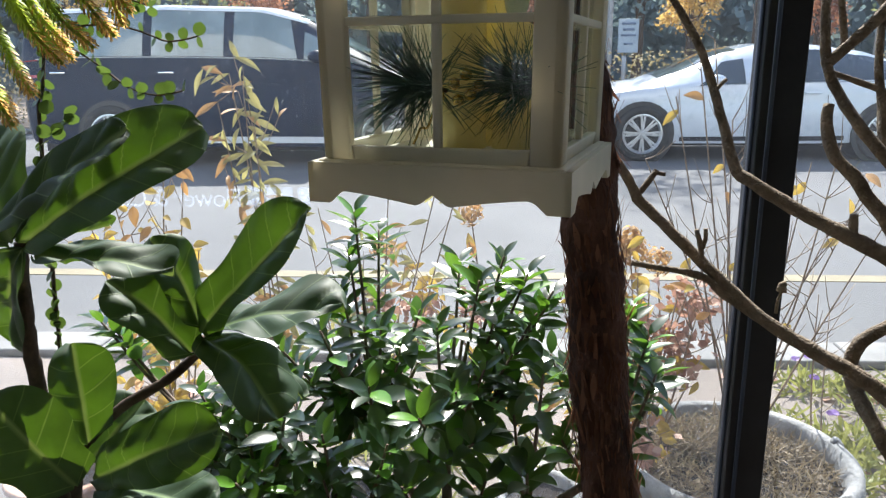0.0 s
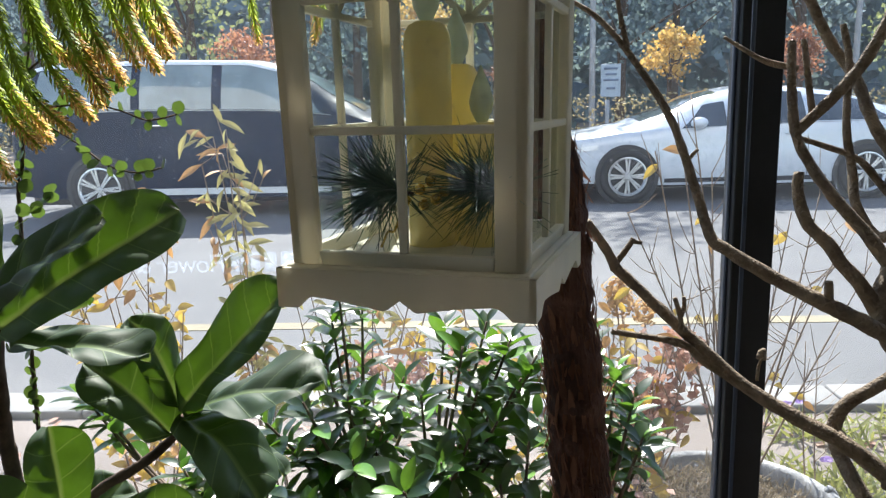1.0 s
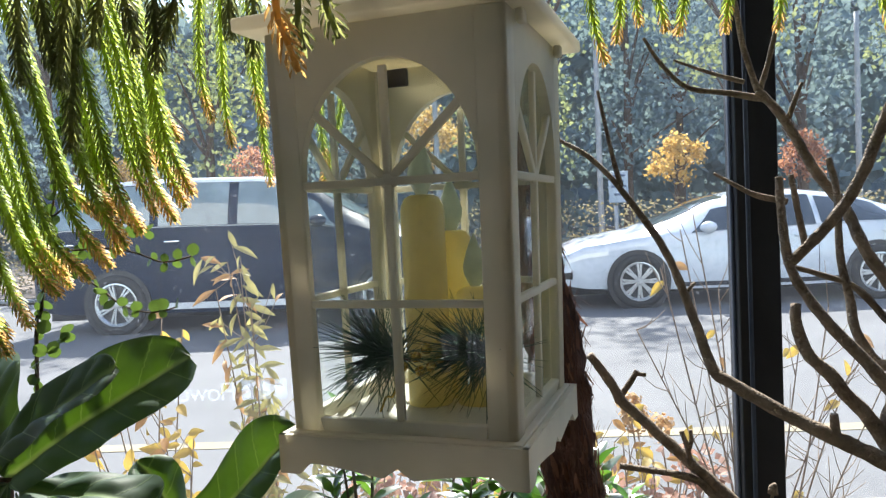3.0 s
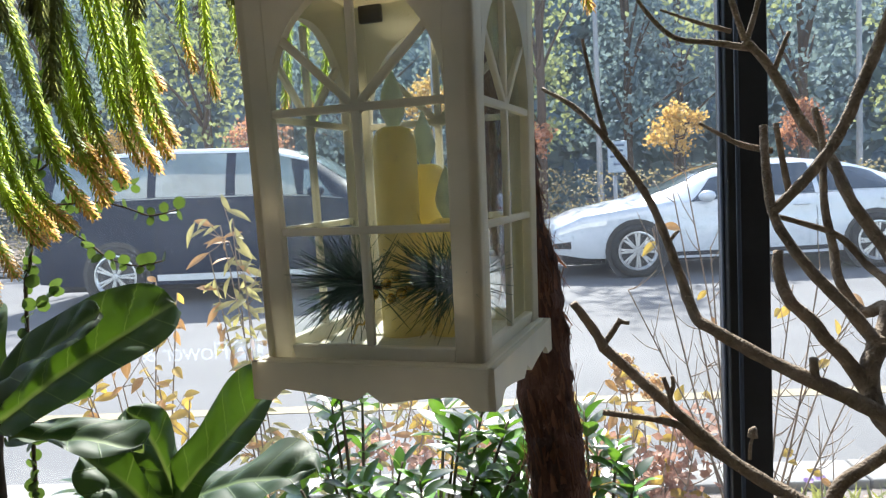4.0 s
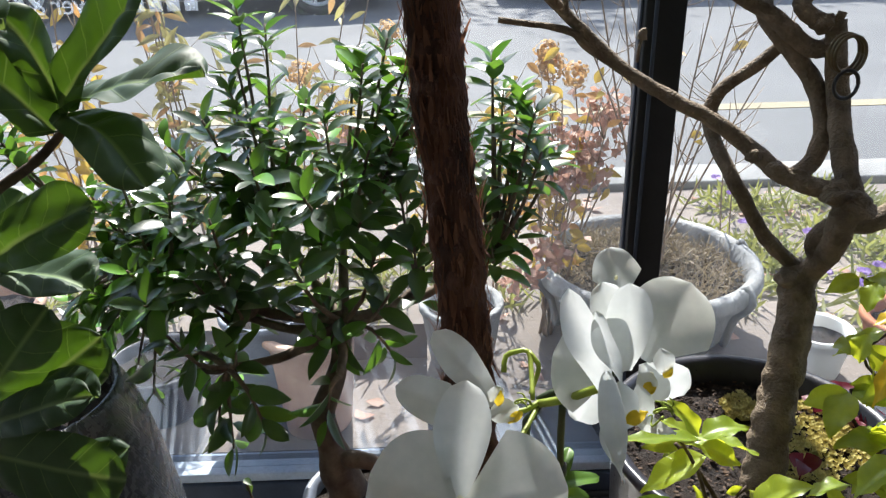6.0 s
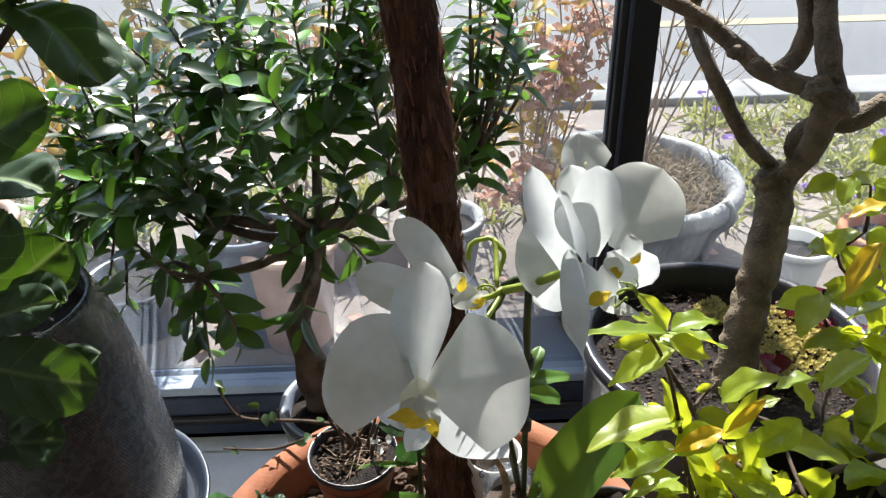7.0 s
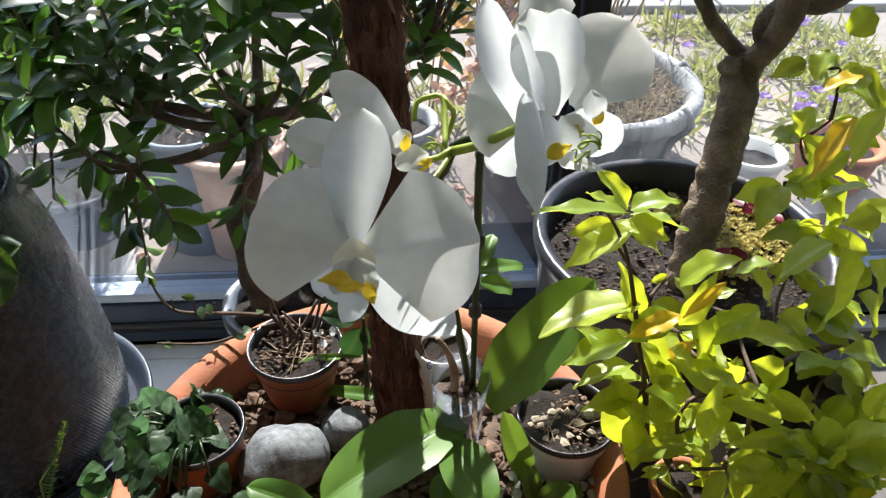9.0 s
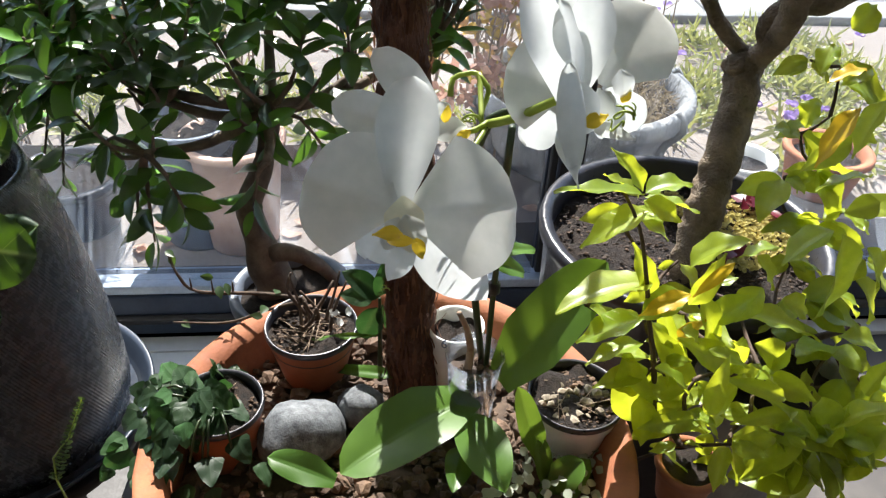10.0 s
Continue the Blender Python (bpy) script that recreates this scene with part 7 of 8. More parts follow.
shoots = [
    (-0.121, 1.12, 0.842), (-0.133, 1.12, 0.784), (-0.142, 1.1, 0.726), (-0.142, 0.95, 0.716), (-0.092, 1, 0.704), (-0.072, 1.02, 0.693), (-0.016, 1.02, 0.723), (-0.042, 1, 0.673), (0.034, 1.2, 0.745), (0.047, 1.18, 0.689),
    (0.121, 1.2, 0.717), (0.124, 1.16, 0.66), (0.246, 1.1, 0.76), (0.264, 1.12, 0.705), (0.039, 0.9, 0.655), (-0.068, 0.88, 0.669), (-0.005, 0.86, 0.638), (0.061, 0.88, 0.595),
    (0.097, 0.95, 0.643), (-0.015, 1.1, 0.639), (0.17, 1.05, 0.648), (0.305, 1.1, 0.64), (0.346, 1.1, 0.608), (0.272, 1.02, 0.61), (0.282, 1, 0.536), (0.249, 1.08, 0.644),
    (-0.234, 0.9, 0.59), (-0.285, 0.95, 0.584), (-0.168, 0.86, 0.648), (-0.125, 0.86, 0.614), (-0.236, 0.9, 0.532), (-0.306, 0.95, 0.531), (-0.161, 0.85, 0.543), (-0.106, 0.84, 0.518),
    (-0.062, 0.86, 0.547), (-0.032, 0.9, 0.508), (0.005, 0.86, 0.49), (0.054, 0.85, 0.48),
]
shoots += [
    (0.067, 1, 0.772), (0.1, 1.02, 0.801), (0.132, 1, 0.783), (0.089, 0.98, 0.727), (0.145, 1, 0.727), (0.111, 0.95, 0.687), (0.168, 1.02, 0.752), (0.074, 0.92, 0.677), (0.149, 0.92, 0.673), (0.112, 0.9, 0.625), (0.296, 1, 0.698), (0.305, 0.98, 0.649),
    (0.095, 0.84, 0.511), (0.112, 0.9, 0.445), (0.077, 0.86, 0.555), (-0.177, 0.84, 0.434), (-0.258, 0.9, 0.439), (-0.093, 0.82, 0.458), (0.029, 0.84, 0.428), (-0.034, 0.8, 0.418),
    (-0.333, 0.95, 0.453), (-0.072, 0.95, 0.572), (0.138, 0.92, 0.509), (-0.145, 1, 0.633), (-0.525, 1.1, 0.677), (-0.473, 1.08, 0.64), (0.002, 0.9, 0.558), (-0.271, 0.96, 0.644),
    (-0.199, 0.92, 0.556), (-0.138, 0.92, 0.536), (-0.094, 0.9, 0.456), (-0.018, 0.9, 0.408), (0.094, 0.88, 0.39), (-0.324, 1, 0.463), (-0.375, 1, 0.475), (-0.268, 1, 0.422),
    (-0.071, 0.78, 0.35), (-0.078, 0.74, 0.336), (-0.146, 0.82, 0.324), (-0.261, 0.9, 0.327), (-0.192, 0.9, 0.378), (0.076, 0.78, 0.517), (-0.32, 1, 0.404), (0.234, 0.95, 0.521), (0.182, 0.98, 0.549), (0.224, 1, 0.575),
    (-0.255, 0.9, 0.455), (-0.331, 0.95, 0.449), (-0.198, 0.88, 0.392), (-0.085, 0.8, 0.352), (0.008, 0.78, 0.362), (-0.106, 0.82, 0.444), (-0.002, 0.82, 0.465), (0.111, 0.82, 0.418), (-0.215, 1, 0.674),
]
shoots += [
    (-0.334, 1, 0.606), (-0.289, 1.02, 0.625), (-0.245, 0.98, 0.588), (-0.313, 0.96, 0.551), (-0.213, 1, 0.625), (-0.277, 0.95, 0.515), (-0.18, 0.97, 0.574), (-0.347, 0.95, 0.477), (-0.205, 0.93, 0.513), (-0.136, 1, 0.616), (-0.115, 0.95, 0.549), (-0.265, 0.93, 0.45), (-0.0617, 0.97, 0.586), (-0.325, 0.94, 0.412),
    (-0.201, 0.8, 0.527), (-0.121, 0.84, 0.563), (-0.097, 0.78, 0.49), (-0.231, 0.84, 0.556), (-0.074, 0.8, 0.438),
]
shoots += [tuple(Vector(at) + Vector((rnd.uniform(-0.055, 0.055), rnd.uniform(-0.05, 0.05), rnd.uniform(-0.075, -0.01)))) for k, at in enumerate(shoots) if at[2] > (0.62 if at[0] > -0.08 else 0.34) and k % 5 < 3]
FICUS_SET = leaf_set(FICUS_LEAF, 0.054, 0.0222, "oval", 8, (0.1, 0.7), (0.25, 0.6))
nodes = [Vector((0.03, 0.86, 0.46)), Vector((-0.10, 0.88, 0.46)), Vector((0.13, 0.92, 0.48)), Vector((-0.22, 0.93, 0.50)), Vector((0.24, 0.98, 0.50)), Vector((0.02, 1.0, 0.55)), Vector((-0.08, 1.02, 0.56)), Vector((0.03, 0.78, 0.43)), Vector((-0.12, 0.82, 0.42))]
for n in nodes[1:]:
    part("branch", tube([nodes[0], nodes[0].lerp(n, 0.5) + Vector((0, 0, -0.015)), n], [0.009, 0.005], 8, 0.012, 0.2, 60), FICUS_BARK, FICUS)
rest = bmesh.new()
leaf_no = 0
for number, at in enumerate(shoots):
    at = Vector(at)
    if at.z < 0.52 and at.x > -0.1 and number % 2:
        continue
    hub = min(nodes, key=lambda q: (q - at).length)
    away = (at - hub)
    bend = hub.lerp(at, 0.55) + Vector((0, 0, -0.02 if at.z > hub.z else 0.02))
    pts, _ = smooth_line([hub, bend, at], [0.003] * 3, 0.006)
    part("twig", tube([hub, bend, at], [0.0042, 0.0016], 6, 0.02), FICUS_BARK, FICUS)
    axis = ((at - bend).normalized() + Vector((0, 0, 0.6 if at.z > 0.5 else -0.1))).normalized()
    o = axis.orthogonal().normalized()
    n = rnd.randint(9, 12) if at.z > 0.52 else rnd.randint(5, 8)
    for k in range(n):
        s = k / (n - 1)
        a = k * 2.4 + rnd.uniform(-0.3, 0.3)
        out = o * math.cos(a) + axis.cross(o) * math.sin(a)
        lift = 1.5 - 1.45 * s + rnd.uniform(-0.3, 0.3)
        way = (out + axis * lift + Vector((0, 0, -0.15))).normalized()
        spot = at - (at - bend).normalized() * 0.056 * s + out * 0.002
        m = aimed(spot, way, axis * 0.7 + Vector((0, -0.2, 0.8)) - out * 0.25 + any_way() * 0.4, (0.72 + 0.33 * min(1, s * 2.2)) * rnd.uniform(0.75, 1.12))
        leaf_no += 1
        if leaf_no % 6 == 0 and leaf_no < 1790:
            placed("leaf", rnd.choice(FICUS_SET), m, FICUS)
        else:
            leaf_bm(0.054, 0.0222, "oval", rnd.uniform(0.1, 0.7), rnd.uniform(0.25, 0.6), 6, 1, bm=rest, m=m)
part("foliage", rest, FICUS_LEAF_REST, FICUS)["kind"] = "stuff"

# ---------------------------------------------------------------- outdoors: ground, kerb, road
ROAD_Z, YARD_Z, STRIP_Z = -0.10, -0.13, -0.212
solid("ground", box(bmesh.new(), (-120, 2.0, -0.6), (120, 160, ROAD_Z - 0.02)), EARTH, "bare earth reaching away behind the road", "ground", "structure")
yard_bm = box(bmesh.new(), (-12, 1.80, -0.3), (12, 2.78, YARD_Z + 0.03))
box(yard_bm, (-12, 1.42, -0.3), (-1.2, 1.7995, YARD_Z + 0.03))
box(yard_bm, (0.12, 1.42, -0.3), (12, 1.7995, YARD_Z + 0.03))
box(yard_bm, (-1.1995, 1.42, -0.3), (0.1195, 1.7995, STRIP_Z))
solid("yard", yard_bm, PAVING, "pale gritty strip of yard before the shop window", "pavement", "structure")
solid("road", box(bmesh.new(), (-80, 3.0, ROAD_Z - 0.0195), (80, 12.2, ROAD_Z)), ASPHALT, "sunlit grey asphalt road", "road", "structure")
kerb = thing("kerb", (0, 2.9, ROAD_Z), "row of pale kerb stones along the road", "kerb", kind="structure")
stone_mesh = to_mesh("kerb_stone", box(bmesh.new(), (-0.495, -0.105, -0.019), (0.495, 0.105, 0.03), 0.008), KERB)
for k in range(-12, 13):
    placed("kerb_stone", stone_mesh, Matrix.Translation((k, 2.89 + 0.004 * (k % 3), ROAD_Z)), kerb)
far_kerb = thing("far_kerb", (0, 12.3, ROAD_Z), "kerb stones on the far side of the road", "kerb", kind="structure")
for k in range(-16, 17):
    placed("kerb_stone", stone_mesh, Matrix.Translation((k, 12.31, ROAD_Z + 0.05)), far_kerb)
solid("edge_line", box(bmesh.new(), (-40, 3.96, ROAD_Z), (40, 4.08, ROAD_Z + 0.004)), LINE_PAINT, "worn yellowish edge line painted on the asphalt", "road marking", "structure")
solid("verge", box(bmesh.new(), (-60, 12.42, ROAD_Z - 0.02), (60, 24, 0.0)), EARTH, "dry verge behind the road", "ground", "structure")


# ---------------------------------------------------------------- cars
def car(name, origin, heading, length, stations, half, paint, glass, label, wheels, wheel_r, windows, spokes, screen):
    """A car lofted along its length. stations: x, sill, belt and top heights, width factor, top width factor."""
    it = thing(name, origin, label, "car", "parked cars")
    M = Matrix.Translation(origin) @ Matrix.Scale(heading, 4, (1, 0, 0))
    xs = [s[0] for s in stations]

    def at(x):
        for a, b in zip(stations, stations[1:]):
            if x <= b[0]:
                u = max(0, (x - a[0]) / (b[0] - a[0]))
                u = u * u * (3 - 2 * u) * 0.35 + u * 0.65
                return [p + (q - p) * u for p, q in zip(a, b)]
        return list(stations[-1])

    def surf(x, v, side=1, off=0.0):
        """v: 0 sill, 0.45 belt, 0.8 eaves, 1 middle of the top"""
        _, sill, belt, top, w, wt = at(x)
        y = half * w
        if v < 0.45:
            u = v / 0.45
            bulge = 0.93 + 0.07 * math.sin(math.pi * min(1, u * 0.85 + 0.12))
            p = (y * bulge, sill + (belt - sill) * u)
        elif v < 0.8:
            u = (v - 0.45) / 0.35
            p = (y * (0.985 - 0.985 * u) + half * wt * u * 1.0 + 0.02 * math.sin(math.pi * u), belt + (top - 0.05 - belt) * u)
        else:
            u = (v - 0.8) / 0.2
            p = (half * wt * (1 - u), top - 0.05 * (1 - u) ** 2)
        n = 1 if v < 0.8 else 0.2
        return M @ Vector((x, -side * (p[0] + off * n), p[1] + off * (0.25 if v < 0.8 else 1.0)))

    b = bmesh.new()
    N, V = 60, [0, 0.06, 0.13, 0.2, 0.28, 0.36, 0.45, 0.55, 0.68, 0.8, 0.86, 0.93, 1.0]
    grid = []
    for i in range(N + 1):
        x = xs[0] + (xs[-1] - xs[0]) * i / N
        grid.append([b.verts.new(surf(x, v, 1)) for v in V] + [b.verts.new(surf(x, v, -1)) for v in V[-2::-1]])
    for i in range(N):
        for k in range(len(grid[0]) - 1):
            b.faces.new((grid[i][k], grid[i + 1][k], grid[i + 1][k + 1], grid[i][k + 1]))
    b.faces.new(grid[0])
    b.faces.new(grid[-1])
    part("body", b, paint, it)

    def panel(x0, x1, v0, v1, off, nx=14, nv=6, side=1, slant=0.0, slant1=0.0):
        q = bmesh.new()
        rows = [[q.verts.new(surf(x0 + (x1 - x0) * i / nx + slant * (1 - i / nx) * (v0 + (v1 - v0) * j / nv - v0) + slant1 * (i / nx) * (v1 - v0) * j / nv, v0 + (v1 - v0) * j / nv, side, off)) for j in range(nv + 1)] for i in range(nx + 1)]
        for i in range(nx):
            for j in range(nv):
                q.faces.new((rows[i][j], rows[i + 1][j], rows[i + 1][j + 1], rows[i][j + 1]))
        return q

    for x0, x1, v0, v1, sl, sl1 in windows:
        w = part("window", panel(x0, x1, v0, v1, 0.006, slant=sl, slant1=sl1), glass, it, "dark car window")
    part("belt_trim", panel(windows[0][0] - 0.1, windows[-1][1] + 0.1, 0.440, 0.466, 0.012, 24, 1), PAINTED_SHINE if paint is CAR_NAVY else CHROME, it, "bright belt trim")
    part("sill_trim", panel(wheels[0] + wheel_r + 0.12, wheels[1] - wheel_r - 0.12, 0.02, 0.055, 0.008, 12, 1), PAINTED_SHINE if paint is CAR_NAVY else POT_BLACK, it, "sill strip")
    for x in wheels:
        c = M @ Vector((x, -half * 0.90, wheel_r))
        arch = bmesh.new()
        n = 24
        ring = [arch.verts.new(M @ Vector((x + (wheel_r + 0.055) * math.cos(a), -half * 1.003, wheel_r + (wheel_r + 0.055) * math.sin(a)))) for a in [math.pi * 2 * i / n for i in range(n)]]
        inner = [arch.verts.new(M @ Vector((x + (wheel_r + 0.055) * math.cos(a), -half * 0.62, wheel_r + (wheel_r + 0.055) * math.sin(a)))) for a in [math.pi * 2 * i / n for i in range(n)]]
        arch.faces.new(ring)
        for i in range(n):
            arch.faces.new((ring[i], ring[(i + 1) % n], inner[(i + 1) % n], inner[i]))
        part("wheel_arch", arch, BLACK_PART, it, "dark wheel arch", smooth=False)
        for side in (1, -1):
            turn = Matrix.Translation(M @ Vector((x, -side * half * 0.945, wheel_r))) @ Matrix.Rotation(radians(90 * side), 4, "X")
            t = lathe([(wheel_r * 0.70, -0.10), (wheel_r * 0.95, -0.10), (wheel_r, -0.07), (wheel_r, 0.065), (wheel_r * 0.95, 0.092), (wheel_r * 0.72, 0.088), (wheel_r * 0.70, 0.05)], (0, 0, 0), 40)
            t.transform(turn)
            wheel = part("wheel", t, TYRE, it, "black tyre on an alloy rim")
            r = lathe([(wheel_r * 0.73, 0.092), (wheel_r * 0.68, 0.094), (wheel_r * 0.63, 0.075), (wheel_r * 0.62, 0.02), (0.001, 0.02)], (0, 0, 0), 40)
            for s in range(spokes):
                a = 2 * math.pi * s / spokes
                for d in (-0.10, 0.10):
                    box(r, (0.02, -0.013, 0.06), (wheel_r * 0.67, 0.013, 0.088), 0.004, Matrix.Rotation(a + d, 4, "Z"))
            lathe([(0.001, 0.097), (0.03, 0.096), (0.04, 0.085), (0.04, 0.06)], (0, 0, 0), 20, r)
            r.transform(turn)
            part("rim", r, ALLOY, wheel, "silver alloy rim", smooth=False)
    shield = panel(screen[0], screen[1], 0.83, 1.0, 0.008, 10, 5)
    join(shield, panel(screen[0], screen[1], 0.83, 1.0, 0.008, 10, 5, -1))
    part("windscreen", shield, glass, it, "sloping windscreen")
    if paint is CAR_NAVY:
        part("roof_rail", panel(-0.75, 2.25, 0.775, 0.812, 0.014, 24, 2), PAINTED_SHINE, it, "silver roof rail")
    # mirrors, handles, lamps
    mx = windows[-1][1] - 0.18
    q = bmesh.new()
    ball(q, M @ Vector((mx, -half * 1.06, at(mx)[2] + 0.07)), (0.10, 0.085, 0.07), 1, 0.1, 2)
    part("mirror", q, paint, it)
    for x0, x1, _, _, _, _ in windows[:2] if len(windows) > 2 else windows[:1]:
        q = bmesh.new()
        hx = x0 + 0.15
        p = surf(hx, 0.38, 1, 0.015)
        box(q, p - Vector((0.09, 0.012, 0.012)), p + Vector((0.09, 0.012, 0.012)), 0.006)
        part("door_handle", q, CHROME if paint is CAR_NAVY else paint, it)
    for x in [w[0] - 0.02 for w in windows[1:]] + [windows[0][0] - 0.05]:
        part("door_gap", panel(x - 0.004, x + 0.004, 0.03, 0.45, 0.003, 1, 8), BLACK_PART, it)
    nose = xs[-1]
    part("headlamp", panel(nose - 0.62, nose - 0.06, 0.33, 0.42, 0.008, 8, 3), LAMP_LENS, it, "clear headlamp")
    part("front_grille", panel(nose - 0.20, nose - 0.005, 0.10, 0.20, 0.008, 6, 2), BLACK_PART, it, "dark bumper intake")
    part("tail_lamp", panel(xs[0] + 0.01, xs[0] + 0.26, 0.36, 0.46, 0.008, 5, 3), RED_LENS, it, "red tail lamp")
    part("underbody", box(bmesh.new(), (xs[0] + 0.15, -half * 0.8, 0.16), (xs[-1] - 0.15, half * 0.8, 0.34), 0, M), BLACK_PART, it)
    return it


# dark minivan: its nose towards +x, wheels 3.09 m apart
car("minivan", (-4.13, 9.3, ROAD_Z), 1, 5.1, [
    (-1.05, 0.34, 1.12, 1.52, 0.86, 0.72), (-0.98, 0.28, 1.16, 1.68, 0.95, 0.76), (-0.6, 0.24, 1.19, 1.77, 1.0, 0.78), (0.6, 0.22, 1.19, 1.80, 1.0, 0.79),
    (1.7, 0.22, 1.17, 1.77, 1.0, 0.78), (2.2, 0.22, 1.15, 1.65, 1.0, 0.76), (2.75, 0.22, 1.10, 1.31, 1.0, 0.76), (3.15, 0.22, 1.00, 1.10, 1.0, 0.80), (3.7, 0.24, 0.90, 0.98, 0.97, 0.78), (3.98, 0.30, 0.72, 0.84, 0.88, 0.70)],
    0.95, CAR_NAVY, SKY_PALE_GLASS, "dark navy minivan with silver side strip parked across the road", (0.0, 3.09), 0.345,
    [(-0.72, 0.42, 0.47, 0.77, 0.25, 0), (0.52, 1.33, 0.47, 0.775, 0, 0), (1.44, 2.15, 0.47, 0.775, 0, -0.3), (2.22, 2.56, 0.47, 0.70, 0, -0.9)], 7, (2.12, 3.0))
# white saloon: its nose towards -x
car("saloon_car", (4.60, 9.75, ROAD_Z), -1, 4.5, [
    (-0.95, 0.36, 0.84, 0.96, 0.86, 0.70), (-0.85, 0.28, 0.87, 1.02, 0.95, 0.74), (-0.35, 0.24, 0.89, 1.09, 1.0, 0.70), (0.2, 0.21, 0.88, 1.26, 1.0, 0.66), (0.75, 0.20, 0.87, 1.33, 1.0, 0.66),
    (1.35, 0.20, 0.86, 1.33, 1.0, 0.66), (1.75, 0.20, 0.85, 1.26, 1.0, 0.66), (2.3, 0.20, 0.83, 1.04, 1.0, 0.70), (2.7, 0.21, 0.81, 0.91, 1.0, 0.76), (3.3, 0.24, 0.74, 0.82, 0.97, 0.76), (3.68, 0.30, 0.58, 0.68, 0.84, 0.66)],
    0.89, CAR_WHITE, CAR_GLASS, "white saloon car parked across the road", (0.0, 2.72), 0.315,
    [(-0.30, 0.62, 0.48, 0.76, 0.9, 0), (0.68, 1.52, 0.47, 0.77, 0, -0.5), (1.58, 2.10, 0.47, 0.72, 0, -1.1)], 8, (1.62, 2.52))


# ---------------------------------------------------------------- trees, hedge, woods, sign
def spray(bm, at, size, count, leaf, flat=0.0):
    for k in range(count):
        p = Vector(at) + Vector([rnd.gauss(0, 0.42) * s for s in size])
        leaf_bm(leaf * rnd.uniform(0.6, 1.2), leaf * 0.7, "ovate", 0.2, 0.2, 2, 1, bm=bm, m=aimed(p, any_way(), any_way()))


def grown_tree(name, root, height, spread, leaf_mat, label, leaf=0.09, clumps=40, per=36, trunk_r=0.09, group="", low=0.35, bark=DARK_BARK):
    it = thing(name, root, label, "tree", group)
    root = Vector(root)
    top = root + Vector((rnd.uniform(-0.2, 0.2), 0, height * 0.8))
    part("trunk", tube([root - Vector((0, 0, 0.02)), root.lerp(top, 0.5) + Vector((rnd.uniform(-0.1, 0.1), 0, 0)), top], [trunk_r, trunk_r * 0.35], 9, 0.2, 0.15, 6), bark, it)
    crown = bmesh.new()
    for k in range(clumps):
        u = rnd.random() ** 0.8
        z = height * (low + (1.04 - low) * u)
        wide = spread * math.sin(math.pi * min(0.97, 0.18 + 0.8 * u)) ** 0.7
        a = rnd.uniform(0, 6.28)
        r = wide * rnd.uniform(0.25, 1.0)
        p = root + Vector((r * math.cos(a), r * math.sin(a), z))
        if k < 9:
            s = root + Vector((0, 0, z * 0.65))
            part("limb", tube([s, s.lerp(p, 0.5) + Vector((0, 0, 0.1)), p], [trunk_r * 0.4, trunk_r * 0.1], 6, 0.2), bark, it)
        spray(crown, p, (spread * 0.3, spread * 0.3, height * 0.08), per, leaf)
    part("crown", crown, leaf_mat, it)
    return it


for x, y, h, s, mat, words in (
    (3.72, 14.2, 2.2, 0.56, GOLD_TREE, "small golden-yellow autumn tree behind the hedge"), (6.3, 15.0, 2.2, 0.4, RED_TREE, "small orange-red autumn tree behind the hedge"),
    (-4.4, 15.0, 2.5, 0.8, RED_TREE, "small red maple behind the parked cars"), (-0.9, 15.2, 3.0, 0.75, GOLD_TREE, "young golden tree behind the parked cars"),
    (1.0, 15.5, 2.2, 0.6, RED_TREE, "small russet tree behind the hedge"), (-7.6, 15.5, 2.4, 0.8, GOLD_TREE, "small yellow tree behind the parked cars"),
):
    grown_tree("small_autumn_tree", (x, y, 0.0), h, s, mat, words, 0.09, 34, 34, 0.035, "autumn trees", 0.70)
# tall thin trees added to throw dappled shade on the road
for x, y, h, s in ((-9.5, 16.5, 10.5, 2.3), (-4.0, 16.0, 9.5, 2.0), (1.4, 16.5, 10.5, 2.2), (5.6, 16.2, 9.5, 1.9), (10.5, 16.5, 10.5, 2.3)):
    grown_tree("tall_tree", (x, y, 0.0), h, s, LIGHT_WOOD_LEAF, "tall slender tree with thin foliage, added to dapple the road with shade", 0.16, 60, 24, 0.12, "thin tall trees across the road", 0.42)
for x, y, h, s, mat in ((-12, 22, 8.5, 2.6, HAZY_WOOD_LEAF), (-7.5, 20.5, 9.0, 2.6, LIGHT_WOOD_LEAF), (-3.2, 22, 8.5, 2.4, HAZY_WOOD_LEAF), (0.8, 21, 9.5, 2.5, LIGHT_WOOD_LEAF), (4.4, 22.5, 9.0, 2.5, HAZY_WOOD_LEAF), (8.6, 20.5, 8.5, 2.6, HAZY_WOOD_LEAF), (13, 22, 9.0, 2.7, LIGHT_WOOD_LEAF), (6.6, 25, 10, 2.5, HAZY_WOOD_LEAF)):
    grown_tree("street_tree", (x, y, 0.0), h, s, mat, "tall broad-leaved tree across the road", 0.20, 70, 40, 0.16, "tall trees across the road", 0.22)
woods = thing("far_woods", (0, 30, 0), "dense wood in the distance, blue with painted haze", "wood", kind="stuff")
bm = bmesh.new()
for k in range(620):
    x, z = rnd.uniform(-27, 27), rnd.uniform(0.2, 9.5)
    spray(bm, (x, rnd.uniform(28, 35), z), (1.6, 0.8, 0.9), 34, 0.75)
part("foliage", bm, HAZY_WOOD_LEAF, woods)
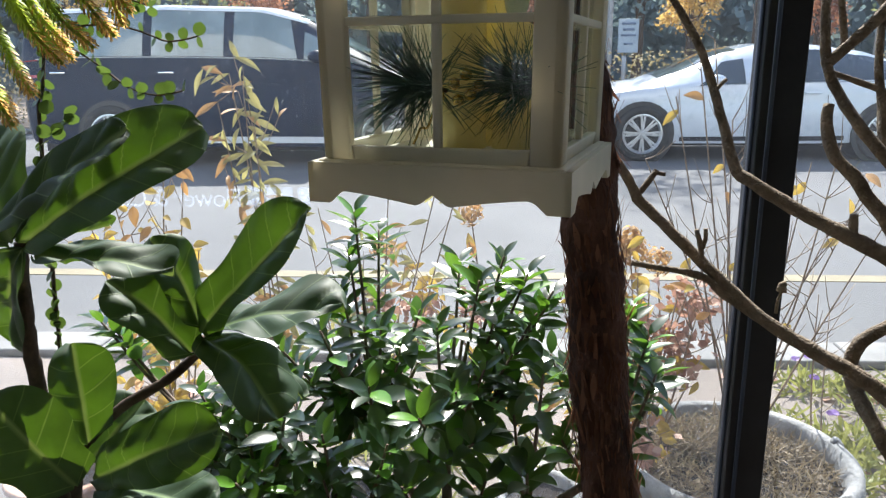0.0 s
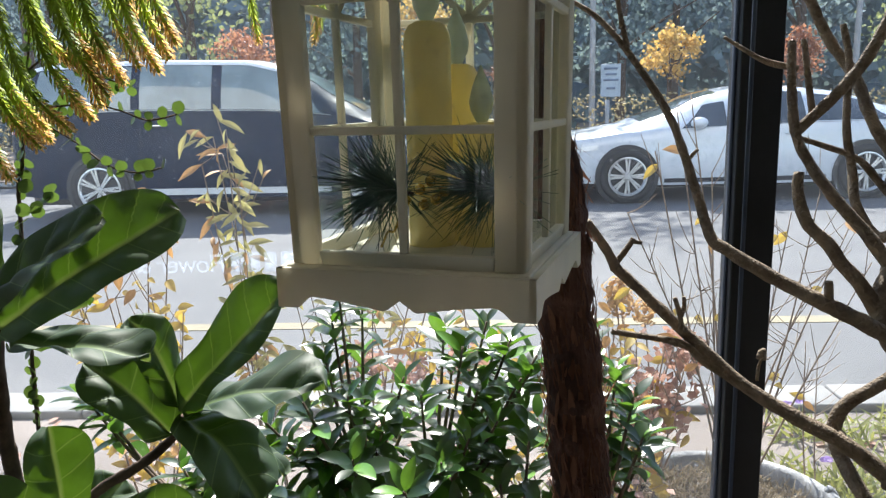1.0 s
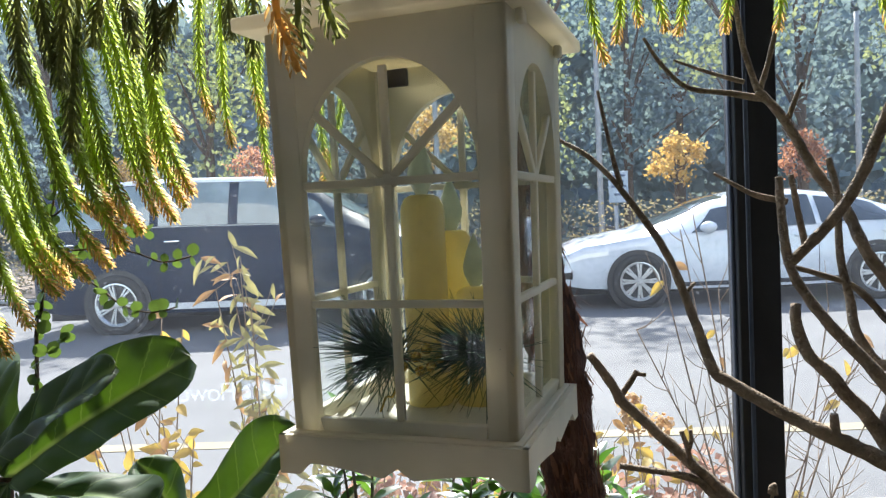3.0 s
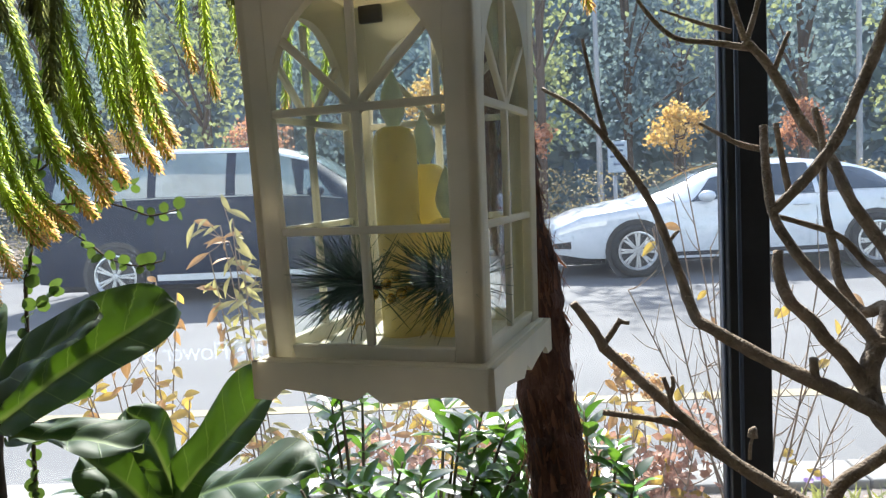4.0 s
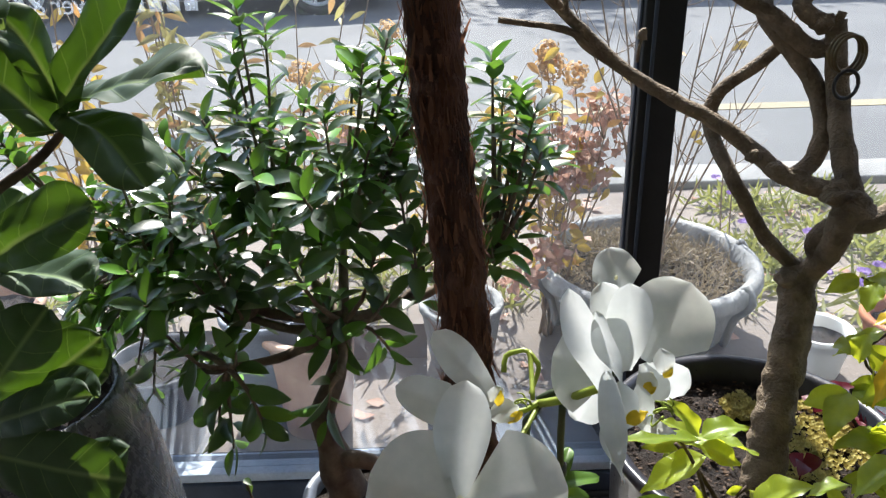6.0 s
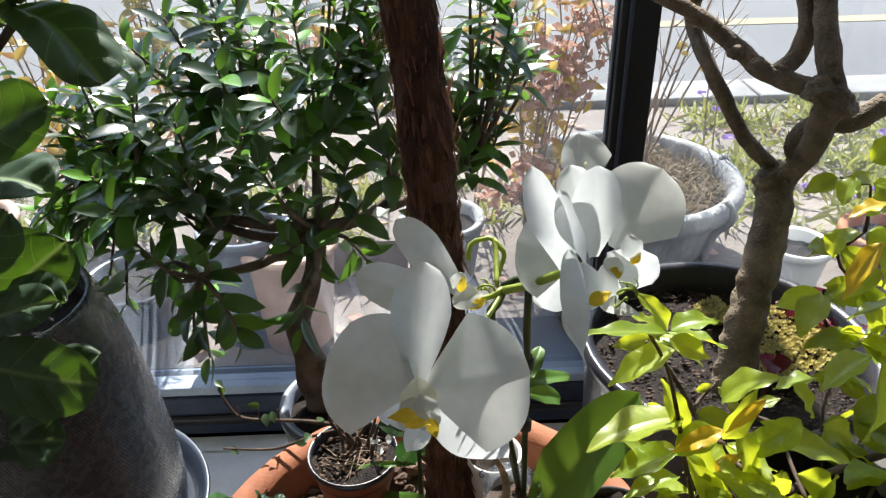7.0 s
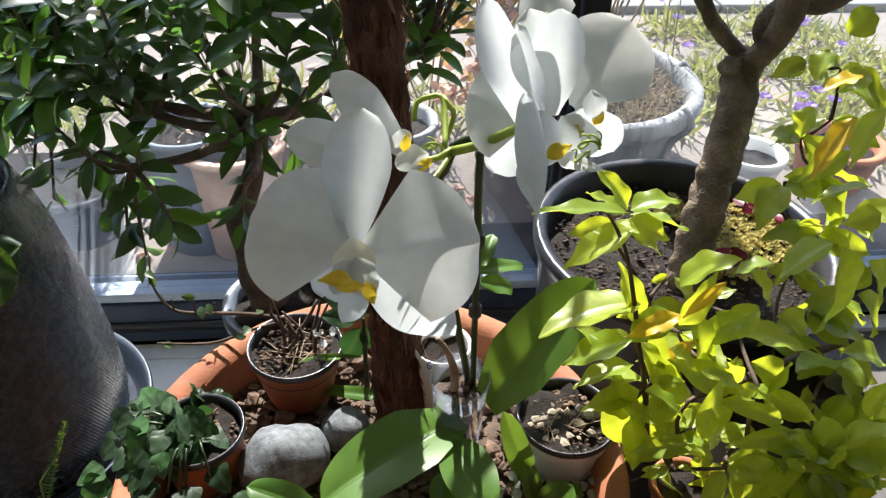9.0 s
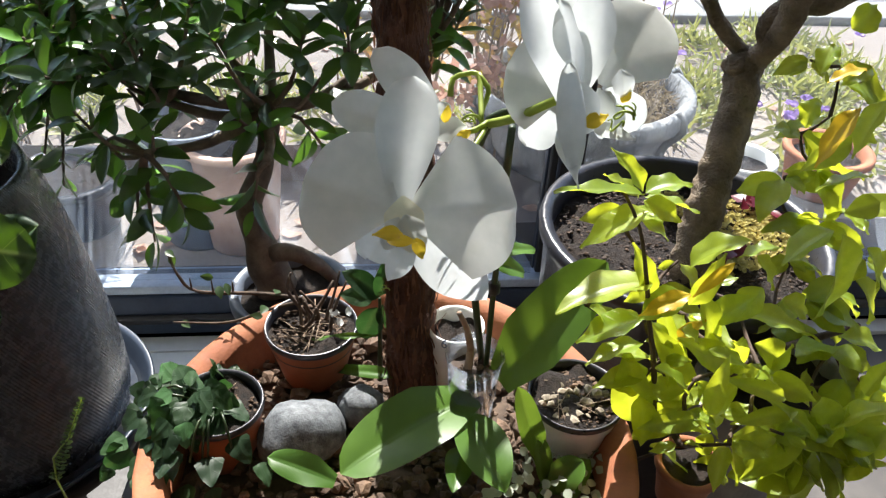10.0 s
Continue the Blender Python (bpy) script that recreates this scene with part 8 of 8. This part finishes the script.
# Flat wall added to close sky gaps; haze is in its blue-grey.
solid("wooded_rise", box(bmesh.new(), (-70, 44, -0.2), (70, 45, 13)), surface("hazy_wood_backdrop", (0.09, 0.135, 0.17), (0.15, 0.20, 0.22), 0.9, 0.95, 0.6, 0.1, fine=6), "flat backdrop added behind the woods, haze in its colour", "backdrop", "structure")
hedge = thing("hedge", (0, 13, 0), "long clipped brownish hedge behind the road", "hedge", kind="stuff")
bm = bmesh.new()
for k in range(15000):
    x = rnd.uniform(-15, 15)
    p = Vector((x, 13.2 + rnd.uniform(-0.45, 0.45), rnd.uniform(0.0, 1.22 + 0.06 * math.sin(x * 1.7))))
    leaf_bm(0.07, 0.045, "ovate", 0.2, 0.2, 2, 1, bm=bm, m=aimed(p, any_way(), Vector((0, -0.6, 0.6)) + any_way()))
part("foliage", bm, HEDGE, hedge)
sign = thing("notice_board", (2.05, 11.0 + 1.6, 0.0), "pale notice board on a grey post", "sign")
part("post", tube([(2.3, 12.62, -0.05), (2.3, 12.62, 1.1)], 0.035, 12, 0.3), POLE, sign)
board = part("board", box(bmesh.new(), (2.18, 12.56, 1.15), (2.50, 12.60, 1.67), 0.01), SIGN_WHITE, sign, smooth=False)
for z, w in ((1.58, 0.11), (1.49, 0.09), (1.40, 0.12), (1.27, 0.07)):
    part("line", box(bmesh.new(), (2.34 - w, 12.552, z), (2.34 + w, 12.557, z + 0.035)), SIGN_INK, board)
for x, h in ((2.36, 4.6), (-0.75, 5.0), (7.2, 4.5)):
    lamp_post = thing("slim_post", (x, 14.6, 0), "slim pale post among the trees", "post", "slim posts")
    part("shaft", tube([(x, 14.6, -0.02), (x, 14.6, h)], [0.06, 0.045], 12, 0.5), POLE, lamp_post)

# ---------------------------------------------------------------- the concrete planter and the garden before the window
tub = thing("concrete_tub", (0.70, 1.76, YARD_Z + 0.03), "round weathered concrete tub with a thick rolled rim", "planter")
c = (0.70, 1.76, YARD_Z + 0.03)
part("body", lathe([(0.001, 0), (0.20, 0), (0.235, 0.05), (0.252, 0.12), (0.264, 0.15), (0.285, 0.162), (0.293, 0.180), (0.289, 0.203), (0.275, 0.213), (0.258, 0.205), (0.250, 0.17), (0.245, 0.12)], c, 64), CONCRETE, tub)
part("soil", disc((0.70, 1.76, YARD_Z + 0.03 + 0.158), 0.248, None, 40, 0.03), SOIL, tub)
for k in range(6):
    a = k * 1.05 + 0.2
    part("band", tube([(c[0] + r * math.cos(a), c[1] + r * math.sin(a), c[2] + z) for r, z in ((0.240, 0.04), (0.258, 0.12), (0.296, 0.175), (0.272, 0.215))], 0.012, 6, 0.02), CONCRETE, tub)


def tuft(bm, center, radius, count, length, width, tilt=0.8, lift=0.2):
    for k in range(count):
        a, r = rnd.uniform(0, 6.28), radius * math.sqrt(rnd.random())
        way = Vector((rnd.uniform(-1, 1) * tilt, rnd.uniform(-1, 1) * tilt, rnd.uniform(lift, 1)))
        leaf_bm(length * rnd.uniform(0.4, 1), width, "lance", rnd.uniform(-0.4, 1.2), 0.2, 3, 1, bm=bm, m=aimed(Vector(center) + Vector((r * math.cos(a), r * math.sin(a), 0)), way, any_way()))


dry = thing("dry_grass", (0.70, 1.76, 0.10), "matted dry straw and dead stems in the tub", "dry grass", kind="stuff")
bm = bmesh.new()
tuft(bm, (0.70, 1.76, 0.07), 0.24, 1700, 0.055, 0.003, 1.0, -0.2)
tuft(bm, (0.70, 1.76, 0.06), 0.20, 160, 0.12, 0.004, 1.0, 0.0)
for k in range(26):
    a, r = rnd.uniform(0.2, 2.9), rnd.uniform(0.06, 0.18)
    tuft(bm, (0.70 + r * math.cos(a), 1.76 + r * math.sin(a), 0.07 + rnd.uniform(0, 0.035)), 0.05, 60, 0.06, 0.0035, 1.0, -0.3)
for k in range(700):
    a, r = rnd.uniform(0, 6.28), 0.24 * math.sqrt(rnd.random())
    p = Vector((0.70 + r * math.cos(a), 1.76 + r * math.sin(a), 0.062 + 0.045 * abs(noise.noise(Vector((r * 14 * math.cos(a), r * 14 * math.sin(a), 1.0))))))
    leaf_bm(rnd.uniform(0.012, 0.028), 0.011, "ovate", rnd.uniform(0.2, 1.6), 0.5, 3, 1, bm=bm, m=aimed(p, any_way(0.3), any_way()))
part("blades", bm, STRAW, dry)


def bare_shrub(name, root, tops, label, leaf_mesh=None, leaf_share=0.0, r=0.004, bark=DRY_STEM, twigs=5):
    it = thing(name, root, label, "shrub")
    root = Vector(root)
    for top in tops:
        top = Vector(top)
        s = root + Vector((rnd.uniform(-0.03, 0.03), rnd.uniform(-0.03, 0.03), -0.02))
        mid = s.lerp(top, 0.5) + Vector((rnd.uniform(-0.03, 0.03), rnd.uniform(-0.02, 0.02), 0))
        bm = tube([s, mid, top], [r, r * 0.4], 6, 0.04)
        line, _ = smooth_line([s, mid, top], [r] * 3, 0.03)
        tips = []
        for k in range(twigs):
            p = line[rnd.randrange(len(line) // 3, len(line))]
            e = p + Vector((rnd.uniform(-0.09, 0.09), rnd.uniform(-0.06, 0.06), rnd.uniform(0.03, 0.12)))
            tube([p, p.lerp(e, 0.5) + Vector((0, 0, -0.008)), e], [r * 0.4, r * 0.2], 5, 0.03, bm=bm)
            tips += [p.lerp(e, 0.6), e]
        part("stem", bm, bark, it)
        if leaf_mesh:
            for p in tips + line[len(line) // 3:]:
                if rnd.random() < leaf_share:
                    way = Vector((rnd.uniform(-1, 1), rnd.uniform(-0.8, 0.4), rnd.uniform(-0.9, 0.5)))
                    placed("leaf", rnd.choice(leaf_mesh), aimed(p, way, Vector((rnd.uniform(-0.5, 0.5), -0.8, 0.6)), rnd.uniform(0.6, 1.1)), it)
    return it


YELLOW_SET = leaf_set(YELLOW_LEAF, 0.052, 0.023, "ovate", 5, (0.2, 1.1), (0.15, 0.6))
PALE_SET = leaf_set(PALE_LEAF, 0.064, 0.017, "lance", 7, (0.3, 1.5), (0.2, 0.8))
bare_shrub("bare_shrub", (0.72, 1.78, 0.07), [(0.657, 1.75, 1.17), (0.541, 1.75, 1.064), (0.483, 1.7, 0.981), (0.623, 1.75, 0.926), (0.826, 1.8, 0.826), (0.888, 1.8, 0.865), (0.96, 1.8, 0.785), (0.426, 1.7, 0.846), (0.746, 1.85, 0.929), (0.88, 1.8, 0.65), (0.993, 1.75, 0.713), (0.584, 1.8, 1.101)],
           "leafless twiggy shrub in the concrete tub", YELLOW_SET, 0.035, 0.0034, DRY_STEM, 11)
bare_shrub("pale_shrub", (0.45, 1.72, YARD_Z + 0.03), [(0.39, 1.72, 0.587), (0.463, 1.75, 0.535), (0.531, 1.75, 0.518), (0.562, 1.7, 0.475), (0.428, 1.7, 0.494), (0.486, 1.65, 0.465), (0.57, 1.8, 0.518), (0.58, 1.7, 0.374), (0.449, 1.65, 0.397), (0.418, 1.8, 0.391)],
           "dry shrub with pale brown and pinkish leaves", YELLOW_SET, 0.30, 0.004, DRY_STEM, 8)
russet = thing("russet_foliage", (0.45, 1.7, 0.2), "faded russet and pinkish autumn foliage low by the window", "foliage", kind="stuff")
bm = bmesh.new()
for at in ((0.493, 1.75, 0.434), (0.549, 1.75, 0.402), (0.457, 1.7, 0.394), (0.513, 1.7, 0.362), (0.436, 1.65, 0.355), (0.6, 1.8, 0.459), (0.389, 1.8, 0.437), (0.582, 1.85, 0.49), (0.409, 1.55, 0.227), (0.338, 1.5, 0.183), (0.056, 1.9, 0.436), (-0.202, 1.9, 0.438), (-0.076, 1.85, 0.425)):
    spray(bm, at, (0.065, 0.05, 0.05), 60, 0.030)
part("leaves", bm, RUSSET_LEAF, russet)
bare_shrub("autumn_shrub", (-0.42, 1.83, YARD_Z + 0.03), [(-0.509, 1.75, 1.034), (-0.479, 1.75, 1.009), (-0.541, 1.75, 0.971), (-0.443, 1.7, 0.924), (-0.465, 1.75, 0.933)],
           "slender shrub with drooping yellow and orange leaves", PALE_SET, 0.95, 0.0034, DRY_STEM, 9)
bare_shrub("autumn_shrub", (-0.75, 1.8, YARD_Z + 0.03), [(-0.698, 1.8, 0.902), (-0.648, 1.8, 0.873), (-0.841, 1.8, 0.747), (-0.92, 1.8, 0.708), (-0.596, 1.7, 0.632), (-0.779, 1.75, 0.656), (-0.691, 1.75, 0.68), (-0.868, 1.75, 0.632)],
           "straggling shrub with bright yellow leaves", YELLOW_SET, 0.6, 0.0036, DRY_STEM, 7)
bare_shrub("autumn_shrub", (-0.2, 1.9, YARD_Z + 0.03), [(0.034, 1.9, 0.848), (-0.168, 1.9, 0.801), (-0.041, 1.9, 0.782), (-0.268, 1.9, 0.677), (-0.389, 1.9, 0.652), (-0.354, 1.9, 0.695), (-0.131, 1.9, 0.552)],
           "arching shrub with sparse pale green and yellow leaves", PALE_SET, 0.5, 0.0034, DRY_STEM, 5)
bare_shrub("autumn_shrub", (0.3, 1.95, YARD_Z + 0.03), [(0.032, 1.95, 0.595), (-0.08, 1.95, 0.506), (0.401, 1.9, 0.53), (0.342, 1.9, 0.502), (0.445, 1.9, 0.513), (-0.141, 1.95, 0.509)],
           "low shrub with clear yellow leaves", YELLOW_SET, 0.8, 0.0034, DRY_STEM, 6)


def dried_head(at, size, root):
    it = thing("dried_hydrangea", root, "dried straw-coloured hydrangea head on its stalk", "flower", "dried flower heads")
    at = Vector(at)
    part("stalk", tube([root, Vector(root).lerp(at, 0.6) + Vector((0.02, 0, 0)), at], [0.003, 0.002], 6, 0.05), DRY_STEM, it)
    bm = bmesh.new()
    for k in range(170):
        d = any_way()
        leaf_bm(0.013, 0.011, "round", 0.3, 0.3, 3, 1, bm=bm, m=aimed(at + d * size * rnd.uniform(0.55, 1.0), d.orthogonal() + any_way() * 0.6, d))
    part("florets", bm, DRIED, it)


dried_head((0.034, 2.15, 0.633), 0.040, (0.06, 2.15, YARD_Z + 0.03))
dried_head((-0.223, 2.15, 0.533), 0.042, (-0.2, 2.15, YARD_Z + 0.03))
dried_head((0.475, 2, 0.558), 0.045, (0.5, 2.05, YARD_Z + 0.03))
dried_head((0.537, 2, 0.532), 0.042, (0.55, 2.05, YARD_Z + 0.03))
dried_head((0.459, 2, 0.597), 0.036, (0.48, 2.05, YARD_Z + 0.03))

bed = thing("flower_bed", (1.35, 2.1, YARD_Z + 0.03), "yellow-green bed with small violet flowers", "flower bed", kind="stuff")
bm, bm2 = bmesh.new(), bmesh.new()
for k in range(60):
    p = Vector((rnd.uniform(1.02, 2.2), rnd.uniform(1.6, 2.65), YARD_Z + 0.04))
    tuft(bm, p, 0.10, 44, 0.11, 0.012, 1.0, 0.1)
for k in range(24):
    p = Vector((rnd.uniform(1.02, 2.1), rnd.uniform(1.65, 2.6), rnd.uniform(0.0, 0.09)))
    for j in range(9):
        leaf_bm(0.019, 0.016, "round", 0.3, 0.2, 3, 1, bm=bm2, m=aimed(p, Vector((math.cos(j * 0.7), math.sin(j * 0.7), rnd.uniform(0, 0.6))), Vector((0, -0.6, 0.8)) + any_way() * 0.3))
part("greenery", bm, MEADOW, bed)
part("blossoms", bm2, VIOLET, bed, "small violet blossoms")

bare_shrub("orange_tag_plant", (1.0, 1.9, YARD_Z + 0.03), [(0.98, 1.95, 0.413), (0.946, 1.95, 0.46)], "thin plant with one hooked orange leaf", YELLOW_SET, 0.12, 0.003)

# small pots against the glass outside
out_group = "pots outside the window"
pot("outdoor_pot", (-0.157, 1.535), 0.07, 0.11, 0.085, TERRACOTTA_PALE, "weathered pale terracotta pot outside the glass", 0.03, 0.012, 0.012, STRIP_Z, None, out_group)
pot("outdoor_pot", (-0.26, 1.56), 0.10, 0.105, 0.085, POT_BLUE, "blue-grey glazed pot outside the glass", 0.03, 0.006, 0.01, STRIP_Z, None, out_group)
pot("outdoor_pot", (-0.56, 1.60), -0.06, 0.12, 0.09, POT_BLACK, "wide low black pot outside the glass", 0.03, 0.012, 0.012, STRIP_Z, None, out_group)
pot("outdoor_pot", (0.21, 1.62), 0.07, 0.10, 0.08, CONCRETE, "small grey pot outside the glass", 0.03, 0.006, 0.012, YARD_Z + 0.03, None, out_group)
pot("outdoor_pot", (1.06, 1.52), 0.02, 0.075, 0.06, POT_WHITE, "small white pot beside the concrete tub", 0.03, 0.006, 0.008, YARD_Z + 0.03, None, out_group)
pot("outdoor_pot", (1.30, 1.56), 0.02, 0.10, 0.08, TERRACOTTA, "terracotta pot beside the concrete tub", 0.03, 0.01, 0.012, YARD_Z + 0.03, None, out_group)
pot("outdoor_pot", (-0.95, 1.62), 0.10, 0.12, 0.09, TERRACOTTA_PALE, "weathered terracotta pot outside the glass", 0.03, 0.012, 0.012, STRIP_Z, None, out_group)
weeds = thing("low_weeds", (0, 1.7, YARD_Z + 0.03), "low weeds and dry stalks between the pots", "weeds", kind="stuff")
bm = bmesh.new()
for k in range(50):
    p = Vector((rnd.uniform(-1.2, 0.45), rnd.uniform(1.82, 2.2), YARD_Z + 0.03))
    tuft(bm, p, 0.05, 12, 0.13, 0.010, 0.8, 0.2)
part("leaves", bm, MEADOW, weeds)
fallen = thing("fallen_leaves", (0, 2, YARD_Z + 0.035), "scattered fallen autumn leaves on the yard", "leaves", kind="stuff")
bm = bmesh.new()
for k in range(260):
    p = Vector((rnd.uniform(-1.6, 2.4), rnd.uniform(1.45, 2.75), YARD_Z + 0.036))
    if p.y < 1.82 and -1.23 < p.x < 0.15:
        p.z = STRIP_Z + 0.006
    leaf_bm(0.05, 0.032, "ovate", rnd.uniform(-0.6, 0.6), 0.2, 3, 1, bm=bm, m=aimed(p, any_way(0.9), Vector((0, 0, 1)) + any_way() * 0.25))
part("leaves", bm, RUSSET_LEAF, fallen)
